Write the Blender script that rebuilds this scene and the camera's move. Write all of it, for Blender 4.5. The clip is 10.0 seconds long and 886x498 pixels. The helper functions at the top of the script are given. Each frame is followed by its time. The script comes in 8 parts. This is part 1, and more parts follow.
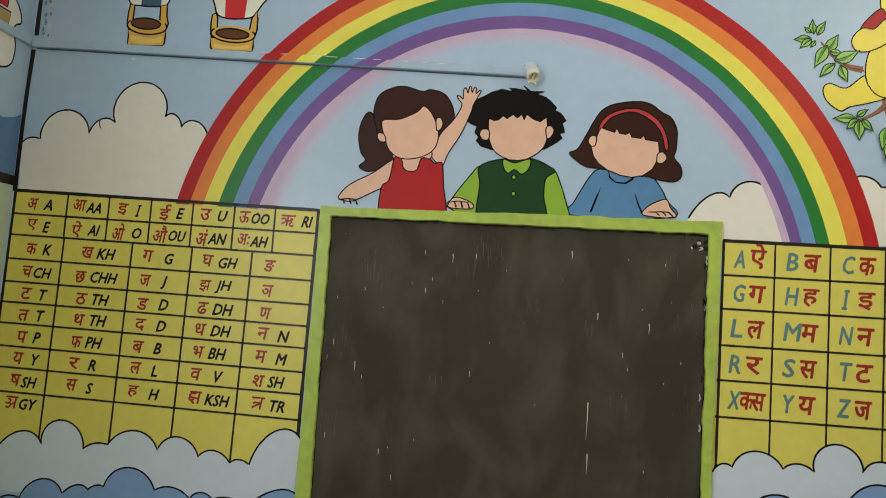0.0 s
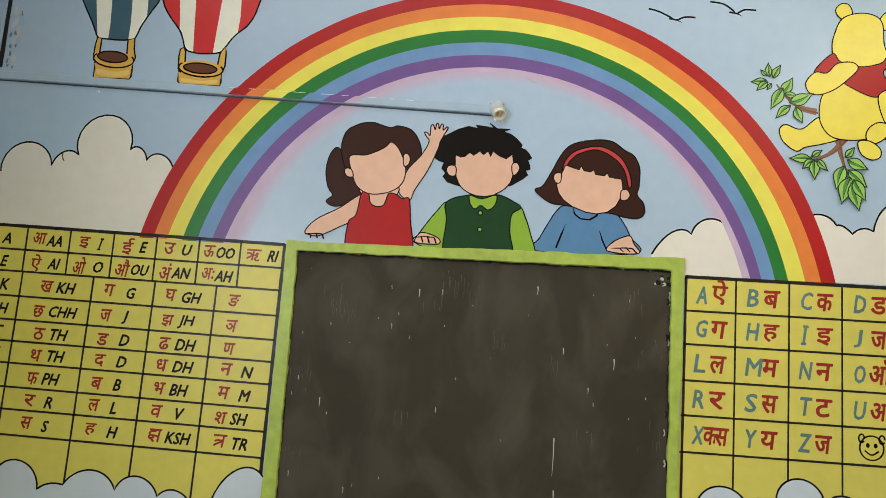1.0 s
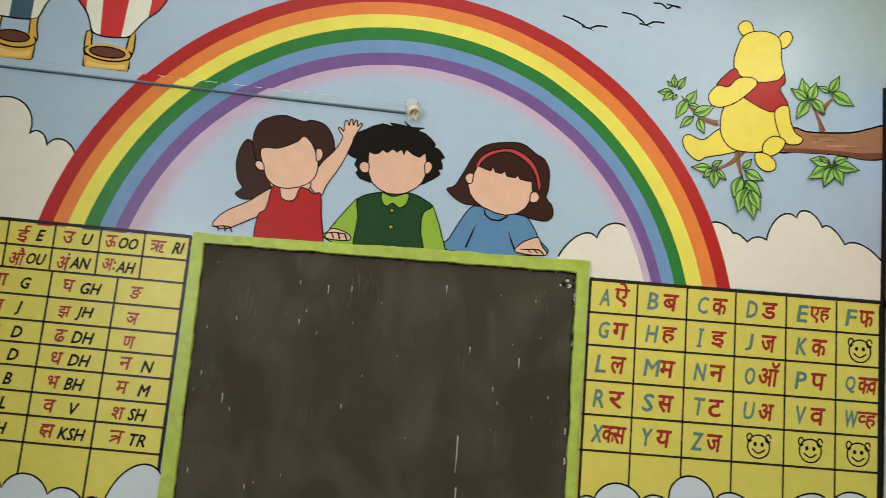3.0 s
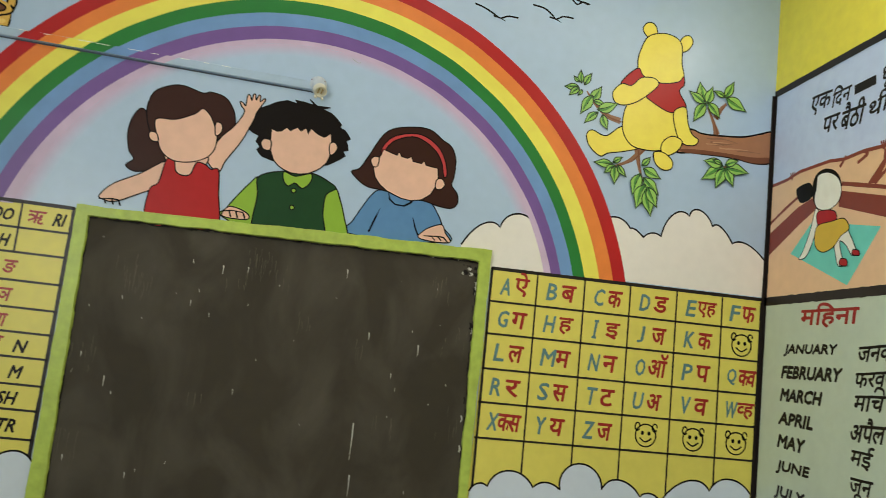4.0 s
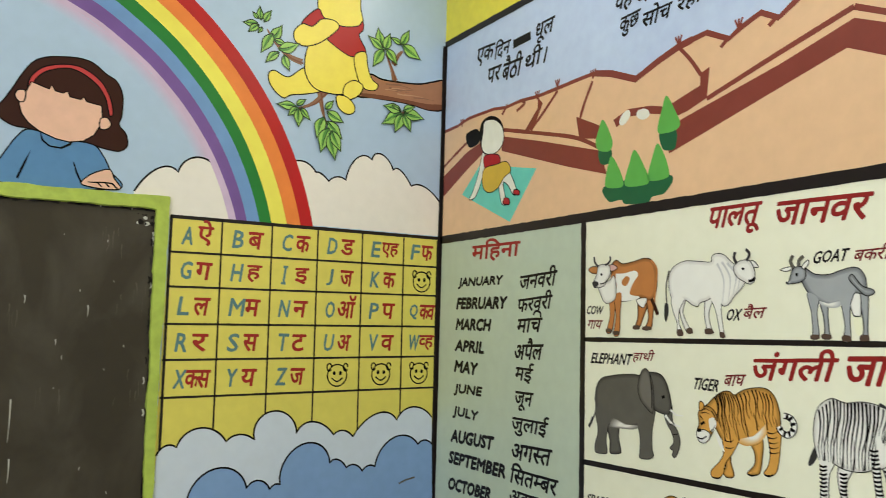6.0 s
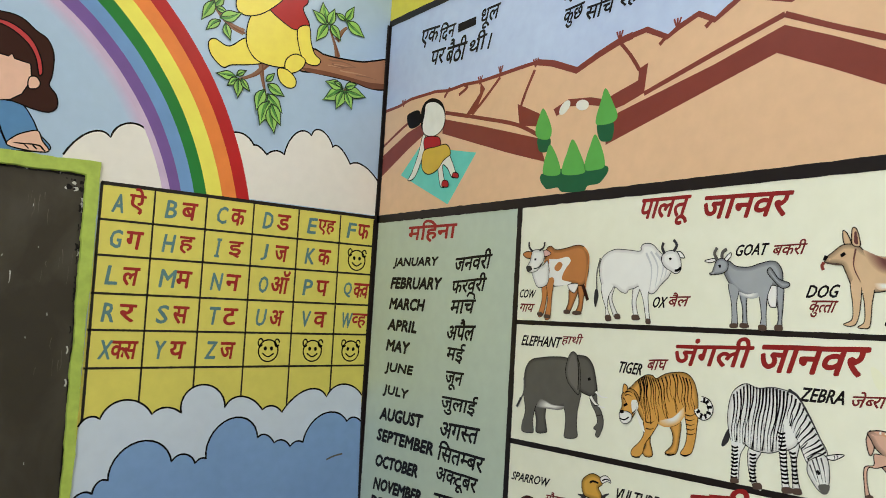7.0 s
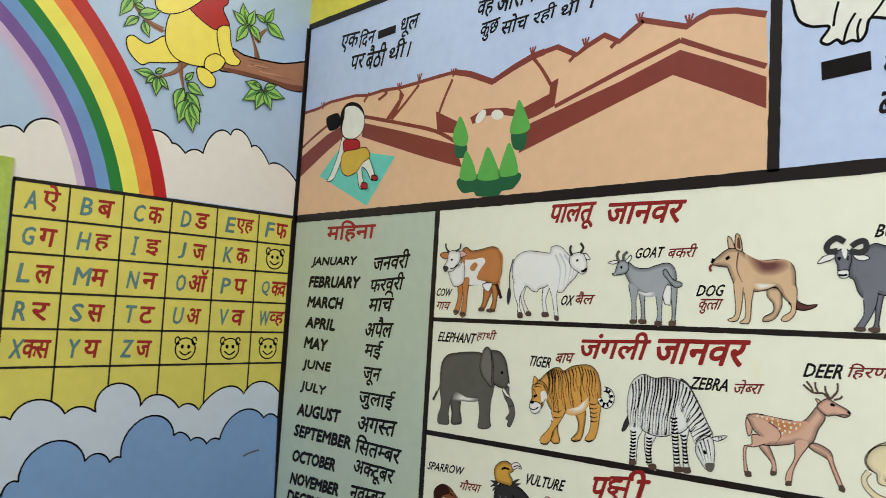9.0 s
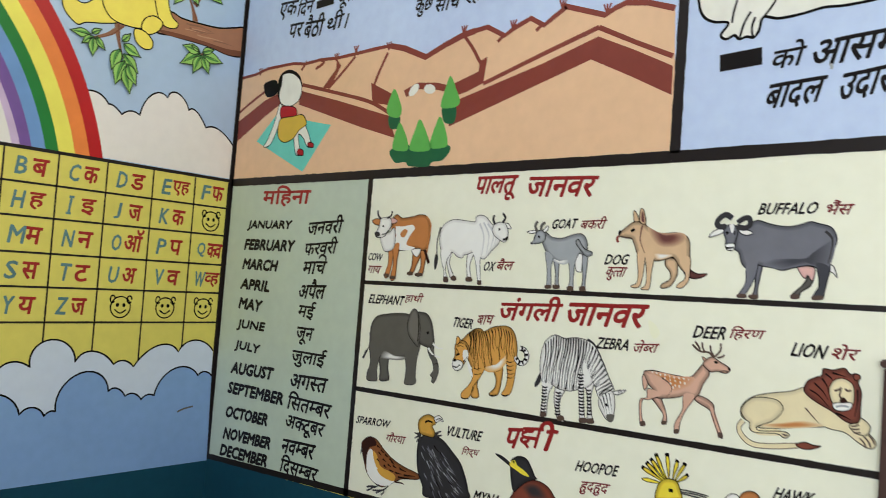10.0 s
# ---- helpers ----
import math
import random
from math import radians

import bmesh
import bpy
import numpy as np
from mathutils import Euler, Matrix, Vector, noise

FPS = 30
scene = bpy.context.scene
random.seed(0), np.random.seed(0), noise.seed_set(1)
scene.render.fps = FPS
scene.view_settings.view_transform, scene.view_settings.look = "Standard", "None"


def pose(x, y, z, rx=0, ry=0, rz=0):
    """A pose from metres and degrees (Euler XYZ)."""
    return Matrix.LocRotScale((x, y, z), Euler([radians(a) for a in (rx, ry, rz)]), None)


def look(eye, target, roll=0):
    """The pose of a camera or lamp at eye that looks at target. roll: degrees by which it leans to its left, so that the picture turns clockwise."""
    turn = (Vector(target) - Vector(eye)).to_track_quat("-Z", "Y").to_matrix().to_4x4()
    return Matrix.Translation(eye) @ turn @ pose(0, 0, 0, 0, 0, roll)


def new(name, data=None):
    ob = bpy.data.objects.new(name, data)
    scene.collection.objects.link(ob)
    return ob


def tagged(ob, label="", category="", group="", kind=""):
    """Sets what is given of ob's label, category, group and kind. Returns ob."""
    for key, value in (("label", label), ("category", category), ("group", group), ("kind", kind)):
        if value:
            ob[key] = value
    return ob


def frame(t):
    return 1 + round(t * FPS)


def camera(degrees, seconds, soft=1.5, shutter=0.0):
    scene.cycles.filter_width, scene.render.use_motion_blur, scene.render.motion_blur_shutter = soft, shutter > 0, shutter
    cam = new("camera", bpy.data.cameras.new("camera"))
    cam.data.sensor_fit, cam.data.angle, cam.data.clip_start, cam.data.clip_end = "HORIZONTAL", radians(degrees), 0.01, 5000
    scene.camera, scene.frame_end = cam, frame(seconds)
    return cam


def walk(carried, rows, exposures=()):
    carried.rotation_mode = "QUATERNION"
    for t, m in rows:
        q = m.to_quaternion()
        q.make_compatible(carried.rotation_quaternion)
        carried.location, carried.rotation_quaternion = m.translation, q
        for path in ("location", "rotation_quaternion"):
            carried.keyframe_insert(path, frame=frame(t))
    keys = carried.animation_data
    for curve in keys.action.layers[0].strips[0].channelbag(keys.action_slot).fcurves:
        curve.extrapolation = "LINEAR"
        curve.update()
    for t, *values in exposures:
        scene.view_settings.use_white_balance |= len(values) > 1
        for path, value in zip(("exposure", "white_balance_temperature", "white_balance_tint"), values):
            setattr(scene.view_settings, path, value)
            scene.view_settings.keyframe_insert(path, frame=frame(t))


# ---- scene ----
cam = camera(60.4, 10.0, soft=0.75, shutter=0.3)
PATH = [  # seconds, eye, target, roll
    (0, (-1.499, -2.379, 1.495), (-1.739, -0.401, 1.659), 4.5),
    (0.5, (-1.493, -2.381, 1.496), (-1.699, -0.406, 1.738), 4.6),
    (1, (-1.494, -2.384, 1.496), (-1.657, -0.408, 1.757), 4.5),
    (1.5, (-1.492, -2.392, 1.498), (-1.649, -0.417, 1.769), 4.5),
    (2, (-1.488, -2.396, 1.501), (-1.622, -0.419, 1.776), 4.8),
    (2.2, (-1.489, -2.398, 1.501), (-1.605, -0.421, 1.781), 4.7),
    (3.3, (-1.414, -2.375, 1.489), (-1.31, -0.396, 1.765), 5.4),
    (3.5, (-1.421, -2.366, 1.483), (-1.252, -0.393, 1.768), 5.3),
    (4, (-1.428, -2.353, 1.486), (-1.153, -0.391, 1.761), 6.5),
    (4.5, (-1.413, -2.314, 1.475), (-0.917, -0.392, 1.718), 6.8),
    (5, (-1.379, -2.306, 1.473), (-0.734, -0.43, 1.724), 6.9),
    (5.5, (-1.403, -2.301, 1.481), (-0.556, -0.502, 1.696), 3.4),
    (6, (-1.444, -2.303, 1.482), (-0.38, -0.621, 1.679), 1.6),
    (6.2, (-1.441, -2.307, 1.488), (-0.335, -0.651, 1.663), 1.4),
    (7.5, (-1.509, -2.307, 1.465), (-0.223, -0.785, 1.626), 4.8),
    (8, (-1.536, -2.32, 1.464), (-0.183, -0.855, 1.617), 4.2),
    (8.5, (-1.555, -2.334, 1.471), (-0.187, -0.886, 1.649), 2.9),
    (9, (-1.563, -2.352, 1.469), (-0.159, -0.937, 1.639), 3.4),
    (9.5, (-1.581, -2.388, 1.451), (-0.141, -1.009, 1.604), 6.6),
    (10, (-1.637, -2.449, 1.46), (-0.114, -1.156, 1.556), 4.4),
]
EXPOSURES = [  # seconds, stops, kelvin, tint
    (0, -0.36, 6700, 10), (0.5, -0.3, 6650, 11), (1, -0.13, 6650, 12), (2, -0.11, 6700, 12), (3.3, -0.14, 6800, 11), (4, -0.31, 6850, 7), (4.5, -0.3, 6850, 7),
    (5, -0.25, 6900, 6), (5.5, -0.12, 6800, 7), (6, -0.13, 6700, 8), (7.5, -0.2, 6350, 12), (8, -0.2, 6350, 12), (10, -0.22, 6250, 13)]
walk(cam, [(t, look(eye, target, roll)) for t, eye, target, roll in PATH], EXPOSURES)

from mathutils import geometry

# world, light and exposure
world = bpy.data.worlds.new("world")
scene.world = world
world.use_nodes = True
sky = world.node_tree.nodes.new("ShaderNodeTexSky")
sky.sky_type, sky.sun_disc = "NISHITA", False
sky.sun_elevation, sky.sun_rotation = radians(50), radians(120)
world.node_tree.links.new(sky.outputs[0], world.node_tree.nodes["Background"].inputs[0])
world.node_tree.nodes["Background"].inputs[1].default_value = 0.1

LEFT, BACK, HIGH = -3.275, -4.7, 3.05     # left wall, back wall, ceiling
DADO = 0.765                              # top of the teal dado


def area_lamp(name, at, toward, wide, tall, watts, colour):
    data = bpy.data.lights.new(name, "AREA")
    data.shape, data.size, data.size_y, data.energy, data.color = "RECTANGLE", wide, tall, watts, colour
    ob = new(name, data)
    ob.matrix_world = look(at, toward)
    return ob


# daylight in the left wall's opening, fill light in an added, unseen opening of the back wall, and two tube lamps:
# under the ceiling and high on the right wall
area_lamp("window_daylight", (LEFT - 0.1, -3.1, 1.85), (0, -3.1, 1.75), 1.5, 1.3, 86, (0.96, 0.98, 1.0))
area_lamp("back_fill_light", (-1.1, BACK - 0.1, 1.75), (-1.3, 0, 1.75), 1.5, 1.5, 8, (1.0, 0.98, 0.95))
area_lamp("tube_light", (-1.65, -0.66, 2.97), (-1.65, -0.6, 0), 2.7, 0.06, 6.8, (1.0, 0.985, 0.96))
area_lamp("wall_tube_light", (-0.08, -1.15, 2.88), (-1.4, -1.05, 1.6), 1.2, 0.06, 6.5, (1.0, 0.985, 0.96))


# materials
def linear(rgb, gain=1.0):
    out = []
    for v in rgb:
        v /= 255
        v = v / 12.92 if v <= 0.04045 else ((v + 0.055) / 1.055) ** 2.4
        out.append(min(v * gain, 0.9))
    return (*out, 1)


PAINTS, MIXES = {}, {}


def paint(name, rgb, rough=0.32, vary=0.10, relief=0.12, grain=26.0, shine=0.32, uneven=1.0):
    """Brushed oil paint: a colour with brush mottling, faint stains and fine relief."""
    if name in PAINTS:
        return PAINTS[name]
    m = bpy.data.materials.new(name)
    m.use_nodes = True
    nt = m.node_tree
    bsdf = nt.nodes["Principled BSDF"]
    bsdf.inputs["Specular IOR Level"].default_value = shine
    co = nt.nodes.new("ShaderNodeTexCoord")
    big = nt.nodes.new("ShaderNodeTexNoise")
    big.inputs["Scale"].default_value, big.inputs["Detail"].default_value = 2.3, 4
    fine = nt.nodes.new("ShaderNodeTexNoise")
    fine.inputs["Scale"].default_value, fine.inputs["Detail"].default_value = grain, 5
    nt.links.new(co.outputs["Object"], big.inputs["Vector"])
    nt.links.new(co.outputs["Object"], fine.inputs["Vector"])
    add = nt.nodes.new("ShaderNodeMath")
    add.operation = "ADD"
    nt.links.new(big.outputs["Fac"], add.inputs[0])
    nt.links.new(fine.outputs["Fac"], add.inputs[1])
    ramp = nt.nodes.new("ShaderNodeValToRGB")
    base = linear(rgb, 1.12)
    ramp.color_ramp.elements[0].position, ramp.color_ramp.elements[1].position = 0.3, 0.75
    ramp.color_ramp.elements[0].color = tuple(c * (1 - vary) for c in base[:3]) + (1,)
    ramp.color_ramp.elements[1].color = tuple(min(c * (1 + vary), 0.92) for c in base[:3]) + (1,)
    half = nt.nodes.new("ShaderNodeMath")
    half.operation, half.inputs[1].default_value = "MULTIPLY", 0.5
    nt.links.new(add.outputs[0], half.inputs[0])
    nt.links.new(half.outputs[0], ramp.inputs["Fac"])
    nt.links.new(ramp.outputs["Color"], bsdf.inputs["Base Color"])
    spread = nt.nodes.new("ShaderNodeMapRange")
    spread.inputs["To Min"].default_value, spread.inputs["To Max"].default_value = rough - 0.06 * uneven, rough + 0.1 * uneven
    nt.links.new(fine.outputs["Fac"], spread.inputs["Value"])
    nt.links.new(spread.outputs["Result"], bsdf.inputs["Roughness"])
    bump = nt.nodes.new("ShaderNodeBump")
    bump.inputs["Strength"].default_value, bump.inputs["Distance"].default_value = relief, 0.004
    nt.links.new(add.outputs[0], bump.inputs["Height"])
    nt.links.new(bump.outputs["Normal"], bsdf.inputs["Normal"])
    PAINTS[name], MIXES[name] = m, rgb
    return m


SKY = paint("sky_blue_paint", (163, 185, 208), rough=0.30, shine=0.5, relief=0.025, vary=0.05, uneven=0.2)
INK = paint("black_outline_paint", (13, 10, 10), relief=0.05, shine=0.1)
BORDER = paint("black_border_paint", (33, 27, 25), shine=0.25)
YELLOW = paint("chart_yellow_paint", (212, 200, 96), vary=0.08)
LIME = paint("lime_frame_paint", (168, 188, 84), vary=0.24, relief=0.4, grain=40)
CREAM = paint("cream_panel_paint", (240, 235, 207), vary=0.05)
PALE = paint("pale_green_panel_paint", (184, 197, 178), vary=0.06)
TEAL = paint("teal_dado_paint", (22, 66, 82), rough=0.3, vary=0.14)
WHITE = paint("cloud_white_paint", (222, 217, 208), vary=0.05)
GREYWHITE = paint("cloud_grey_paint", (198, 208, 220), vary=0.05)
LOWBLUE = paint("low_cloud_blue_paint", (124, 156, 198), vary=0.08)
RED = paint("red_lettering_paint", (152, 36, 32))
BLACK = paint("black_lettering_paint", (24, 20, 20), shine=0.15)
BLUEGREY = paint("blue_lettering_paint", (88, 124, 126), vary=0.2)
BANDYELLOW = paint("wall_yellow_paint", (226, 212, 74))
PLASTER = paint("ceiling_whitewash", (226, 224, 214), rough=0.8)
CEMENT = paint("cement_floor", (120, 114, 104), rough=0.6, vary=0.2)
PVC = paint("painted_conduit", (163, 184, 204))
OFFWHITE = paint("offwhite_plastic", (214, 210, 190), rough=0.35)
BRASS = paint("dull_brass", (176, 150, 96), rough=0.4)


# drawing kit: all pictures are laid on wall planes; u runs to the right on the wall, v up
WALL_A = Matrix(((1, 0, 0, 0), (0, 0, -1, 0), (0, 1, 0, 0), (0, 0, 0, 1)))
WALL_B = Matrix(((0, 0, -1, 0), (-1, 0, 0, 0), (0, 1, 0, 0), (0, 0, 0, 1)))
COAT = 0.0003                              # height of one coat of paint


def link(name, bm, mats, parent=None, label=""):
    me = bpy.data.meshes.new(name)
    bm.to_mesh(me)
    bm.free()
    for m in mats:
        me.materials.append(m)
    ob = new(name, me)
    ob.parent = parent
    if label:
        ob["label"] = label
    return ob


def part(name, bm, material, parent, label=""):
    return link(name, bm, [material], parent, label)


def thing(name, label, category, group="", kind=""):
    return tagged(new(name), label, category, group, kind)


def box(bm, x0, x1, y0, y1, z0, z1, bevel=0.0):
    got = bmesh.ops.create_cube(bm, size=1, matrix=Matrix.LocRotScale(((x0 + x1) / 2, (y0 + y1) / 2, (z0 + z1) / 2), None, (abs(x1 - x0), abs(y1 - y0), abs(z1 - z0))))
    if bevel:
        edges = {e for v in got["verts"] for e in v.link_edges}
        bmesh.ops.bevel(bm, geom=list(edges), offset=bevel, segments=2, affect="EDGES")


def block(name, dims, material, parent=None, label="", bevel=0.0):
    bm = bmesh.new()
    box(bm, *dims, bevel=bevel)
    return part(name, bm, material, parent, label)


def smooth(pts, steps=7, closed=True):
    """A rounded line through the points."""
    n, out = len(pts), []
    for i in range(n if closed else n - 1):
        p = [Vector(pts[(i + k) % n] if closed else pts[min(max(i + k, 0), n - 1)]) for k in (-1, 0, 1, 2)]
        for s in range(steps):
            t = s / steps
            out.append(0.5 * (2 * p[1] + (p[2] - p[0]) * t + (2 * p[0] - 5 * p[1] + 4 * p[2] - p[3]) * t * t + (3 * p[1] - p[0] - 3 * p[2] + p[3]) * t ** 3))
    return out if closed else out + [Vector(pts[-1])]


def scallop(pts, steps=14):
    """Bows of a cloud's edge: cusp, crest, cusp, crest, ... cusp."""
    out = [Vector(pts[0])]
    for i in range(0, len(pts) - 2, 2):
        a, c, b = (Vector(p) for p in pts[i:i + 3])
        mid, half = (a + b) / 2, (b - a).length / 2
        along = (b - a) / (2 * half)
        up = Vector((-along.y, along.x))
        rise, lean = (c - mid).dot(up), (c - mid).dot(along)
        r = (rise * rise + half * half) / (2 * rise)
        start = math.asin((r - rise) / r)
        for s in range(1, steps + 1):
            w = math.pi - start - (math.pi - 2 * start) * s / steps
            q = mid + up * (rise - r) + along * (r * math.cos(w)) + up * (r * math.sin(w))
            out.append(q + along * lean * max(0.0, (q - mid).dot(up)) / rise * 0.8)
    return out


def fill(bm, pts, plane, coat, slot=0):
    """A filled outline, laid out in triangles that never overlap."""
    vs, _, tris, _, _, _ = geometry.delaunay_2d_cdt([Vector(p[:2]) for p in pts], [], [list(range(len(pts)))], 1, 1e-6)
    made = [bm.verts.new(plane @ Vector((p[0], p[1], coat * COAT))) for p in vs]
    for t in tris:
        f = bm.faces.new([made[i] for i in t])
        f.material_index = slot


def ribbon(bm, pts, width, plane, coat, slot=0, closed=False, taper=False):
    pts = [Vector(p) for p in pts]
    n, rows = len(pts), []
    for i, p in enumerate(pts):
        a, b = (pts[i - 1], pts[(i + 1) % n]) if closed else (pts[max(i - 1, 0)], pts[min(i + 1, n - 1)])
        d = (b - a).normalized() if (b - a).length > 1e-9 else Vector((1, 0))
        side = Vector((-d.y, d.x))
        w = width / 2 * (1 + 0.16 * noise.noise((p.x * 37, p.y * 37, 3.1)))
        if taper:
            w *= 1 - 0.8 * i / max(n - 1, 1)
        rows.append([bm.verts.new(plane @ Vector((*(p + side * k * w), coat * COAT))) for k in (1, -1)])
    for i in range(n if closed else n - 1):
        (a, b), (c, d) = rows[i], rows[(i + 1) % n]
        f = bm.faces.new((a, b, d, c))
        f.material_index = slot


def shape(name, pts, material, plane, coat, parent=None, ink=0.0, rounded=True, label="", closed_ink=True, inkmat=None):
    """A painted patch with its outline."""
    line = smooth(pts) if rounded else [Vector(p) for p in pts]
    bm = bmesh.new()
    fill(bm, line, plane, coat)
    if ink:
        ribbon(bm, line, ink, plane, coat + 0.5, 1, closed=closed_ink)
    return link(name, bm, [material, inkmat or INK], parent, label)


def stroke(name, pts, width, material, plane, coat, parent=None, rounded=True, taper=False, label=""):
    bm = bmesh.new()
    ribbon(bm, smooth(pts, 5, False) if rounded and len(pts) > 2 else pts, width, plane, coat, taper=taper)
    return part(name, bm, material, parent, label)


def oval(c, rx, ry, turn=0.0, n=24):
    a = radians(turn)
    return [(c[0] + rx * math.cos(w) * math.cos(a) - ry * math.sin(w) * math.sin(a), c[1] + rx * math.cos(w) * math.sin(a) + ry * math.sin(w) * math.cos(a)) for w in (2 * math.pi * k / n for k in range(n))]


GLYPHS, ASPECT = {}, {}


def raw_glyphs(text):
    """Points and faces of letters in the built-in font."""
    curve = bpy.data.curves.new("word", "FONT")
    curve.body, curve.resolution_u = text, 2
    ob = new("word", curve)
    me = bpy.data.meshes.new_from_object(ob.evaluated_get(bpy.context.evaluated_depsgraph_get()))
    bpy.data.objects.remove(ob)
    bpy.data.curves.remove(curve)
    return me


def glyphs(text):
    """A word scaled to a unit box. A letter before ^ is a half letter, without its stem."""
    if text not in GLYPHS:
        vs, faces, x = [], [], 0.0
        runs, k = [], 0
        while k < len(text):
            if k + 1 < len(text) and text[k + 1] == "^":
                runs.append((text[k], True))
                k += 2
            elif runs and not runs[-1][1]:
                runs[-1] = (runs[-1][0] + text[k], False)
                k += 1
            else:
                runs.append((text[k], False))
                k += 1
        for run, half in runs:
            me = raw_glyphs(run)
            if half:
                bm = bmesh.new()
                bm.from_mesh(me)
                xs = [v.co.x for v in bm.verts]
                cut = min(xs) + (0.84 if run == "क" else 0.66) * (max(xs) - min(xs))
                bmesh.ops.bisect_plane(bm, geom=bm.verts[:] + bm.edges[:] + bm.faces[:], plane_co=(cut, 0, 0), plane_no=(1, 0, 0), clear_outer=True)
                bm.to_mesh(me)
                bm.free()
            co = np.array([v.co[:2] for v in me.vertices])
            lo, hi = co[:, 0].min(), co[:, 0].max()
            faces += [tuple(i + len(vs) for i in p.vertices) for p in me.polygons]
            vs += [(u - lo + x, v) for u, v in co]
            x += hi - lo - 0.01
            bpy.data.meshes.remove(me)
        vs = np.array(vs)
        lo, hi = vs.min(0), vs.max(0)
        ASPECT[text] = (hi[0] - lo[0]) / (hi[1] - lo[1])
        GLYPHS[text] = ((vs - lo) / (hi - lo), faces, 1 / (hi[1] - lo[1]))
    return GLYPHS[text]


def word(text, at, material, plane, coat, parent, bold=None, slant=0.0, name="lettering"):
    """A painted word whose middle line runs from (u0, v0) to (u1, v1), of the height given."""
    u0, v0, u1, v1, high = at
    if text == "I":                        # a stem with two serifs
        c, h, w = (u0 + u1) / 2, high / 2, max(0.3 * high, 0.012)
        bm = bmesh.new()
        for pts in ([(c + slant * h, v0 + h), (c - slant * h, v0 - h)], [(c - w / 2 + slant * h, v0 + h), (c + w / 2 + slant * h, v0 + h)], [(c - w / 2 - slant * h, v0 - h), (c + w / 2 - slant * h, v0 - h)]):
            ribbon(bm, pts, high * 0.15, plane, coat + 0.05 * len(bm.faces))
        return part(name, bm, material, parent)
    deva = any(ord(c) > 0x900 for c in text)
    bold = (0.012 if deva else 0.022) if bold is None else bold
    vs, faces, unit = glyphs(text)
    me = bpy.data.meshes.new(name)
    along, up = Vector((u1 - u0, v1 - v0)), Vector((slant * high, high))
    start = Vector((u0, v0)) - up / 2
    wob, thick = random.uniform(0, 50), bold * unit * high
    co, all_faces = [], []
    # the brush goes over the word in several passes, each a hair's breadth aside
    for k in range(6):
        aside = Vector((math.cos(k * math.pi / 3 + 0.5), math.sin(k * math.pi / 3 + 0.5))) * thick
        all_faces += [tuple(i + len(co) for i in f) for f in faces]
        for x, y in vs:
            p = start + along * x + up * y
            q = p + aside + 0.0012 * Vector((noise.noise((p.x * 30, p.y * 30, wob)), noise.noise((p.x * 30, p.y * 30, wob + 9))))
            co.append(plane @ Vector((q.x, q.y, (coat + 0.06 * k) * COAT)))
    faces = all_faces
    me.from_pydata(co, [], faces)
    me.materials.append(material)
    ob = new(name, me)
    ob.parent = parent
    return ob


JOINED_STROKES = {
    "ksha": ([(0, 1), (1, 1)], [(0.82, 1), (0.82, 0.5), (0.82, 0)], [(0.50, 1), (0.48, 0.87), (0.22, 0.86), (0.05, 0.72), (0.16, 0.56), (0.44, 0.52), (0.82, 0.47)], [(0.16, 0.56), (0.05, 0.42), (0.20, 0.28), (0.40, 0.36), (0.40, 0.50)], [(0.22, 0.28), (0.36, 0.16), (0.52, 0.0)]),
    "gya": ([(0, 1), (1, 1)], [(0.82, 1), (0.82, 0.5), (0.82, 0)], [(0.20, 0.80), (0.42, 0.76), (0.40, 0.52), (0.20, 0.42), (0.03, 0.52)], [(0.38, 0.50), (0.52, 0.34), (0.82, 0.56)], [(0.50, 0.36), (0.46, 0.14), (0.28, 0.04), (0.14, 0.16)]),
    "tra": ([(0, 1), (1, 1)], [(0.76, 1), (0.76, 0.5), (0.76, 0)], [(0.76, 0.56), (0.36, 0.60), (0.16, 0.50)], [(0.70, 0.50), (0.40, 0.34), (0.14, 0.14)]),
}


def joined(name, at, material, plane, coat, parent, width, slant=0.2):
    """A joined letter drawn by the brush, stroke by stroke."""
    u0, v0, u1, v1, h = at
    for k, pts in enumerate(JOINED_STROKES[name]):
        stroke("lettering", [(u0 + (u1 - u0) * x + slant * h * (y - 0.5), v0 + (v1 - v0) * x + h * (y - 0.5)) for x, y in pts], width, material, plane, coat + 0.15 * k, parent)


def bars(at, material, plane, coat, parent):
    """A word given as a plain bar."""
    u0, v0, u1, v1, high = at
    return stroke("lettering_bar", [(u0, v0), (u1, v1)], high * 0.6, material, plane, coat, parent, rounded=False)

# structure: walls, floor, ceiling
def wall_piece(name, boxes, material, label):
    bm = bmesh.new()
    for b in boxes:
        box(bm, *b)
    return tagged(part(name, bm, material, None), label, "wall", kind="structure")


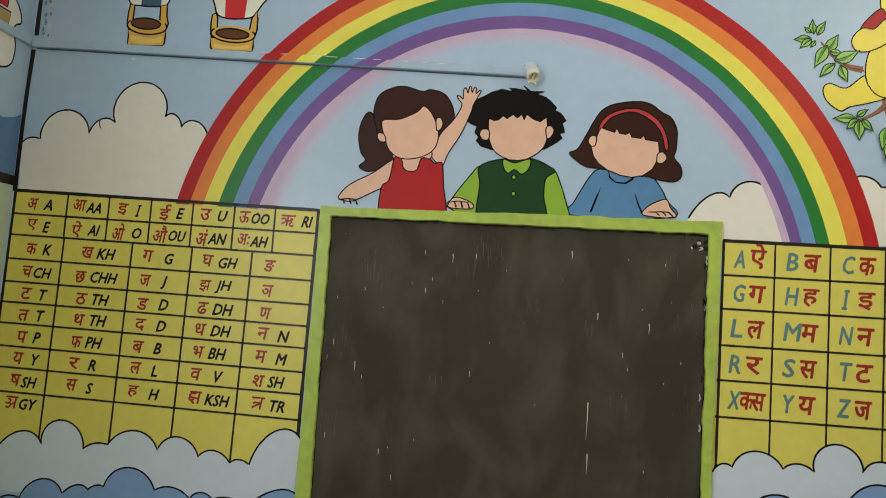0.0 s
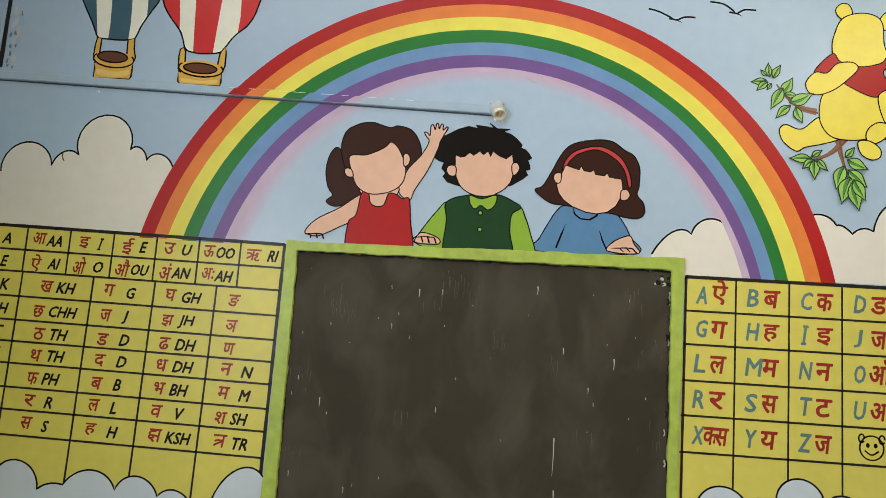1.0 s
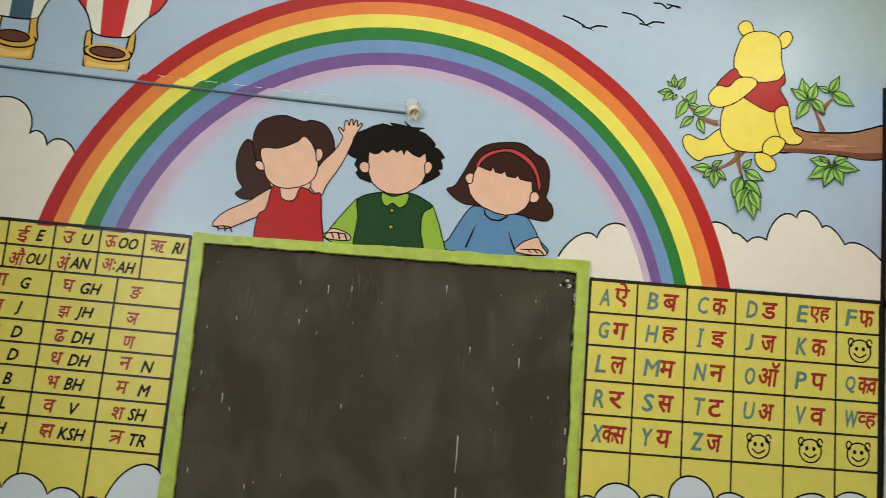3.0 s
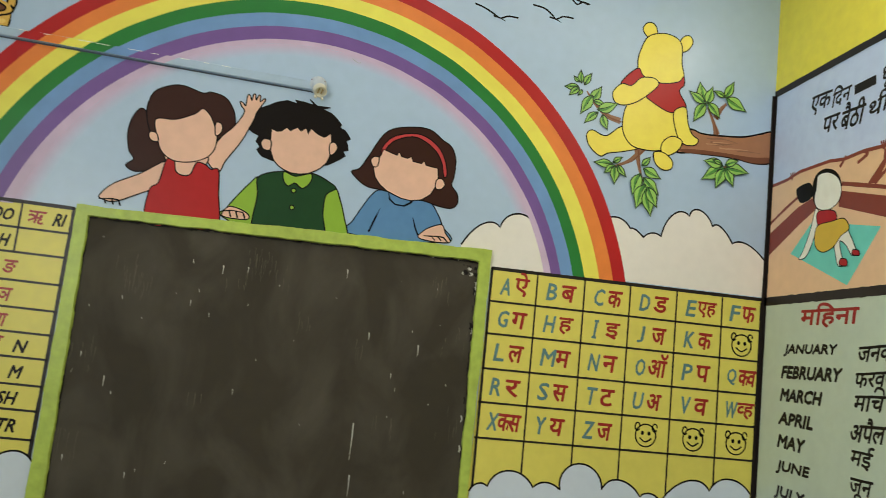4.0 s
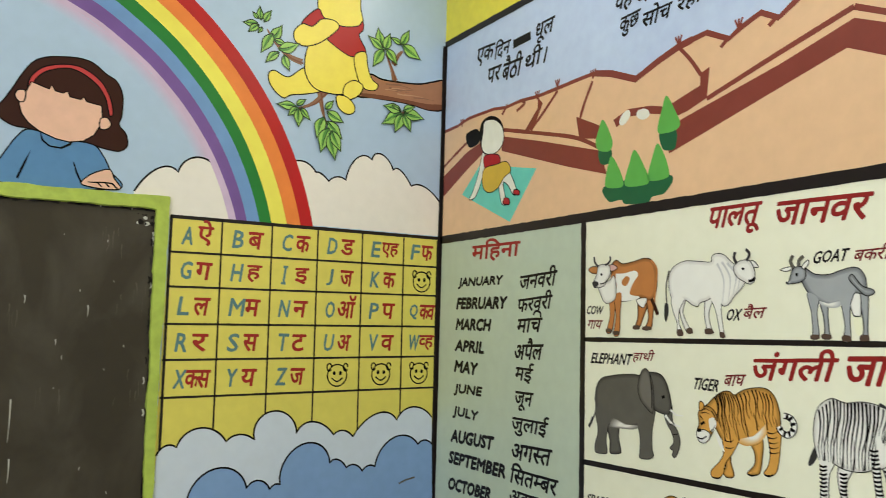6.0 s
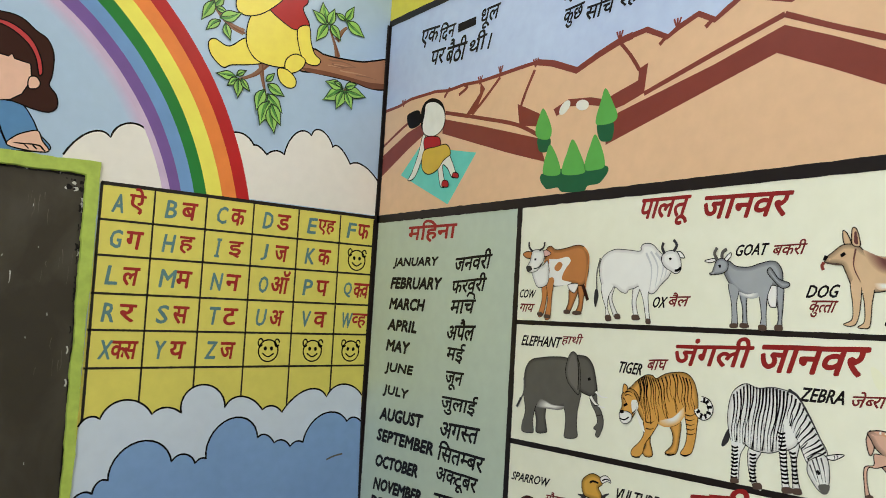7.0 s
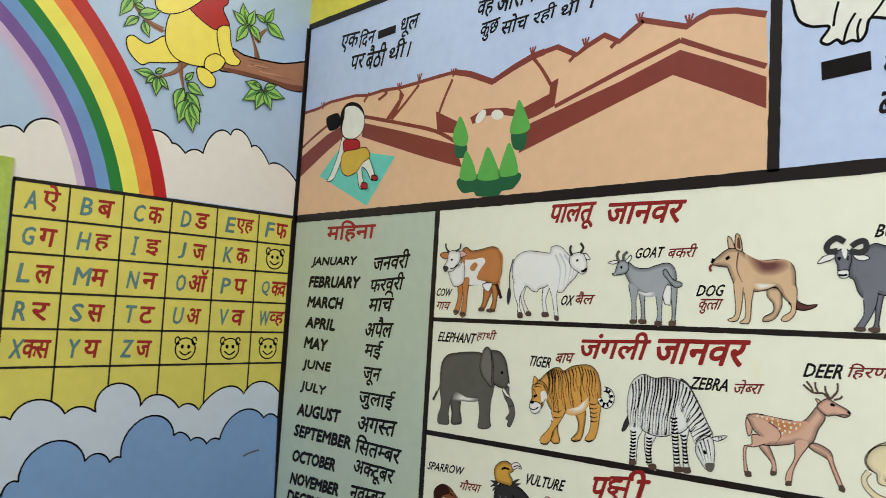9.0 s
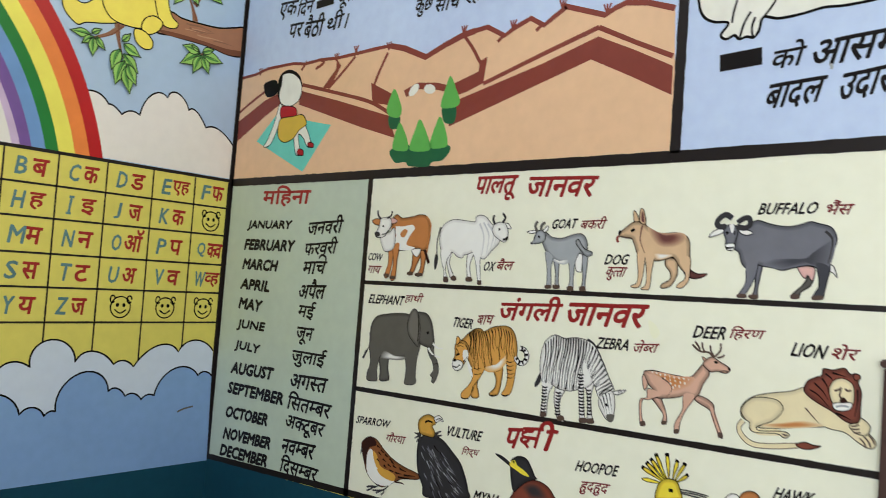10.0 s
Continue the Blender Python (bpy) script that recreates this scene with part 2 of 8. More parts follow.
T = 0.2
wall_piece("wall_north", [(LEFT - T, T, 0, T, 0, HIGH)], SKY, "plastered classroom wall painted sky blue with murals")
wall_piece("wall_east", [(0, T, BACK - T, 0, 0, HIGH)], BANDYELLOW, "plastered classroom wall painted yellow above picture panels")
wall_piece("wall_west", [(LEFT - T, LEFT, -2.3, 0, 0, HIGH), (LEFT - T, LEFT, BACK - T, -3.9, 0, HIGH), (LEFT - T, LEFT, -3.9, -2.3, 0, 1.15), (LEFT - T, LEFT, -3.9, -2.3, 2.55, HIGH)], SKY, "plastered classroom wall painted blue with a window opening")
# back wall is out of view; its opening is added to let the fill in
wall_piece("wall_south", [(LEFT, -1.95, BACK - T, BACK, 0, HIGH), (-0.25, 0, BACK - T, BACK, 0, HIGH), (-1.95, -0.25, BACK - T, BACK, 2.55, HIGH), (-1.95, -0.25, BACK - T, BACK, 0, 0.95)], WHITE, "plastered wall with a wide window opening")
bm = bmesh.new()
box(bm, LEFT - T, T, BACK - T, T, -0.15, 0)
tagged(part("floor", bm, CEMENT, None), "bare grey cement classroom floor", "floor", kind="structure")
bm = bmesh.new()
box(bm, LEFT - T, T, BACK - T, T, HIGH, HIGH + 0.15)
tagged(part("ceiling", bm, PLASTER, None), "whitewashed flat ceiling", "ceiling", kind="structure")

# dado: a teal band of paint round the foot of the walls
block_dado = thing("dado", "dark teal oil-painted dado band round the walls", "dado", kind="structure")
shape("dado_band", [(LEFT, 0.0), (0, 0.0), (0, DADO), (LEFT, DADO - 0.012)], TEAL, WALL_A, 1, block_dado, rounded=False)
shape("dado_band", [(0, 0.0), (4.7, 0.0), (4.7, DADO + 0.22), (2.16, DADO + 0.11), (0.75, DADO + 0.035), (0, DADO)], TEAL, WALL_B, 1, block_dado, rounded=False)

# the picture of the left wall: only its border by the corner is in view
WALL_C = Matrix(((0, 0, 1, LEFT), (1, 0, 0, 0), (0, 1, 0, 0), (0, 0, 0, 1)))
west_mural = thing("west_wall_painting", "deep blue painted panel with white cloud and black border", "wall painting")
shape("panel_field", [(-1.2, 1.82), (-0.004, 1.82), (-0.004, 3.0), (-1.2, 3.0)], SKY, WALL_C, 1, west_mural, rounded=False)
shape("sea", [(-1.2, 1.82), (-0.004, 1.82), (-0.004, 2.055), (-0.04, 2.035), (-0.09, 2.022), (-0.16, 2.03), (-0.3, 2.06), (-1.2, 2.05)], paint("deep_blue_paint", (88, 122, 164)), WALL_C, 2, west_mural, rounded=False)
stroke("border_line", [(-1.2, 1.825), (0, 1.825)], 0.035, BORDER, WALL_C, 3, west_mural)
shape("lower_field", [(-1.2, 0.77), (-0.002, 0.77), (-0.002, 1.81), (-1.2, 1.81)], PALE, WALL_C, 1, west_mural, rounded=False)
shape("cloud", smooth([(-0.16, 2.18), (-0.09, 2.20), (-0.075, 2.26), (-0.09, 2.33), (-0.06, 2.36), (-0.10, 2.42), (-0.2, 2.44), (-0.3, 2.36), (-0.28, 2.22)]), WHITE, WALL_C, 2, west_mural, 0.006, rounded=False)
shape("basket", [(-0.26, 2.30), (-0.125, 2.30), (-0.115, 2.37), (-0.26, 2.37)], BRASS, WALL_C, 4, west_mural, 0.005, rounded=False)
shape("balloon_stripe", [(-0.26, 2.38), (-0.135, 2.38), (-0.12, 2.55), (-0.26, 2.55)], paint("balloon_red_paint", (196, 44, 46)), WALL_C, 4, west_mural, 0.005, rounded=False)
block("cable_strip", (LEFT, LEFT + 0.012, -1.2, -0.014, 2.296, 2.324), PVC, west_mural, "blue-painted cable strip", bevel=0.002)

# rainbow
rainbow = thing("painted_rainbow", "painted rainbow arch in seven soft-edged colour bands", "wall painting")
ARCS = [(-1.588, 1.530, 1.127, 1.147), (-1.586, 1.526, 1.084, 1.108), (-1.586, 1.528, 1.038, 1.063), (-1.586, 1.536, 0.987, 1.009), (-1.581, 1.552, 0.941, 0.950), (-1.577, 1.556, 0.897, 0.903), (-1.573, 1.535, 0.866, 0.882), (-1.568, 1.560, 0.832, 0.842)]  # middle u, v and the half axes
HUES = [("red", (172, 25, 28)), ("orange", (224, 126, 58)), ("yellow", (232, 216, 92)), ("green", (30, 116, 48)), ("blue", (106, 144, 190)), ("violet", (112, 82, 144)), ("pink", (192, 170, 196))]
for k, (hue, rgb) in enumerate(HUES):
    bm = bmesh.new()
    rings = []
    for mu, mv, a, b in ARCS[k:k + 2]:
        w0 = math.asin((1.781 - mv) / b)
        rings.append([bm.verts.new(WALL_A @ Vector((mu - a * math.cos(w), mv + b * math.sin(w) + 0.002 * noise.noise((w * 9, a, 0)), 2 * COAT))) for w in (w0 + (math.pi - 2 * w0) * s / 72 for s in range(73))])
    for s in range(72):
        bm.faces.new((rings[0][s], rings[1][s], rings[1][s + 1], rings[0][s + 1]))
    part("band", bm, paint("rainbow_" + hue, rgb, vary=0.14, grain=14), rainbow, hue + " band")
bm = bmesh.new()                           # the pink brushed out into the sky
STEPS = 10
rings = []
for k in range(STEPS + 1):
    t = k / STEPS
    mu, mv, a, b = (p + (q - p) * t for p, q in zip(ARCS[7], (-1.562, 1.585, 0.780, 0.782)))
    w0 = math.asin((1.781 - mv) / b)
    rings.append([bm.verts.new(WALL_A @ Vector((mu - a * math.cos(w), mv + b * math.sin(w), 0.6 * COAT))) for w in (w0 + (math.pi - 2 * w0) * s / 72 for s in range(73))])
for k in range(STEPS):
    for s in range(72):
        bm.faces.new((rings[k][s], rings[k + 1][s], rings[k + 1][s + 1], rings[k][s + 1])).material_index = k
fade = [paint("pink_into_sky_%d" % k, tuple(p + (q - p) * (k + 0.5) / STEPS for p, q in zip(HUES[6][1], MIXES["sky_blue_paint"])), vary=0.06, shine=0.5 * (k + 1) / STEPS + 0.2, relief=0.04) for k in range(STEPS)]
link("soft_edge", bm, fade, rainbow, "pink brushed out into the blue")


# blackboard with its painted lime border
board = thing("blackboard", "worn black slate board with chalk dust and a lime-green border", "blackboard")
FRAME = [(-2.196, 1.804), (-0.942, 1.833), (-0.935, 0.62), (-2.190, 0.62)]
SLATE_IN = [(-2.154, 1.772), (-0.980, 1.790), (-0.964, 0.655), (-2.137, 0.655)]


def slate_material():
    m = paint("slate", (54, 48, 37), rough=0.66, vary=0.2, relief=0.25, grain=18).copy()
    nt = m.node_tree
    bsdf = nt.nodes["Principled BSDF"]
    bsdf.inputs["Specular IOR Level"].default_value = 0.3
    dust = nt.nodes.new("ShaderNodeTexNoise")
    dust.inputs["Scale"].default_value, dust.inputs["Detail"].default_value, dust.inputs["Distortion"].default_value = 3.5, 8, 0.6
    co = nt.nodes.new("ShaderNodeTexCoord")
    stretch = nt.nodes.new("ShaderNodeMapping")
    stretch.inputs["Scale"].default_value = (1.5, 1.0, 0.9)
    nt.links.new(co.outputs["Object"], stretch.inputs["Vector"])
    nt.links.new(stretch.outputs["Vector"], dust.inputs["Vector"])
    ramp = nt.nodes.new("ShaderNodeValToRGB")
    ramp.color_ramp.elements[0].position, ramp.color_ramp.elements[1].position = 0.44, 0.80
    ramp.color_ramp.elements[1].color = (0.55, 0.55, 0.55, 1)
    nt.links.new(dust.outputs["Fac"], ramp.inputs["Fac"])
    mix = nt.nodes.new("ShaderNodeMix")
    mix.data_type = "RGBA"
    old = bsdf.inputs["Base Color"].links[0].from_socket
    nt.links.new(ramp.outputs["Color"], mix.inputs["Factor"])
    nt.links.new(old, mix.inputs[6])
    mix.inputs[7].default_value = (0.135, 0.12, 0.094, 1)
    nt.links.new(mix.outputs[2], bsdf.inputs["Base Color"])
    return m


def rail(name, outer, inner, material, parent):
    """One length of the raised cement border."""
    bm = bmesh.new()
    low, n = [], 90
    for s in range(n + 1):
        t = s / n
        a = Vector(outer[0]).lerp(Vector(outer[1]), t)
        b = Vector(inner[0]).lerp(Vector(inner[1]), t)
        a += Vector((1, 1)) * (0.005 * noise.noise((a.x * 9, a.y * 9, 1)) + 0.0022 * noise.noise((a.x * 47, a.y * 47, 2)))
        b += Vector((1, 1)) * (0.0045 * noise.noise((b.x * 14, b.y * 14, 5)) + 0.0022 * noise.noise((b.x * 61, b.y * 61, 6)))
        low.append([bm.verts.new(WALL_A @ Vector((*p, h))) for p, h in ((a, 0.0), (a.lerp(b, 0.05), 0.0125), (a.lerp(b, 0.92), 0.0125), (b, 0.004))])
    for s in range(n):
        for k in range(3):
            bm.faces.new((low[s][k], low[s][k + 1], low[s + 1][k + 1], low[s + 1][k]))
    bmesh.ops.recalc_face_normals(bm, faces=bm.faces)
    return part(name, bm, material, parent)


for k in range(4):
    rail("border_rail", (FRAME[k], FRAME[(k + 1) % 4]), (SLATE_IN[k], SLATE_IN[(k + 1) % 4]), LIME, board)
bm = bmesh.new()
fill(bm, [(-2.18, 1.80), (-0.955, 1.81), (-0.945, 0.64), (-2.16, 0.64)], WALL_A, 6)
part("slate", bm, slate_material(), board)
CHALK = paint("chalk_mark", (184, 184, 174), rough=0.9)
# one dark tone for real chips and the painted shadow below the top rail
CHIP_SHADE = paint("chip_and_gap_shade", (20, 16, 14), rough=0.85)
for k, (u, v, h) in enumerate([(-1.754, 1.665, 0.026), (-1.681, 1.674, 0.017), (-1.385, 1.7, 0.026), (-1.296, 1.518, 0.022), (-1.141, 1.491, 0.033), (-2.039, 1.304, 0.029), (-1.309, 1.201, 0.11), (-1.302, 1.072, 0.062), (-2.113, 1.373, 0.017), (-1.833, 1.556, 0.017), (-1.215, 1.405, 0.017), (-1.675, 1.31, 0.017), (-1.895, 0.972, 0.017), (-2.115, 1.081, 0.017), (-1.94, 1.047, 0.017)]):
    stroke("chalk_mark", [(u, v + h / 2), (u + 0.001, v), (u, v - h / 2)], 0.004 if h > 0.02 else 0.003, CHALK, WALL_A, 8, board, taper=True)
for k in range(28):
    u, v = random.uniform(-2.13, -0.985), random.uniform(0.9, 1.75)
    h = random.uniform(0.003, 0.012)
    stroke("chalk_fleck", [(u, v + h), (u + random.uniform(-0.003, 0.003), v)], random.uniform(0.0008, 0.0018), CHALK, WALL_A, 8, board, rounded=False)
SMEAR = paint("chalk_smear", (92, 86, 74), rough=0.9, vary=0.3)
for u, v, n in ((-2.02, 1.62, 14), (-1.985, 1.59, 10), (-1.66, 1.69, 12), (-1.64, 1.66, 8), (-1.502, 1.56, 5), (-2.11, 1.37, 7), (-2.116, 1.11, 9), (-1.02, 1.28, 7), (-1.08, 1.70, 6), (-1.985, 1.60, 7), (-1.70, 1.655, 5), (-1.59, 1.66, 5), (-1.03, 1.52, 6), (-2.10, 1.10, 6), (-1.78, 1.30, 4), (-1.30, 1.45, 4), (-1.22, 1.25, 4)):
    for k in range(n):
        a, h = u + random.uniform(-0.04, 0.04), random.uniform(0.015, 0.06)
        b = v + random.uniform(-0.04, 0.04)
        stroke("chalk_smear", [(a, b + h / 2), (a + random.uniform(-0.003, 0.003), b), (a + random.uniform(-0.004, 0.004), b - h / 2)], random.uniform(0.0008, 0.0026), SMEAR, WALL_A, 7.5, board, taper=True)
# ragged top edge: wear, plus the rail's gap shadow painted as a dark strip
for k in range(40):
    s = k / 40
    u = -2.155 + 1.17 * s + random.uniform(-0.01, 0.01)
    v = 1.773 + 0.017 * s
    stroke("worn_shaded_edge", [(u, v + random.uniform(-0.002, 0.003)), (u + 0.012, v), (u + random.uniform(0.02, 0.04), v + random.uniform(-0.002, 0.003))], random.uniform(0.007, 0.013), CHIP_SHADE, Matrix.Translation((0, -0.0035, 0)) @ WALL_A, 6, board)
for k in range(30):
    v = random.uniform(0.9, 1.76)
    for u in (-2.1535 + 0.0148 * (1.77 - v), -0.9795 + 0.0141 * (1.79 - v)):
        stroke("worn_shaded_edge", [(u + random.uniform(-0.003, 0.002), v), (u, v - 0.012), (u + random.uniform(-0.002, 0.002), v - random.uniform(0.02, 0.05))], random.uniform(0.002, 0.0045), CHIP_SHADE, Matrix.Translation((0, -0.0035, 0)) @ WALL_A, 6, board)
for k in range(26):
    w = random.random()
    u = -0.985 - random.random() * 0.22 if k < 10 else -0.984 + random.uniform(-0.006, 0.004)
    v = 1.786 if k < 10 else random.uniform(1.15, 1.78)
    stroke("worn_shaded_edge", [(u - 0.008, v - 0.001), (u, v + 0.003), (u + 0.006, v)] if k < 10 else [(u, v), (u + 0.003, v - 0.012), (u, v - 0.02)], random.uniform(0.002, 0.006), CHIP_SHADE if k % 3 else CHALK, WALL_A, 9, board)


for k in range(14):
    u, v = -0.998 + random.uniform(-0.03, 0.014), 1.772 + random.uniform(-0.03, 0.014)
    r = random.uniform(0.002, 0.008)
    shape("worn_corner", [(u + r * random.uniform(0.6, 1.3) * math.cos(w), v + r * random.uniform(0.6, 1.3) * math.sin(w)) for w in (0, 1, 2, 3, 4, 5.2)], CHIP_SHADE if k % 5 else CHALK, WALL_A, 10 + 0.3 * k, board, rounded=False)


# alphabet charts
def chart(name, label):
    return thing(name, label, "wall chart")


def rule(a, b, width, parent, plane, coat=3):
    n = 14
    pts = [(a[0] + (b[0] - a[0]) * k / n, a[1] + (b[1] - a[1]) * k / n) for k in range(n + 1)]
    return stroke("ruled_line", pts, width, BORDER, plane, coat, parent)


# left chart: vowels and consonants
vowels = chart("vowel_and_consonant_chart", "yellow ruled chart of red Hindi letters with black Latin sounds")
LX0, LX1 = -3.262, -2.201
ROWS_L = [1.793, 1.714, 1.642, 1.561, 1.484, 1.415, 1.345, 1.269, 1.199, 1.119, 0.86]
shape("chart_field", [(LX0, 1.794), (LX1, 1.790), (LX1, 0.86), (LX0, 0.86)], YELLOW, WALL_A, 1, vowels, rounded=False)
TOPC = [LX0, -3.07, -2.921, -2.772, -2.626, -2.483, -2.345, LX1]
LOWC = [LX0, -3.066, -2.822, -2.614, -2.409, LX1]
for v in ROWS_L[1:10]:
    rule((LX0, v), (LX1, v), 0.0065, vowels, WALL_A)
rule((LX0, 1.793), (LX1, 1.790), 0.011, vowels, WALL_A)
rule((LX1, 1.793), (LX1, 0.95), 0.011, vowels, WALL_A)
rule((LX0, 1.793), (LX0 - 0.004, 0.95), 0.010, vowels, WALL_A)
for u in TOPC[1:-1]:
    rule((u, 1.792), (u + 0.001, 1.642), 0.006, vowels, WALL_A)
for u in LOWC[1:-1]:
    rule((u, 1.642), (u - 0.006, 0.92), 0.0065, vowels, WALL_A)
LEFT_TEXT = ["अ A|आ AA|इ I|ई E|उ U|ऊ OO|ऋ RI", "ए E|ऐ AI|ओ O|औ OU|अं AN|अः AH|", "क K|ख KH|ग G|घ GH|ङ", "च CH|छ CHH|ज J|झ JH|ञ", "ट T|ठ TH|ड D|ढ DH|ण",
             "त T|थ TH|द D|ध DH|न N", "प P|फ PH|ब B|भ BH|म M", "य Y|र R|ल L|व V|श SH", "ष SH|स S|ह H|ksha KSH|tra TR", "gya GY||||"]


def letter(text, at, material, plane, coat, parent, slant=0.0, bold=None):
    """A letter or sound; joined letters are drawn by strokes."""
    if text in JOINED_STROKES:
        joined(text, at, material, plane, coat, parent, 0.0062, slant)
    else:
        word(text, at, material, plane, coat, parent, slant=slant, bold=bold)


for r, line in enumerate(LEFT_TEXT):
    cols = TOPC if r < 2 else LOWC
    for c, cell in enumerate(line.split("|")):
        if not cell:
            continue
        hindi, *latin = cell.split(" ")
        mid = (ROWS_L[r] + ROWS_L[min(r + 1, 10)]) / 2 - 0.002 if r < 9 else 1.085
        u0, u1 = cols[c], cols[c + 1]
        jit = random.uniform(-0.004, 0.004)
        hw = 0.88 * {"आ": 0.05, "ऋ": 0.054, "औ": 0.052, "ओ": 0.046, "अं": 0.042, "अः": 0.046, "ख": 0.046, "ksha": 0.046, "gya": 0.05, "tra": 0.05}.get(hindi, 0.040)
        tall = 0.055 if hindi in ("ई", "ऐ", "ओ", "औ", "अं") else 0.037
        lw = 0
        if latin:
            glyphs(latin[0])
            lw = 0.020 if latin[0] == "I" else ASPECT[latin[0]] * 0.035 * (0.76 if r < 2 and len(latin[0]) > 1 else 0.88) * (1.4 if "J" in latin[0] else 1)
        if r >= 2 and c > 0:
            start, gap = u0 + (u1 - u0) * (0.20 if latin and len(latin[0]) == 3 else 0.25), (0.038 if len(latin[0]) == 1 else 0.018) if latin else 0
        else:
            gap = 0.008 if lw > 0.04 else 0.028
            start = u0 + max((u1 - u0 - hw - lw - gap) / 2, 0.006)
        if r >= 2 and hindi != "ksha":
            start += (0.012, 0.007, -0.013, -0.013, -0.008)[c]
            gap += (0.0, 0.001, 0.005, 0.004, -0.001)[c]
        letter(hindi, (start, mid + jit, start + hw, mid + jit, tall), RED, WALL_A, 3, vowels, slant=0.14, bold=0.017)
        if latin:
            a = start + hw + gap
            word(latin[0], (a, mid - 0.002, a + lw, mid - 0.002, 0.042 if "J" in latin[0] else 0.035), BLACK, WALL_A, 3, vowels, slant=0.24, bold=0.026)

# right chart: the Latin alphabet with Hindi sounds
alphabet = chart("alphabet_chart", "yellow ruled chart of blue Latin letters with red Hindi sounds")
RCOLS = [-0.932, -0.782, -0.624, -0.469, -0.308, -0.148, -0.010]
RROWS = [1.778, 1.674, 1.572, 1.463, 1.359, 1.251]
shape("chart_field", [(-0.936, 1.779), (-0.002, 1.784), (-0.002, 1.0), (-0.94, 0.95)], YELLOW, WALL_A, 1, alphabet, rounded=False)
for k, v in enumerate(RROWS):
    rule((-0.936, v - 0.002), (-0.004, v + 0.010), 0.011 if k == 0 else 0.0065, alphabet, WALL_A)
for k, u in enumerate(RCOLS):
    rule((u - 0.002, 1.779), (u + 0.006 if k < 6 else u, 1.05), 0.0055 if k else 0.008, alphabet, WALL_A)
RIGHT_TEXT = ["A ऐ|B ब|C क|D ड|E एह|F फ", "G ग|H ह|I इ|J ज|K क|", "L ल|M म|N न|O ऑ|P प|Q क^व", "R र|S स|T ट|U अ|V व|W व^ह", "X क^स|Y य|Z ज|||"]
for r, line in enumerate(RIGHT_TEXT):
    for c, cell in enumerate(line.split("|")):
        u0, u1, mid = RCOLS[c], RCOLS[c + 1], (RROWS[r] + RROWS[r + 1]) / 2 - 0.003 + 0.010 * c / 6
        if cell:
            latin, hindi = cell.split(" ")
            w = u1 - u0
            lw = {"I": 0.020, "M": 0.040, "W": 0.036, "J": 0.018}.get(latin, 0.029)
            word(latin, (u0 + 0.225 * w, mid, u0 + 0.225 * w + lw * 1.08, mid, 0.052), BLUEGREY, WALL_A, 3, alphabet, bold=0.019, slant=0.12)
            hw = {"एह": 0.062, "क^स": 0.068, "ऑ": 0.058, "क^व": 0.056, "व^ह": 0.056}.get(hindi, 0.043)
            at = u0 + {"एह": 0.45, "क^स": 0.43, "ऑ": 0.5}.get(hindi, 0.515) * w
            tall = 0.074 if hindi in ("ऐ", "ऑ") else 0.050
            letter(hindi, (at, mid + (tall - 0.050) / 2, at + hw * 1.05, mid + (tall - 0.050) / 2, tall), RED, WALL_A, 3, alphabet, slant=0.1, bold=0.021)
        else:
            q = ((u0 + u1) / 2 + 0.006, mid)
            for sgn in (-1, 1):
                stroke("smiley_ear", oval((q[0] + sgn * 0.029, q[1] + 0.026), 0.008, 0.012, n=12), 0.0048, INK, WALL_A, 3, alphabet)
                shape("smiley_eye", oval((q[0] + sgn * 0.011, q[1] + 0.007), 0.0055, 0.0068, n=10), INK, WALL_A, 3, alphabet)
            ring = oval(q, 0.034, 0.035)
            stroke("smiley_ring", ring + ring[:1], 0.0047, INK, WALL_A, 3, alphabet)
            stroke("smiley_mouth", [(q[0] - 0.02, q[1] - 0.008), (q[0], q[1] - 0.02), (q[0] + 0.02, q[1] - 0.008)], 0.005, INK, WALL_A, 3, alphabet)

# painted clouds of the north wall
def cloud(name, label, edge, base, material, coat):
    line = scallop(edge)
    c = thing(name, label, "wall painting", group="painted clouds")
    bm = bmesh.new()
    fill(bm, line + [Vector(p) for p in base], WALL_A, coat)
    part("body", bm, material, c)
    bm = bmesh.new()
    ribbon(bm, line, 0.0055, WALL_A, coat + 0.5)
    part("outline", bm, INK, c, "black outline")


cloud("painted_cloud", "white painted cloud with a thin black scalloped outline", [(-3.262, 1.958), (-3.233, 1.977), (-3.197, 1.973), (-3.121, 2.078), (-3.022, 2.002), (-2.984, 2.053), (-2.933, 2.043), (-2.857, 2.186), (-2.757, 2.071), (-2.724, 2.081), (-2.697, 2.039), (-2.652, 2.063), (-2.604, 2.019)], [(-2.546, 1.904), (-2.553, 1.79), (-3.252, 1.794)], WHITE, 1)
cloud("painted_cloud", "white painted cloud half behind the rainbow foot", [(-1.042, 1.838), (-0.975, 1.916), (-0.923, 1.909), (-0.877, 1.96), (-0.814, 1.939)], [(-0.713, 1.777), (-0.938, 1.772), (-1.046, 1.803)], WHITE, 1)
cloud("painted_cloud", "white painted cloud beside the rainbow under the branch", [(-0.591, 1.967), (-0.541, 1.997), (-0.488, 1.965), (-0.471, 1.965), (-0.441, 1.942), (-0.411, 1.961), (-0.38, 1.953), (-0.338, 2.037), (-0.285, 2.035), (-0.251, 2.061), (-0.201, 2.01), (-0.175, 2.016), (-0.127, 1.963), (-0.074, 1.968), (-0.002, 1.914)], [(-0.002, 1.796), (-0.515, 1.79)], WHITE, 1)
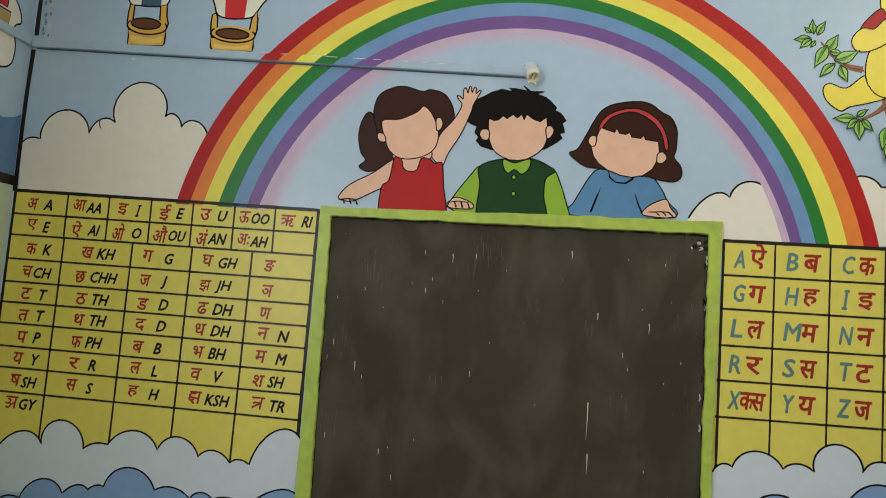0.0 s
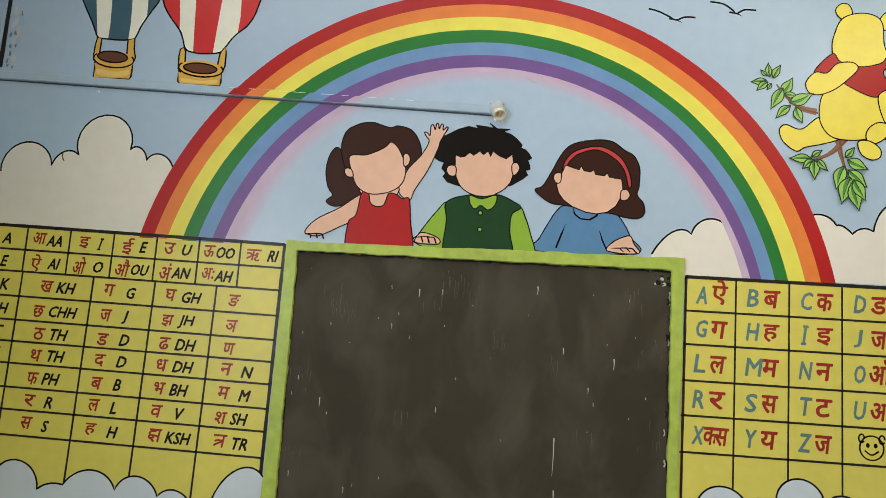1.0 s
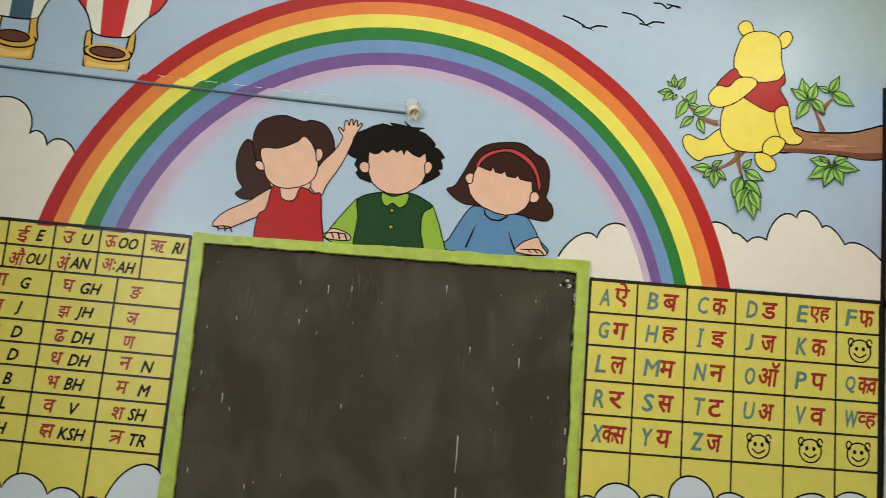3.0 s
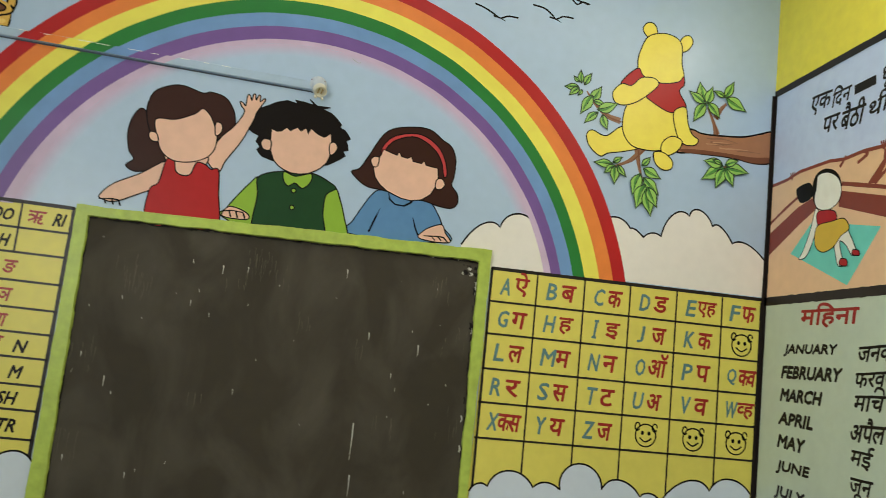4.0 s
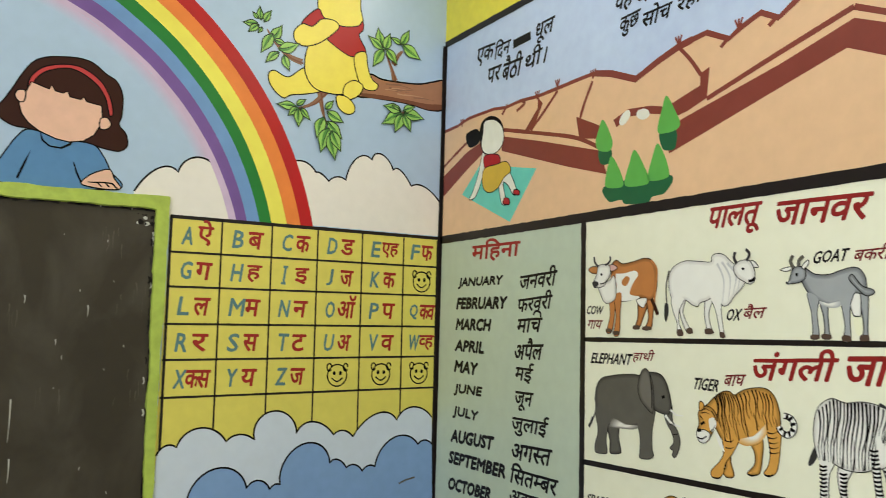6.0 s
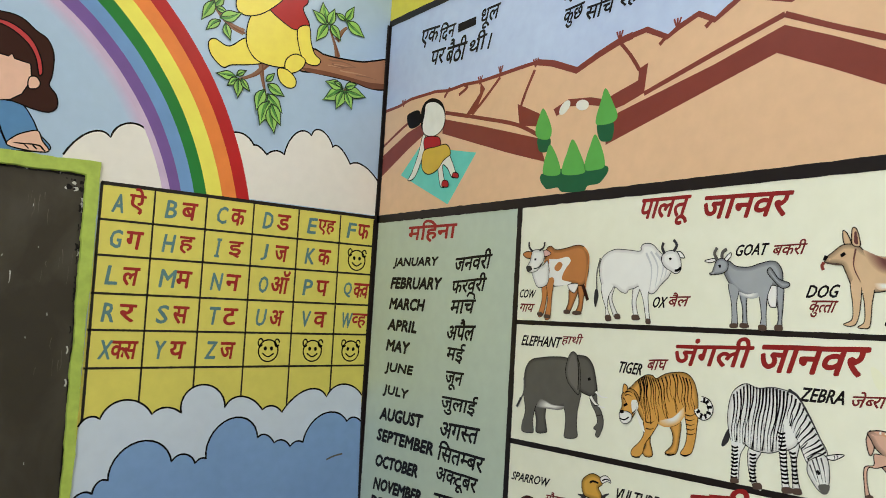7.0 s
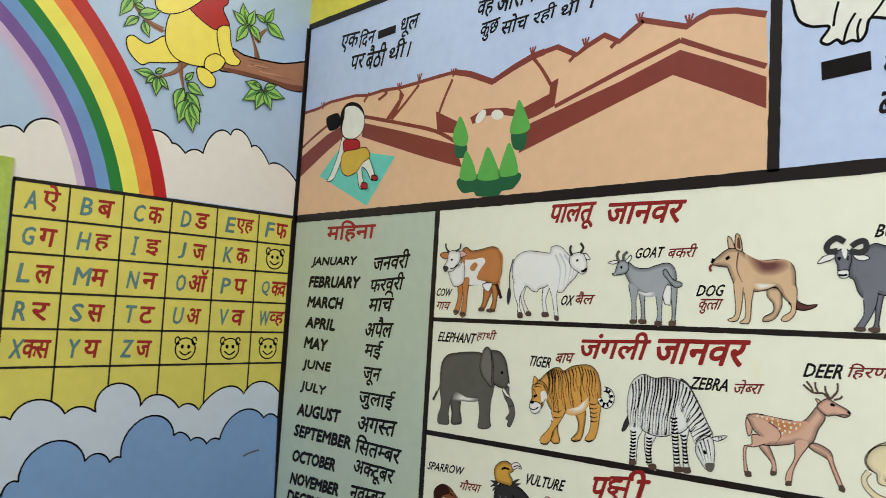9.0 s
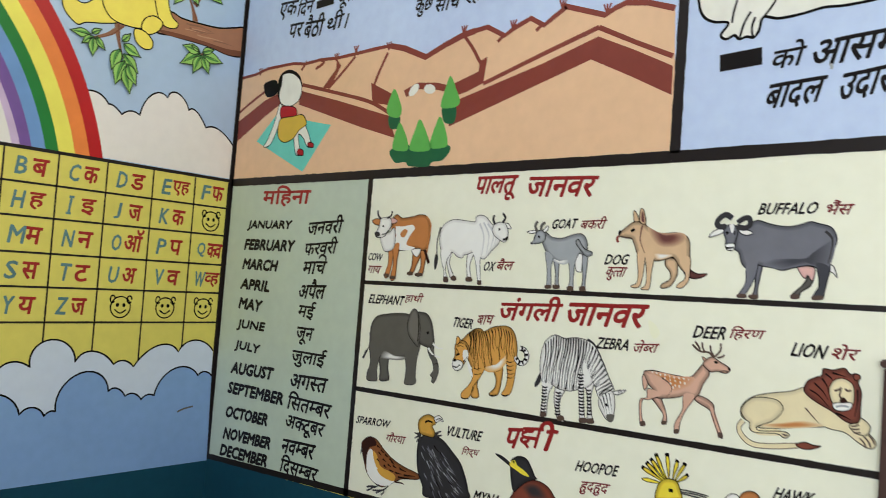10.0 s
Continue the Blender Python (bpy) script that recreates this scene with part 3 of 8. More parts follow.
cloud("painted_cloud", "pale grey cloud bank over the foot of the chart", [(-3.222, 0.918), (-3.136, 0.997), (-3.06, 0.96), (-2.998, 1.045), (-2.913, 0.96), (-2.878, 0.981), (-2.831, 0.982), (-2.74, 1.035), (-2.66, 0.981), (-2.594, 1.029), (-2.521, 0.974), (-2.471, 0.998), (-2.415, 0.965), (-2.386, 0.978), (-2.351, 0.966), (-2.275, 1.078), (-2.192, 1.063)], [(-2.20, 0.80), (-3.27, 0.80)], GREYWHITE, 4)
cloud("painted_cloud", "pale grey cloud bank over the foot of the alphabet chart", [(-0.935, 1.087), (-0.91, 1.113), (-0.88, 1.106), (-0.816, 1.159), (-0.736, 1.115), (-0.696, 1.134), (-0.649, 1.115), (-0.595, 1.2), (-0.514, 1.127), (-0.462, 1.162), (-0.387, 1.117), (-0.353, 1.129), (-0.318, 1.107), (-0.227, 1.18), (-0.155, 1.154), (-0.093, 1.196), (-0.015, 1.157)], [(0.0, 0.77), (-0.94, 0.77)], GREYWHITE, 4)
cloud("painted_cloud", "soft blue cloud bank with black outline low on the wall", [(-3.2, 0.756), (-3.164, 0.785), (-3.115, 0.783), (-3.042, 0.852), (-2.968, 0.813), (-2.918, 0.845), (-2.881, 0.833), (-2.854, 0.85), (-2.828, 0.848), (-2.749, 0.917), (-2.655, 0.855), (-2.596, 0.87), (-2.535, 0.841), (-2.5, 0.864), (-2.46, 0.846), (-2.414, 0.857), (-2.338, 0.845), (-2.242, 0.9), (-2.182, 0.882)], [(-2.20, 0.72), (-3.27, 0.72)], LOWBLUE, 6)
cloud("painted_cloud", "soft blue cloud bank with black outline above the dado", [(-0.939, 0.876), (-0.912, 0.904), (-0.882, 0.899), (-0.867, 0.932), (-0.843, 0.932), (-0.765, 1.038), (-0.666, 0.972), (-0.63, 0.993), (-0.594, 0.963), (-0.577, 0.977), (-0.561, 0.974), (-0.49, 1.094), (-0.396, 1.028), (-0.37, 1.038), (-0.337, 1.009), (-0.308, 1.017), (-0.279, 0.994), (-0.258, 1.01), (-0.233, 1.005), (-0.162, 1.097), (-0.068, 1.068), (-0.042, 1.081), (-0.012, 1.065)], [(0.0, DADO - 0.01), (-0.94, DADO - 0.01)], LOWBLUE, 6)

# black lines painted down the corners
corner_lines = thing("corner_line", "black lines painted down the room corners", "painted line", kind="structure")
stroke("line", [(-3.258, 3.0), (-3.258, 2.7), (-3.258, 2.335)], 0.016, BORDER, WALL_A, 3, corner_lines)
stroke("line", [(-3.262, 2.285), (-3.268, 2.05), (-3.266, 1.79)], 0.016, BORDER, WALL_A, 3, corner_lines)
stroke("line", [(-0.006, 2.50), (-0.004, 2.1), (-0.006, 1.5), (-0.007, 0.78)], 0.013, BORDER, WALL_A, 5, corner_lines)


# hot-air balloons
STRAW = paint("straw_gold_paint", (212, 168, 80))
BASKETBROWN = paint("basket_brown_paint", (96, 54, 34))
SLATEBLUE = paint("balloon_blue_paint", (60, 92, 110))
BRED = paint("balloon_red_paint", (196, 44, 46))
PAPER = paint("balloon_white_paint", (228, 226, 212))
GOLDLIGHT = paint("light_gold_paint", (226, 190, 108))
BALLOONS = [
    ("painted hot-air balloon with dark blue and white stripes",
     [[(-3.038, 2.67), (-2.998, 2.589), (-2.952, 2.509), (-2.927, 2.46), (-2.936, 2.51), (-2.949, 2.591), (-2.965, 2.673)], [(-2.965, 2.673), (-2.949, 2.591), (-2.936, 2.51), (-2.927, 2.46), (-2.906, 2.454), (-2.888, 2.453), (-2.888, 2.512), (-2.893, 2.593), (-2.901, 2.675)], [(-2.901, 2.675), (-2.893, 2.593), (-2.888, 2.512), (-2.888, 2.453), (-2.859, 2.451), (-2.817, 2.453), (-2.816, 2.515), (-2.821, 2.596), (-2.826, 2.678)], [(-2.826, 2.678), (-2.821, 2.596), (-2.816, 2.515), (-2.817, 2.453), (-2.794, 2.46), (-2.778, 2.503), (-2.762, 2.534), (-2.765, 2.599), (-2.772, 2.681)], [(-2.772, 2.681), (-2.765, 2.599), (-2.762, 2.534), (-2.745, 2.565), (-2.725, 2.601), (-2.7, 2.684)]],
     [SLATEBLUE, PAPER, SLATEBLUE, PAPER, SLATEBLUE], [(-2.926, 2.369), (-2.921, 2.349), (-2.922, 2.313), (-2.86, 2.313), (-2.796, 2.314), (-2.79, 2.324), (-2.789, 2.348), (-2.789, 2.376)],
     [(-2.858, 2.382)][0], (0.071, 0.029), [(-2.863, 2.39)][0], (0.053, 0.0195), [(-2.91, 2.346), (-2.844, 2.339), (-2.803, 2.347), (-2.804, 2.327), (-2.851, 2.321), (-2.903, 2.324)],
     [[(-2.911, 2.382), (-2.911, 2.41), (-2.91, 2.454), (-2.926, 2.457), (-2.93, 2.429), (-2.931, 2.395), (-2.929, 2.377), (-2.915, 2.367)], [(-2.808, 2.387), (-2.815, 2.406), (-2.817, 2.453), (-2.794, 2.46), (-2.791, 2.42), (-2.783, 2.392), (-2.786, 2.38), (-2.796, 2.371)]], [(-3.038, 2.67), (-2.998, 2.589), (-2.952, 2.509), (-2.927, 2.46), (-2.906, 2.454), (-2.888, 2.453), (-2.859, 2.451), (-2.817, 2.453), (-2.794, 2.46), (-2.778, 2.503), (-2.762, 2.534), (-2.745, 2.565), (-2.725, 2.601), (-2.7, 2.684)]),
    ("painted hot-air balloon with red and white stripes",
     [[(-2.74, 2.682), (-2.713, 2.601), (-2.7, 2.571), (-2.675, 2.536), (-2.642, 2.497), (-2.646, 2.543), (-2.654, 2.604), (-2.664, 2.685)], [(-2.664, 2.685), (-2.654, 2.604), (-2.646, 2.543), (-2.642, 2.497), (-2.626, 2.464), (-2.617, 2.438), (-2.604, 2.425), (-2.585, 2.42), (-2.59, 2.485), (-2.597, 2.606), (-2.605, 2.687)], [(-2.605, 2.687), (-2.597, 2.606), (-2.59, 2.485), (-2.585, 2.42), (-2.563, 2.417), (-2.517, 2.419), (-2.512, 2.509), (-2.506, 2.61), (-2.51, 2.691)], [(-2.51, 2.691), (-2.506, 2.61), (-2.512, 2.509), (-2.517, 2.419), (-2.49, 2.426), (-2.473, 2.447), (-2.46, 2.469), (-2.439, 2.494), (-2.436, 2.553), (-2.439, 2.613), (-2.447, 2.694)], [(-2.447, 2.694), (-2.439, 2.613), (-2.436, 2.553), (-2.439, 2.494), (-2.409, 2.522), (-2.388, 2.559), (-2.377, 2.599), (-2.373, 2.616), (-2.357, 2.697)]],
     [BRED, PAPER, BRED, PAPER, BRED], [(-2.628, 2.352), (-2.625, 2.316), (-2.616, 2.307), (-2.554, 2.306), (-2.48, 2.306), (-2.477, 2.32), (-2.478, 2.355)],
     [(-2.551, 2.364)][0], (0.077, 0.028), [(-2.553, 2.365)][0], (0.058, 0.0175), [(-2.611, 2.329), (-2.546, 2.322), (-2.494, 2.329), (-2.496, 2.315), (-2.555, 2.314), (-2.606, 2.315)],
     [[(-2.607, 2.357), (-2.608, 2.385), (-2.611, 2.422), (-2.619, 2.436), (-2.63, 2.429), (-2.632, 2.403), (-2.629, 2.36), (-2.618, 2.348)], [(-2.49, 2.363), (-2.495, 2.382), (-2.491, 2.42), (-2.475, 2.447), (-2.47, 2.421), (-2.469, 2.38), (-2.473, 2.364), (-2.483, 2.353)]], [(-2.74, 2.682), (-2.713, 2.601), (-2.7, 2.571), (-2.675, 2.536), (-2.642, 2.497), (-2.626, 2.464), (-2.617, 2.438), (-2.604, 2.425), (-2.585, 2.42), (-2.563, 2.417), (-2.517, 2.419), (-2.49, 2.426), (-2.473, 2.447), (-2.46, 2.469), (-2.439, 2.494), (-2.409, 2.522), (-2.388, 2.559), (-2.377, 2.599), (-2.373, 2.616), (-2.357, 2.697)])]
for label, stripes, hues, basket, rim, rim_size, mouth, mouth_size, glint, straps, edge in BALLOONS:
    b = thing("painted_balloon", label, "wall painting", group="painted balloons")
    for k, (pts, hue) in enumerate(zip(stripes, hues)):
        shape("stripe", pts, hue, WALL_A, 2, b, rounded=False)
    stroke("outline", edge, 0.0055, INK, WALL_A, 2.6, b, label="black outline")
    shape("basket", basket, STRAW, WALL_A, 3, b, 0.006, rounded=False)
    shape("basket_light", glint, GOLDLIGHT, WALL_A, 3.3, b)
    for strap in straps:
        shape("strap", strap, STRAW, WALL_A, 4, b, 0.0055, rounded=False, closed_ink=False)
    ring = oval(rim, *rim_size, -3, 48)
    shape("basket_rim", ring, STRAW, WALL_A, 5, b, rounded=False)
    stroke("rim_edge", ring[20:] + ring[:5], 0.0055, INK, WALL_A, 5.5, b, rounded=False)
    shape("basket_mouth", oval(mouth, *mouth_size, -3), BASKETBROWN, WALL_A, 6, b, 0.005)

# birds
for pts in ([(-1.084, 2.642), (-1.053, 2.634), (-1.022, 2.62), (-0.996, 2.607), (-0.968, 2.618), (-0.934, 2.618)], [(-0.89, 2.674), (-0.848, 2.668), (-0.818, 2.648), (-0.807, 2.637), (-0.781, 2.651), (-0.745, 2.651)], [(-0.786, 2.717), (-0.758, 2.717), (-0.738, 2.703), (-0.719, 2.714), (-0.693, 2.71)]):
    b = thing("painted_bird", "small black painted flying bird stroke", "wall painting", group="painted birds")
    stroke("wings", pts, 0.006, INK, WALL_A, 2, b)
    c = Vector(pts[3])
    stroke("body", [c + Vector((-0.022, 0.004)), c + Vector((0, 0.0)), c + Vector((0.02, -0.008))], 0.007, INK, WALL_A, 2.4, b, taper=True)


def plain_figure(name, label, patches, plane, coat, mats, category="wall painting", group="", ink=0.0037):
    """A painted figure as one plain mesh of flat colour patches."""
    bm = bmesh.new()
    for k, (slot, pts, rounded) in enumerate(patches):
        line = smooth(pts) if rounded else [Vector(p) for p in pts]
        fill(bm, line, plane, coat + 0.7 * k, slot)
        ribbon(bm, line, ink, plane, coat + 0.7 * k + 0.35, len(mats), closed=True)
    return tagged(link(name, bm, mats + [INK]), label, category, group=group)


SKIN = paint("peach_paint", (220, 177, 154))
HAIR = paint("dark_brown_paint", (54, 28, 22), shine=0.15)
SOOT = paint("near_black_brown_paint", (17, 11, 9), shine=0.12)
TOPRED = paint("figure_red_paint", (168, 28, 30), shine=0.2)
VEST = paint("bottle_green_paint", (26, 64, 34), shine=0.15)
SLEEVE = paint("leaf_green_paint", (134, 172, 50))
SHIRT = paint("denim_blue_paint", (82, 128, 172))
BAND = paint("hair_band_paint", (182, 58, 60))
plain_figure("painted_figure", "plain painted figure with brown hair and red top", [
    (1, [(-2.055, 2.119), (-2.081, 2.099), (-2.091, 2.045), (-2.08, 1.99), (-2.062, 1.963), (-2.081, 1.941), (-2.055, 1.926), (-2.019, 1.934), (-1.984, 1.958), (-1.967, 1.978), (-2.011, 2.05)], True),
    (1, [(-2.046, 2.105), (-2.038, 2.172), (-1.998, 2.202), (-1.952, 2.211), (-1.894, 2.197), (-1.867, 2.204), (-1.824, 2.193), (-1.795, 2.157), (-1.784, 2.111), (-1.795, 2.069), (-1.836, 2.057), (-1.934, 2.017), (-2.01, 2.031)], True),
    (0, [(-1.826, 1.964), (-1.849, 1.995), (-1.824, 2.061), (-1.785, 2.11), (-1.763, 2.156), (-1.774, 2.175), (-1.78, 2.187), (-1.772, 2.187), (-1.762, 2.178), (-1.761, 2.19), (-1.76, 2.211), (-1.753, 2.213), (-1.746, 2.198), (-1.743, 2.217), (-1.737, 2.218), (-1.733, 2.201), (-1.727, 2.217), (-1.721, 2.215), (-1.72, 2.198), (-1.709, 2.209), (-1.705, 2.204), (-1.715, 2.184), (-1.727, 2.158), (-1.731, 2.138), (-1.758, 2.065), (-1.795, 1.998), (-1.808, 1.962)], True),
    (0, [(-2.129, 1.829), (-2.139, 1.841), (-2.106, 1.88), (-2.036, 1.921), (-1.967, 1.97), (-1.949, 1.938), (-1.969, 1.894), (-2.03, 1.859), (-2.092, 1.827)], True),
    (0, [(-1.969, 1.996), (-1.855, 2.003), (-1.856, 1.966), (-1.872, 1.936), (-1.911, 1.922), (-1.945, 1.931), (-1.962, 1.96)], True),
    (2, [(-1.967, 1.974), (-1.945, 1.974), (-1.935, 1.943), (-1.912, 1.933), (-1.891, 1.942), (-1.879, 1.978), (-1.853, 1.976), (-1.834, 1.964), (-1.812, 1.965), (-1.802, 1.896), (-1.792, 1.787), (-1.894, 1.777), (-1.996, 1.777), (-2.002, 1.874), (-1.979, 1.903)], True),
    (0, [(-2.017, 2.093), (-1.96, 2.102), (-1.907, 2.128), (-1.886, 2.148), (-1.861, 2.13), (-1.841, 2.094), (-1.831, 2.061), (-1.835, 2.023), (-1.858, 1.994), (-1.903, 1.976), (-1.949, 1.975), (-1.984, 1.996), (-2.002, 2.032)], True),
    (0, [(-2.008, 2.05), (-2.026, 2.053), (-2.029, 2.038), (-2.016, 2.025), (-2, 2.028)], True),
    (0, [(-1.842, 2.107), (-1.828, 2.112), (-1.819, 2.095), (-1.825, 2.076), (-1.837, 2.072)], True),
    (3, [(-2.139, 1.829), (-2.123, 1.832), (-2.119, 1.817), (-2.118, 1.817), (-2.121, 1.831)], False),
    (3, [(-2.121, 1.832), (-2.103, 1.834), (-2.097, 1.817), (-2.096, 1.817), (-2.101, 1.833)], False),
    (3, [(-2.103, 1.834), (-2.084, 1.833), (-2.077, 1.817), (-2.075, 1.816), (-2.082, 1.832)], False),
], WALL_A, 4, [SKIN, HAIR, TOPRED], group="painted figures")
plain_figure("painted_figure", "plain painted figure with black hair and green waistcoat", [
    (1, [(-1.742, 2.137), (-1.739, 2.156), (-1.723, 2.174), (-1.691, 2.191), (-1.67, 2.204), (-1.638, 2.215), (-1.604, 2.209), (-1.616, 2.22), (-1.587, 2.218), (-1.557, 2.214), (-1.571, 2.23), (-1.546, 2.212), (-1.504, 2.213), (-1.524, 2.204), (-1.498, 2.195), (-1.481, 2.182), (-1.463, 2.163), (-1.466, 2.153), (-1.45, 2.147), (-1.44, 2.136), (-1.43, 2.122), (-1.442, 2.114), (-1.436, 2.099), (-1.433, 2.085), (-1.447, 2.08), (-1.439, 2.066), (-1.453, 2.054), (-1.489, 2.03), (-1.569, 2.012), (-1.66, 2.019), (-1.693, 2.028), (-1.709, 2.046), (-1.702, 2.057), (-1.715, 2.072), (-1.709, 2.091), (-1.727, 2.097), (-1.743, 2.107), (-1.735, 2.123)], False),
    (3, [(-1.786, 1.828), (-1.773, 1.852), (-1.749, 1.89), (-1.717, 1.935), (-1.691, 1.962), (-1.67, 1.923), (-1.666, 1.814), (-1.696, 1.794)], True),
    (3, [(-1.484, 1.953), (-1.456, 1.962), (-1.438, 1.929), (-1.42, 1.881), (-1.401, 1.8), (-1.482, 1.798)], True),
    (2, [(-1.691, 1.962), (-1.621, 1.99), (-1.531, 1.996), (-1.476, 1.976), (-1.454, 1.959), (-1.481, 1.935), (-1.484, 1.88), (-1.475, 1.791), (-1.588, 1.783), (-1.685, 1.784), (-1.687, 1.903)], True),
    (3, [(-1.617, 1.989), (-1.581, 1.98), (-1.535, 1.994), (-1.536, 1.964), (-1.557, 1.945), (-1.581, 1.958), (-1.6, 1.946), (-1.616, 1.963)], True),
    (0, [(-1.674, 2.117), (-1.657, 2.112), (-1.643, 2.115), (-1.629, 2.129), (-1.616, 2.12), (-1.597, 2.135), (-1.584, 2.124), (-1.57, 2.136), (-1.561, 2.118), (-1.554, 2.137), (-1.533, 2.123), (-1.511, 2.115), (-1.492, 2.13), (-1.487, 2.106), (-1.483, 2.082), (-1.487, 2.056), (-1.494, 2.035), (-1.508, 2.018), (-1.523, 2.006), (-1.546, 1.993), (-1.57, 1.988), (-1.598, 1.988), (-1.622, 1.996), (-1.641, 2.007), (-1.656, 2.023), (-1.667, 2.047), (-1.672, 2.07)], False),
    (0, [(-1.671, 2.08), (-1.692, 2.082), (-1.699, 2.065), (-1.687, 2.049), (-1.669, 2.052)], True),
    (0, [(-1.491, 2.096), (-1.477, 2.104), (-1.466, 2.088), (-1.475, 2.067), (-1.487, 2.065)], True),
    (0, [(-1.783, 1.833), (-1.765, 1.858), (-1.728, 1.853), (-1.704, 1.84), (-1.706, 1.826), (-1.744, 1.823), (-1.775, 1.825)], True),
    (3, oval([(-1.581, 1.934)][0], 0.007, 0.007, n=12), False),
    (3, oval([(-1.579, 1.881)][0], 0.007, 0.007, n=12), False),
    (4, [(-1.782, 1.841), (-1.764, 1.846), (-1.757, 1.828), (-1.755, 1.827), (-1.762, 1.845)], False),
    (4, [(-1.762, 1.846), (-1.744, 1.847), (-1.737, 1.828), (-1.735, 1.827), (-1.742, 1.847)], False),
    (4, [(-1.742, 1.846), (-1.722, 1.845), (-1.715, 1.828), (-1.713, 1.827), (-1.72, 1.845)], False),
], WALL_A, 4, [SKIN, SOOT, VEST, SLEEVE], group="painted figures")
plain_figure("painted_figure", "plain painted figure with brown bob hair and blue top", [
    (2, [(-1.408, 1.828), (-1.39, 1.866), (-1.368, 1.91), (-1.345, 1.951), (-1.321, 1.974), (-1.275, 1.97), (-1.202, 1.96), (-1.156, 1.957), (-1.126, 1.922), (-1.108, 1.887), (-1.082, 1.841), (-1.261, 1.822)], True),
    (4, [(-1.31, 1.918), (-1.323, 1.884), (-1.338, 1.839), (-1.336, 1.838), (-1.321, 1.883)], False),
    (4, [(-1.205, 1.901), (-1.196, 1.873), (-1.18, 1.841), (-1.178, 1.841), (-1.194, 1.872)], False),
    (1, [(-1.413, 2.02), (-1.39, 2.034), (-1.367, 2.075), (-1.344, 2.125), (-1.321, 2.161), (-1.286, 2.182), (-1.223, 2.194), (-1.177, 2.19), (-1.138, 2.164), (-1.108, 2.147), (-1.09, 2.108), (-1.089, 2.052), (-1.094, 2.023), (-1.074, 1.998), (-1.069, 1.967), (-1.088, 1.948), (-1.128, 1.949), (-1.174, 1.959), (-1.239, 1.966), (-1.321, 1.976), (-1.357, 1.979), (-1.386, 1.994)], True),
    (3, [(-1.33, 2.091), (-1.322, 2.122), (-1.293, 2.153), (-1.239, 2.171), (-1.193, 2.167), (-1.148, 2.138), (-1.122, 2.095), (-1.113, 2.055), (-1.12, 2.043), (-1.125, 2.057), (-1.135, 2.093), (-1.158, 2.126), (-1.199, 2.153), (-1.238, 2.16), (-1.284, 2.143), (-1.309, 2.119), (-1.32, 2.094)], True),
    (4, [(-1.291, 1.97), (-1.286, 1.95), (-1.267, 1.936), (-1.239, 1.935), (-1.219, 1.948), (-1.21, 1.966), (-1.207, 1.965), (-1.216, 1.947), (-1.236, 1.934), (-1.264, 1.935), (-1.283, 1.949)], False),
    (0, [(-1.322, 2.105), (-1.306, 2.101), (-1.293, 2.097), (-1.278, 2.093), (-1.272, 2.105), (-1.263, 2.091), (-1.244, 2.088), (-1.232, 2.095), (-1.226, 2.081), (-1.198, 2.078), (-1.19, 2.087), (-1.183, 2.075), (-1.161, 2.072), (-1.144, 2.07), (-1.139, 2.037), (-1.146, 2.008), (-1.158, 1.983), (-1.184, 1.962), (-1.219, 1.954), (-1.252, 1.958), (-1.294, 1.973), (-1.322, 1.992), (-1.339, 2.014), (-1.347, 2.041), (-1.335, 2.07)], False),
    (0, [(-1.334, 2.077), (-1.351, 2.077), (-1.358, 2.062), (-1.348, 2.046), (-1.335, 2.05)], True),
    (0, [(-1.144, 2.032), (-1.127, 2.038), (-1.116, 2.021), (-1.126, 2.005), (-1.144, 2.005)], True),
    (0, [(-1.18, 1.841), (-1.166, 1.865), (-1.14, 1.882), (-1.11, 1.891), (-1.097, 1.867), (-1.079, 1.84), (-1.127, 1.834)], True),
    (4, [(-1.165, 1.849), (-1.141, 1.851), (-1.129, 1.84), (-1.128, 1.839), (-1.14, 1.85)], False),
    (4, [(-1.141, 1.851), (-1.122, 1.853), (-1.11, 1.842), (-1.108, 1.841), (-1.12, 1.852)], False),
    (4, [(-1.122, 1.853), (-1.102, 1.852), (-1.09, 1.84), (-1.088, 1.839), (-1.1, 1.851)], False),
], WALL_A, 4, [SKIN, HAIR, SHIRT, BAND], group="painted figures")

# branch with leaves and a plain yellow figure on it
BARK, BARKPALE, LIMBDARK = paint("branch_brown_paint", (156, 108, 78)), paint("branch_pale_paint", (176, 132, 100)), paint("branch_dark_paint", (112, 66, 42))
LEAFG = paint("leaf_bright_paint", (142, 188, 92), vary=0.2)
branch = thing("painted_branch", "painted brown tree branch with clusters of green leaves", "wall painting")
shape("limb", [(-0.353, 2.31), (-0.303, 2.334), (-0.259, 2.325), (-0.19, 2.328), (-0.11, 2.337), (-0.051, 2.356), (-0.005, 2.368), (-0.007, 2.314), (-0.008, 2.261), (-0.068, 2.25), (-0.138, 2.257), (-0.217, 2.256), (-0.295, 2.253), (-0.35, 2.25)], BARK, WALL_A, 2, branch, 0.006)
shape("limb_shade", [(-0.339, 2.259), (-0.276, 2.267), (-0.178, 2.27), (-0.078, 2.27), (-0.01, 2.278), (-0.008, 2.261), (-0.068, 2.25), (-0.138, 2.257), (-0.217, 2.256), (-0.315, 2.25)], LIMBDARK, WALL_A, 2.6, branch)
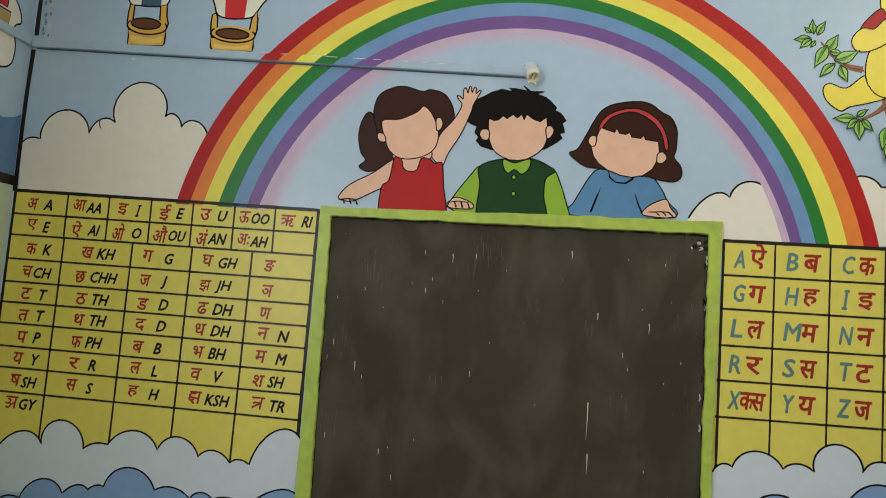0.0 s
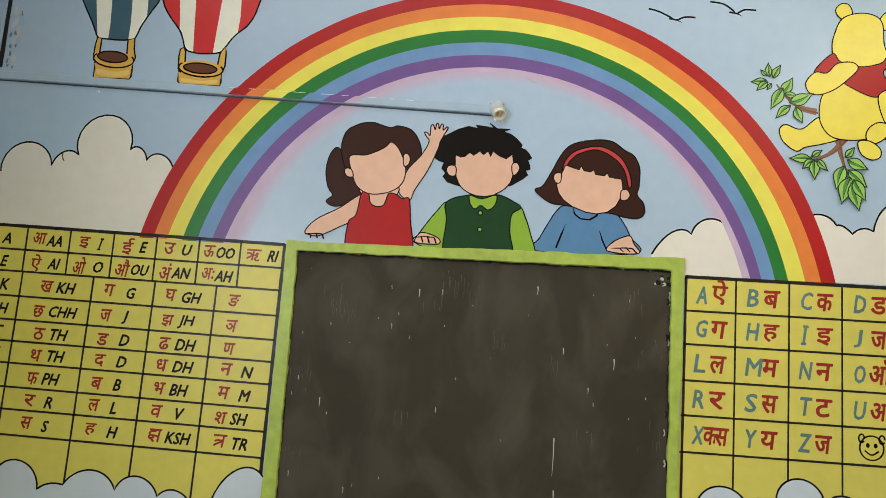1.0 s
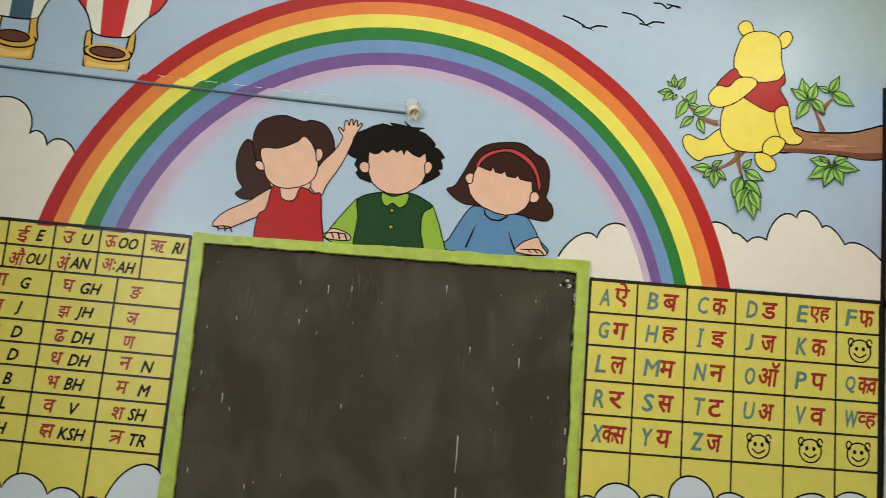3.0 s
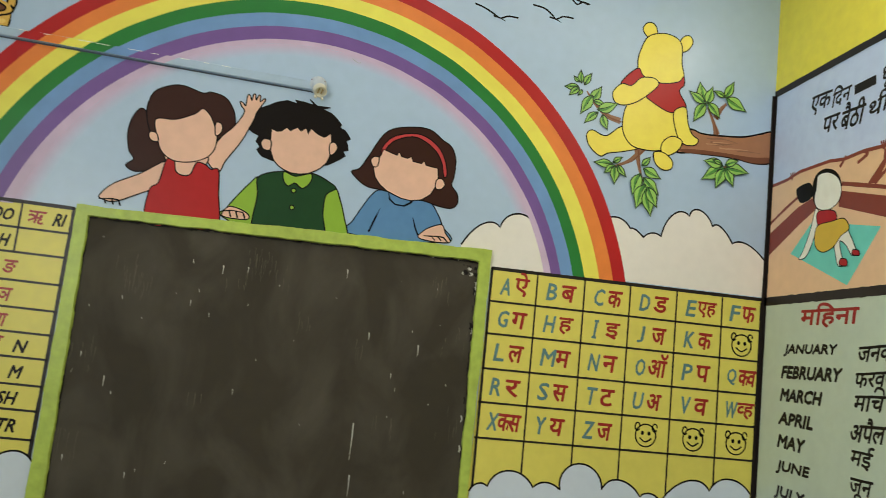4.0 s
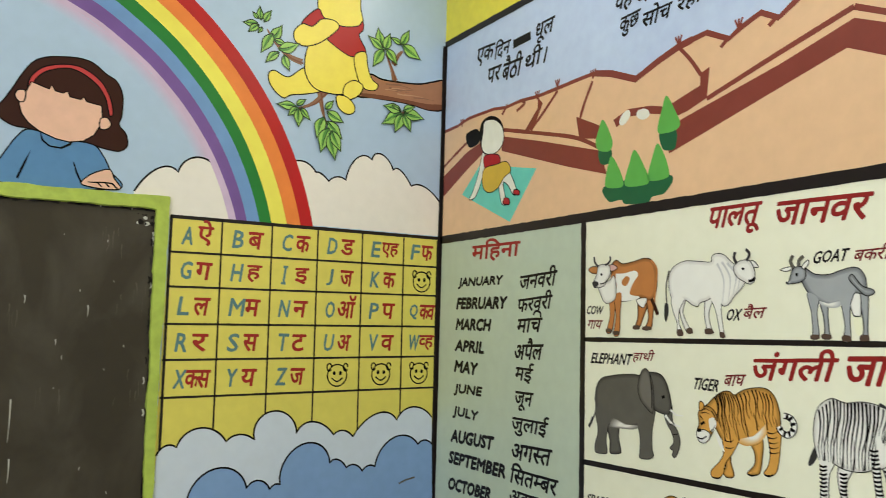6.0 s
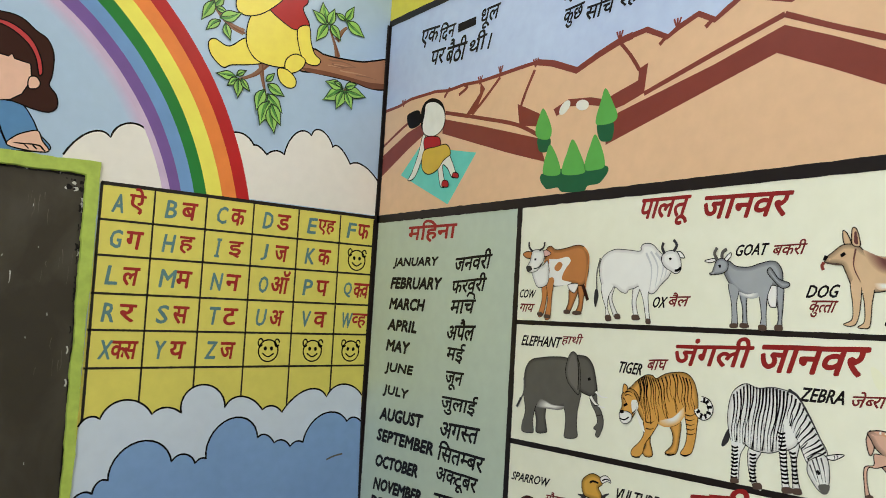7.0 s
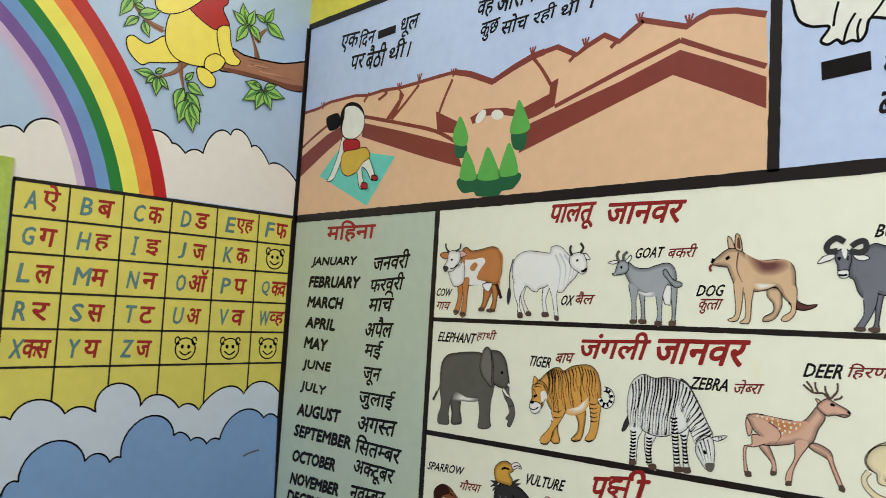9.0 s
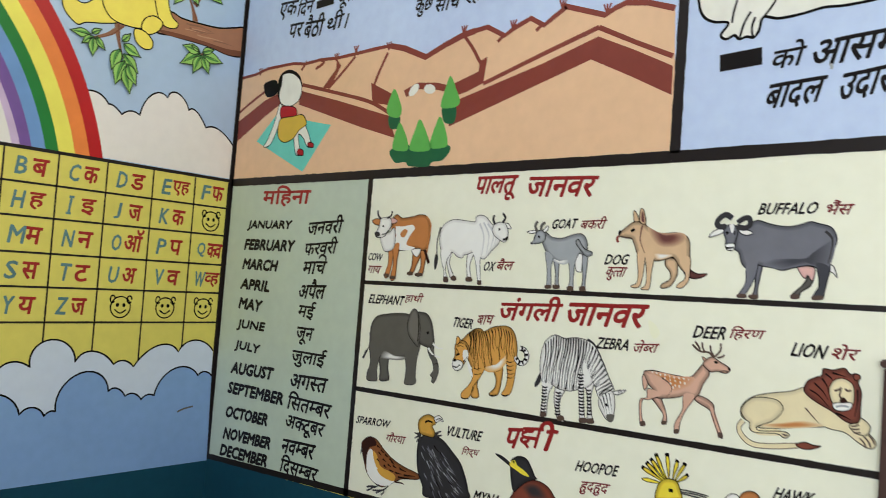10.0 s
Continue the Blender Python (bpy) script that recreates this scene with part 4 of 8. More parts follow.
TWIGS = [[(-0.553, 2.323), (-0.602, 2.335), (-0.648, 2.372), (-0.677, 2.407)],
         [(-0.208, 2.33), (-0.221, 2.368), (-0.247, 2.42)],
         [(-0.216, 2.386), (-0.197, 2.423), (-0.18, 2.445)],
         [(-0.463, 2.245), (-0.504, 2.197), (-0.563, 2.165)],
         [(-0.486, 2.238), (-0.478, 2.189), (-0.46, 2.13)],
         [(-0.138, 2.25), (-0.157, 2.234), (-0.176, 2.216)]]
TWIG = paint("twig_brown_paint", (132, 92, 68))
for k, t in enumerate(TWIGS):
    stroke("twig", t, 0.022, TWIG, WALL_A, 2 + 0.15 * k, branch, taper=True)
    stroke("twig_shade", [(u + 0.004, v - 0.003) for u, v in t], 0.006, LIMBDARK, WALL_A, 3 + 0.15 * k, branch, taper=True)
for k in range(9):
    u, v = random.uniform(-0.28, -0.12), random.uniform(2.28, 2.318)
    w = random.uniform(0.05, 0.1)
    stroke("bark_streak", [(u, v), (u + w * 0.5, v + random.uniform(-0.002, 0.006)), (u + w, v + random.uniform(0.0, 0.014))], random.uniform(0.004, 0.008), BARKPALE if k % 2 else TWIG, WALL_A, 3 + 0.2 * k, branch, taper=True)
LEAF_SETS = [                              # root and tip of each leaf
    [((-0.707, 2.419), (-0.757, 2.411)), ((-0.703, 2.414), (-0.738, 2.382)), ((-0.698, 2.43), (-0.703, 2.477)), ((-0.688, 2.426), (-0.664, 2.472)), ((-0.706, 2.433), (-0.727, 2.452)), ((-0.693, 2.409), (-0.707, 2.386))],
    [((-0.664, 2.376), (-0.627, 2.432)), ((-0.657, 2.396), (-0.694, 2.323)), ((-0.653, 2.377), (-0.608, 2.369))],
    [((-0.637, 2.348), (-0.564, 2.383)), ((-0.633, 2.339), (-0.678, 2.294)), ((-0.617, 2.335), (-0.595, 2.283))],
    [((-0.259, 2.437), (-0.282, 2.506)), ((-0.253, 2.431), (-0.234, 2.496)), ((-0.261, 2.43), (-0.32, 2.467)), ((-0.257, 2.433), (-0.298, 2.36)), ((-0.249, 2.436), (-0.202, 2.386))],
    [((-0.19, 2.463), (-0.158, 2.526)), ((-0.188, 2.464), (-0.233, 2.48)), ((-0.184, 2.464), (-0.107, 2.424))],
    [((-0.568, 2.171), (-0.636, 2.168)), ((-0.568, 2.176), (-0.535, 2.2)), ((-0.56, 2.168), (-0.596, 2.135)), ((-0.56, 2.168), (-0.558, 2.103)), ((-0.552, 2.171), (-0.518, 2.133))],
    [((-0.468, 2.18), (-0.439, 2.215)), ((-0.462, 2.173), (-0.398, 2.144)), ((-0.47, 2.153), (-0.494, 2.076)), ((-0.46, 2.141), (-0.402, 2.087))],
    [((-0.451, 2.119), (-0.478, 2.031)), ((-0.447, 2.104), (-0.425, 2.012)), ((-0.443, 2.112), (-0.405, 2.044))],
    [((-0.182, 2.222), (-0.259, 2.164)), ((-0.184, 2.223), (-0.254, 2.231)), ((-0.176, 2.215), (-0.205, 2.141)), ((-0.172, 2.215), (-0.141, 2.153)), ((-0.172, 2.219), (-0.087, 2.209)), ((-0.175, 2.226), (-0.126, 2.248)), ((-0.186, 2.227), (-0.222, 2.238))]]
LEAFDEEP, LEAFEDGE = paint("leaf_deep_green_paint", (74, 132, 58), vary=0.2), paint("leaf_edge_green_paint", (26, 46, 22))
coat = 3.0
for cluster in LEAF_SETS:
    for root, tip in cluster:
        a, b = Vector(root), Vector(tip)
        d = b - a
        s = Vector((-d.y, d.x)) * random.uniform(0.2, 0.25)
        bend = s * random.uniform(-0.25, 0.25)
        coat += 0.75
        profile = ((0.08, 0.3), (0.2, 0.74), (0.34, 0.98), (0.48, 1.0), (0.62, 0.76), (0.76, 0.42), (0.9, 0.13))
        side = [a.lerp(b, t) + s * w + bend * t * (1 - t) * 4 for t, w in profile]
        back = [a.lerp(b, t) - s * w + bend * t * (1 - t) * 4 for t, w in reversed(profile)]
        shape("leaf", [a] + side + [b] + back, LEAFG, WALL_A, coat, branch, 0.0034, rounded=False, inkmat=LEAFEDGE)
        stroke("leaf_shade", [a.lerp(b, 0.02), a.lerp(b, 0.35) - s * 0.22 + bend, a.lerp(b, 0.78) - s * 0.05], d.length * 0.16, LEAFDEEP, WALL_A, coat + 0.2, branch, taper=True)
        stroke("leaf_rib", [a, a.lerp(b, 0.45) + s * 0.06 + bend, a.lerp(b, 0.85)], 0.0035, LEAFEDGE, WALL_A, coat + 0.4, branch, taper=True)
HONEY = paint("honey_yellow_paint", (236, 210, 86))
plain_figure("painted_figure", "plain round yellow figure with a red top on a branch", [
    (0, [(-0.542, 2.307), (-0.598, 2.265), (-0.646, 2.277), (-0.665, 2.259), (-0.653, 2.222), (-0.613, 2.193), (-0.585, 2.207), (-0.528, 2.222), (-0.48, 2.243), (-0.483, 2.285)], True),
    (0, [(-0.49, 2.64), (-0.499, 2.663), (-0.482, 2.684), (-0.458, 2.681), (-0.447, 2.65), (-0.466, 2.627)], True),
    (0, [(-0.366, 2.626), (-0.352, 2.655), (-0.328, 2.662), (-0.317, 2.639), (-0.334, 2.609), (-0.357, 2.601)], True),
    (0, [(-0.527, 2.393), (-0.544, 2.346), (-0.541, 2.288), (-0.51, 2.247), (-0.461, 2.237), (-0.403, 2.244), (-0.355, 2.271), (-0.334, 2.322), (-0.35, 2.389), (-0.401, 2.428), (-0.47, 2.433)], True),
    (0, [(-0.503, 2.578), (-0.48, 2.632), (-0.431, 2.654), (-0.381, 2.649), (-0.356, 2.622), (-0.351, 2.558), (-0.341, 2.503), (-0.384, 2.482), (-0.452, 2.469), (-0.499, 2.499), (-0.509, 2.538)], True),
    (1, [(-0.506, 2.516), (-0.483, 2.491), (-0.423, 2.477), (-0.361, 2.491), (-0.342, 2.513), (-0.338, 2.484), (-0.353, 2.458), (-0.325, 2.406), (-0.37, 2.381), (-0.409, 2.388), (-0.47, 2.42), (-0.491, 2.45), (-0.559, 2.444), (-0.551, 2.473)], True),
    (0, [(-0.559, 2.452), (-0.587, 2.419), (-0.579, 2.386), (-0.546, 2.379), (-0.498, 2.4), (-0.451, 2.442), (-0.429, 2.472), (-0.447, 2.49), (-0.492, 2.484), (-0.524, 2.452)], True),
    (0, [(-0.368, 2.383), (-0.327, 2.406), (-0.315, 2.354), (-0.298, 2.317), (-0.274, 2.3), (-0.287, 2.279), (-0.326, 2.278), (-0.353, 2.31)], True),
    (0, [(-0.405, 2.251), (-0.395, 2.28), (-0.364, 2.299), (-0.332, 2.287), (-0.339, 2.259), (-0.363, 2.237), (-0.392, 2.228)], True),
    (0, [(-0.428, 2.233), (-0.393, 2.237), (-0.362, 2.214), (-0.363, 2.187), (-0.39, 2.178), (-0.42, 2.196)], True),
], WALL_A, 5, [HONEY, TOPRED], group="painted figures")


# cable casing along the wall and the bare lamp holder at its end
casing = thing("cable_casing", "blue-painted cable casing strip fixed along the wall", "cable casing")
bm = bmesh.new()
n = 24
for k in range(n):
    u0, u1 = -3.262 + 1.70 * k / n, -3.262 + 1.70 * (k + 1) / n
    z0, z1 = 2.306 - 0.034 * k / n, 2.306 - 0.034 * (k + 1) / n
    rows = []
    for u, z in ((u0, z0), (u1, z1)):
        w = 0.001 * noise.noise((u * 5, 0, 0))
        rows.append([bm.verts.new((u, y, z + h + w)) for y, h in ((0, 0.015), (-0.010, 0.0138), (-0.0125, 0.0115), (-0.0125, -0.0115), (-0.010, -0.0138), (0, -0.015))])
    for j in range(5):
        bm.faces.new((rows[0][j], rows[0][j + 1], rows[1][j + 1], rows[1][j]))
bmesh.ops.remove_doubles(bm, verts=bm.verts, dist=0.0001)
bmesh.ops.recalc_face_normals(bm, faces=bm.faces)
part("strip", bm, PVC, casing)
FLAKE, CRACK_SHADE = paint("flaked_plaster", (186, 194, 200), rough=0.8, relief=0.5), paint("crack_shadow_grime", (112, 126, 148), rough=0.8)
peel = thing("peeling_plaster", "flaking blue paint and bare plaster by the corner line", "peeling paint")
# every third flake is a darker tone painting the shadow of the cracks
for k in range(26):
    v = 2.335 + 0.20 * random.random()
    u = -3.232 + 0.10 * (v - 2.34) + random.uniform(-0.018, 0.018)
    r = random.uniform(0.004, 0.013)
    shape("flake", [(u + r * random.uniform(0.4, 1.1) * math.cos(w), v + 1.8 * r * random.uniform(0.5, 1.2) * math.sin(w)) for w in (0, 0.9, 2, 3, 4, 5.2)], (FLAKE, PVC, CRACK_SHADE)[k % 3], WALL_A, 2 + 0.5 * k, peel, rounded=False)
for k in range(9):
    u = -2.45 + 0.075 * k + random.uniform(0, 0.03)
    stroke("flaked_edge", [(u, 2.317 - 0.02 * (u + 3.262)), (u + random.uniform(0.008, 0.045), 2.3165 - 0.02 * (u + 3.262))], 0.0017, PAPER, Matrix.Translation((0, -0.0128, 0)) @ WALL_A, 1, casing, rounded=False)
OVER = Matrix.Translation((0, -0.0128, 0)) @ WALL_A
for k, (hue, rgb) in enumerate(HUES):
    rim = []
    for mu, mv, a, b in ARCS[k:k + 2]:
        mid = 2.306 - 0.02 * (3.262 + mu - a * math.sqrt(max(0.0, 1 - ((2.285 - mv) / b) ** 2)))
        rim.append([(mu - a * math.sqrt(max(0.0, 1 - ((z - mv) / b) ** 2)), z) for z in (mid - 0.0125, mid - 0.005, mid + 0.005, mid + 0.0125)])
    shape("crossing_band", rim[0] + rim[1][::-1], PAINTS["rainbow_" + hue], OVER, 0.6, casing, rounded=False, label="rainbow " + hue + " paint over the strip")
# dark line painted on the wall as the shadow under the casing
stroke("casing_shadow", [(-3.25 + 1.69 * k / 20, 2.2895 - 0.034 * k / 20) for k in range(21)], 0.0055, paint("joint_grime", (66, 74, 90), vary=0.25), WALL_A, 3, casing)
holder = thing("lamp_holder", "off-white empty angled bulb holder on a round base", "lamp holder")


def turned(profile, axis, at, n=28):
    """A turned piece: radius and height along the axis."""
    bm = bmesh.new()
    q = Vector(axis).normalized().to_track_quat("Z", "Y").to_matrix().to_4x4()
    m = Matrix.Translation(at) @ q
    rings = [[bm.verts.new(m @ Vector((r * math.cos(2 * math.pi * k / n), r * math.sin(2 * math.pi * k / n), h))) for k in range(n)] for r, h in profile]
    for a, b in zip(rings, rings[1:]):
        for k in range(n):
            bm.faces.new((a[k], a[(k + 1) % n], b[(k + 1) % n], b[k])).smooth = True
    bmesh.ops.recalc_face_normals(bm, faces=bm.faces)
    return bm


HU, HZ = -1.552, 2.279
GREYPLASTIC = paint("base_grey_plastic", (186, 194, 202), rough=0.35)
part("base", turned([(0.001, 0.022), (0.014, 0.0215), (0.022, 0.018), (0.0265, 0.011), (0.028, 0.0)], (0, -1, 0), (HU, 0, HZ)), GREYPLASTIC, holder, "pale grey domed base")
tilt = Vector((0.27, -0.62, -0.74)).normalized()
seat = Vector((HU, -0.012, HZ))
part("neck", turned([(0.0205, 0.0), (0.0195, 0.016), (0.0175, 0.022), (0.0185, 0.024)], tilt, seat), GREYPLASTIC, holder)
part("socket", turned([(0.0165, 0.022), (0.0195, 0.024), (0.0205, 0.030), (0.0205, 0.043), (0.0185, 0.0455), (0.0155, 0.0445), (0.0150, 0.039), (0.001, 0.0385)], tilt, seat), OFFWHITE, holder, "yellowed open socket")
side = tilt.cross(Vector((0, 0, 1))).normalized()
up = side.cross(tilt)
turn = Matrix((side, up, tilt)).transposed().to_4x4()
for sgn in (-1, 1):
    bm = bmesh.new()
    box(bm, sgn * 0.0055 - 0.0016, sgn * 0.0055 + 0.0016, -0.009, 0.009, 0.0385, 0.0415, bevel=0.0006)
    bm.transform(Matrix.Translation(seat) @ turn)
    part("contact", bm, BRASS, holder, "dull brass contact strip")
    bm = bmesh.new()
    box(bm, sgn * 0.011 - 0.0032, sgn * 0.011 + 0.0032, -0.0205, -0.0145, 0.040, 0.056, bevel=0.0014)
    bm.transform(Matrix.Translation(seat) @ turn)
    part("prong", bm, OFFWHITE, holder)
    part("screw", turned([(0.001, 0.004), (0.003, 0.003), (0.0035, 0.0)], (0, -1, 0), (HU + sgn * 0.019, -0.014, HZ + 0.010), 12), BASKETBROWN, holder)

# east wall: panels, borders, story pictures and charts
STORYSKY = paint("story_sky_paint", (186, 202, 236))
SAND = paint("sand_hill_paint", (223, 184, 145), vary=0.07)
EARTH = paint("earth_brown_paint", (128, 58, 46))


def line_b(name, a, b, width, parent, coat=3):
    n = 16
    return stroke(name, [(a[0] + (b[0] - a[0]) * k / n, a[1] + (b[1] - a[1]) * k / n) for k in range(n + 1)], width, BORDER, WALL_B, coat, parent)


story = thing("story_panel", "painted story panel of brown desert hills under blue sky", "wall painting")
shape("sky", [(0.004, 1.79), (1.725, 1.80), (1.725, 2.50), (0.004, 2.505)], STORYSKY, WALL_B, 1, story, rounded=False)
HILL = [(0.01, 2.177), (0.094, 2.181), (0.166, 2.194), (0.309, 2.194), (0.376, 2.184), (0.455, 2.188), (0.537, 2.182), (0.626, 2.184), (0.711, 2.187), (0.782, 2.188), (0.847, 2.17), (0.936, 2.131), (1.01, 2.157), (1.077, 2.176), (1.118, 2.181), (1.16, 2.185), (1.221, 2.151), (1.252, 2.167), (1.304, 2.185), (1.347, 2.159), (1.378, 2.177), (1.412, 2.196)] + [(1.405, 2.2), (1.526, 2.155), (1.551, 2.168), (1.581, 2.176), (1.64, 2.165), (1.706, 2.14)]
shape("hill_ground", HILL + [(1.725, 1.80), (0.004, 1.79)], SAND, WALL_B, 2, story, rounded=False)
stroke("ridge_line", HILL[:10], 0.011, EARTH, WALL_B, 3, story, rounded=False)
stroke("ridge_line", HILL[9:15], 0.018, EARTH, WALL_B, 3.2, story, rounded=False)
stroke("ridge_line", HILL[14:], 0.014, EARTH, WALL_B, 3.4, story, rounded=False)
shape("road", [(0.014, 2.013), (0.163, 2.077), (0.274, 2.102), (0.279, 2.065), (0.172, 2.018), (0.015, 1.938)], EARTH, WALL_B, 3, story, rounded=False)
shape("road", [(0.359, 2.093), (0.563, 2.037), (0.803, 1.966), (0.835, 1.895), (0.681, 1.94), (0.36, 2.044)], EARTH, WALL_B, 3, story, rounded=False)
shape("road", [(1.04, 1.97), (1.084, 1.992), (1.349, 2.056), (1.51, 2.104), (1.612, 2.055), (1.709, 2.004), (1.71, 1.936), (1.609, 1.99), (1.494, 2.048), (1.353, 2.006), (1.046, 1.914)], EARTH, WALL_B, 3, story, rounded=False)
stroke("path_line", [(0.009, 2.045), (0.094, 2.084), (0.19, 2.122)], 0.010, EARTH, WALL_B, 3, story)
stroke("path_line", [(0.369, 2.112), (0.56, 2.062), (0.711, 2.019), (0.808, 1.972)], 0.012, EARTH, WALL_B, 3, story)
stroke("path_line", [(1.159, 2.025), (1.347, 2.081), (1.51, 2.127)], 0.012, EARTH, WALL_B, 3, story, rounded=False)
stroke("path_line", [(1.51, 2.127), (1.61, 2.075), (1.708, 2.027)], 0.012, EARTH, WALL_B, 3, story, rounded=False)
for gully in ([(1.168, 2.1), (1.159, 2.027), (1.101, 2.008), (1.048, 1.999), (1.036, 2.033), (1.14, 2.062), (1.141, 2.091)], [(0.711, 2.08), (0.795, 2.04), (0.831, 2.021), (0.839, 1.992), (0.724, 2.014)], [(0.539, 2.179), (0.562, 2.154), (0.518, 2.083), (0.478, 2.088), (0.538, 2.145)], [(0.857, 2.039), (0.911, 2.057), (0.989, 2.048), (1.044, 2.032), (1.047, 2.012), (0.98, 2.029), (0.917, 2.036), (0.869, 2.017)]):
    shape("gully", gully, EARTH, WALL_B, 3.3, story, rounded=False)
for crack in ([(1.074, 2.178), (1.113, 2.132), (1.143, 2.087)], [(0.776, 2.167), (0.743, 2.109), (0.719, 2.054)], [(0.629, 2.176), (0.568, 2.127), (0.507, 2.083)], [(0.385, 2.192), (0.372, 2.178), (0.358, 2.164)], [(0.453, 2.189), (0.475, 2.176), (0.434, 2.159)], [(1.219, 2.152), (1.211, 2.147), (1.199, 2.137)], [(1.343, 2.166), (1.336, 2.158), (1.323, 2.148)]):
    stroke("crack", crack, 0.010, EARTH, WALL_B, 3.6, story)
for sp in [(0.124, 2.186), (0.536, 2.185), (0.629, 2.197), (0.778, 2.186), (1.077, 2.189), (1.248, 2.176), (1.53, 2.169), (1.401, 2.204)]:
    for k, dx in enumerate((-0.010, 0.0, 0.010)):
        stroke("thorn_shrub", [(sp[0], sp[1] - 0.012), (sp[0] + dx, sp[1] + 0.014)], 0.005, EARTH, WALL_B, 3.8 + 0.25 * k, story, rounded=False)
TREE, TREEDARK = paint("tree_green_paint", (92, 168, 76)), paint("tree_dark_green_paint", (30, 92, 56))
for base in ([(0.803, 1.966), (0.849, 1.96), (0.848, 1.929), (0.828, 1.922), (0.807, 1.932)], [(1.017, 1.972), (1.067, 1.97), (1.067, 1.928), (1.047, 1.922), (1.025, 1.932)], [(0.832, 1.865), (1.045, 1.862), (1.036, 1.82), (0.994, 1.814), (0.976, 1.801), (0.904, 1.806), (0.886, 1.819), (0.841, 1.821)]):
    shape("tree_foot", base, TREEDARK, WALL_B, 4, story)
for crown in ([(0.818, 2.048), (0.844, 2.009), (0.855, 1.977), (0.843, 1.957), (0.803, 1.966), (0.791, 1.99), (0.802, 2.024)], [(1.039, 2.062), (1.067, 2.016), (1.081, 1.982), (1.063, 1.968), (1.017, 1.97), (1.011, 1.989), (1.024, 2.029)], [(0.852, 1.941), (0.882, 1.899), (0.895, 1.861), (0.878, 1.852), (0.835, 1.859), (0.828, 1.877), (0.838, 1.916)], [(0.934, 1.944), (0.968, 1.893), (0.983, 1.856), (0.964, 1.847), (0.91, 1.851), (0.899, 1.867), (0.915, 1.91)], [(1.011, 1.946), (1.036, 1.905), (1.047, 1.863), (1.029, 1.853), (0.985, 1.855), (0.979, 1.872), (0.994, 1.916)]):
    shape("tree_crown", crown, TREE, WALL_B, 5, story)
for c, turn in zip([(0.899, 2.036), (0.962, 2.032)], (40, -15)):
    shape("pale_rock", oval(c, 0.023, 0.014, turn), PAPER, WALL_B, 5, story)
shape("mat", [(0.135, 1.93), (0.238, 2.017), (0.537, 1.959), (0.41, 1.808)], paint("mat_turquoise_paint", (104, 200, 184)), WALL_B, 3.5, story, rounded=False)
plain_figure("painted_figure", "plain small painted figure seated on a turquoise mat", [
    (1, [(0.152, 2.132), (0.174, 2.144), (0.22, 2.143), (0.237, 2.11), (0.221, 2.092), (0.174, 2.092)], True),
    (1, [(0.235, 2.127), (0.249, 2.162), (0.286, 2.173), (0.331, 2.16), (0.36, 2.132), (0.365, 2.092), (0.293, 2.076), (0.249, 2.073)], True),
    (0, [(0.262, 2.16), (0.313, 2.158), (0.357, 2.129), (0.371, 2.092), (0.358, 2.058), (0.314, 2.042), (0.265, 2.055), (0.247, 2.085), (0.255, 2.125)], True),
    (0, [(0.255, 2.056), (0.274, 2.03), (0.252, 1.963), (0.22, 1.913), (0.182, 1.907), (0.204, 1.934), (0.235, 1.995)], True),
    (2, [(0.266, 2.043), (0.342, 2.035), (0.353, 2.003), (0.311, 1.991), (0.273, 1.998)], True),
    (0, [(0.347, 1.956), (0.385, 1.992), (0.421, 1.947), (0.443, 1.91), (0.457, 1.894), (0.428, 1.892), (0.4, 1.925), (0.374, 1.938), (0.387, 1.891), (0.407, 1.87), (0.371, 1.868), (0.353, 1.916)], True),
    (3, [(0.266, 1.998), (0.334, 2.004), (0.389, 2.004), (0.412, 1.971), (0.378, 1.954), (0.345, 1.925), (0.297, 1.916), (0.261, 1.942)], True),
    (2, [(0.381, 1.887), (0.406, 1.882), (0.408, 1.864), (0.377, 1.87)], True),
    (2, [(0.432, 1.907), (0.456, 1.902), (0.458, 1.888), (0.431, 1.894)], True),
], WALL_B, 6, [PAPER, SOOT, TOPRED, paint("ochre_yellow_paint", (206, 172, 56))], group="painted figures", ink=0.003)
for t, at in (("एक", (0.205, 2.396, 0.303, 2.39, 0.062)), ("िदन", (0.312, 2.39, 0.395, 2.392, 0.064)), ("धूल", (0.521, 2.38, 0.606, 2.381, 0.063)), ("पर", (0.271, 2.314, 0.344, 2.311, 0.049)), ("बैठी", (0.358, 2.316, 0.458, 2.313, 0.078)), ("थी", (0.475, 2.309, 0.555, 2.318, 0.064)), ("कुछ", (0.877, 2.284, 0.946, 2.289, 0.055)), ("सोच", (0.961, 2.287, 1.056, 2.288, 0.053)), ("रही", (1.074, 2.283, 1.149, 2.289, 0.051)), ("थी", (1.166, 2.283, 1.23, 2.292, 0.049)), ("वह", (0.862, 2.357, 0.925, 2.354, 0.051)), ("आसमान", (0.94, 2.357, 1.13, 2.362, 0.056))):
    word(t, at, BLACK, WALL_B, 4, story, bold=0.018, slant=0.26)
bars((0.41, 2.384, 0.499, 2.386, 0.046), BLACK, WALL_B, 4, story)
stroke("lettering", [(0.579, 2.326), (0.572, 2.303), (0.564, 2.279)], 0.008, BLACK, WALL_B, 4, story)
stroke("lettering", [(1.268, 2.294), (1.263, 2.28), (1.259, 2.266)], 0.008, BLACK, WALL_B, 4, story)

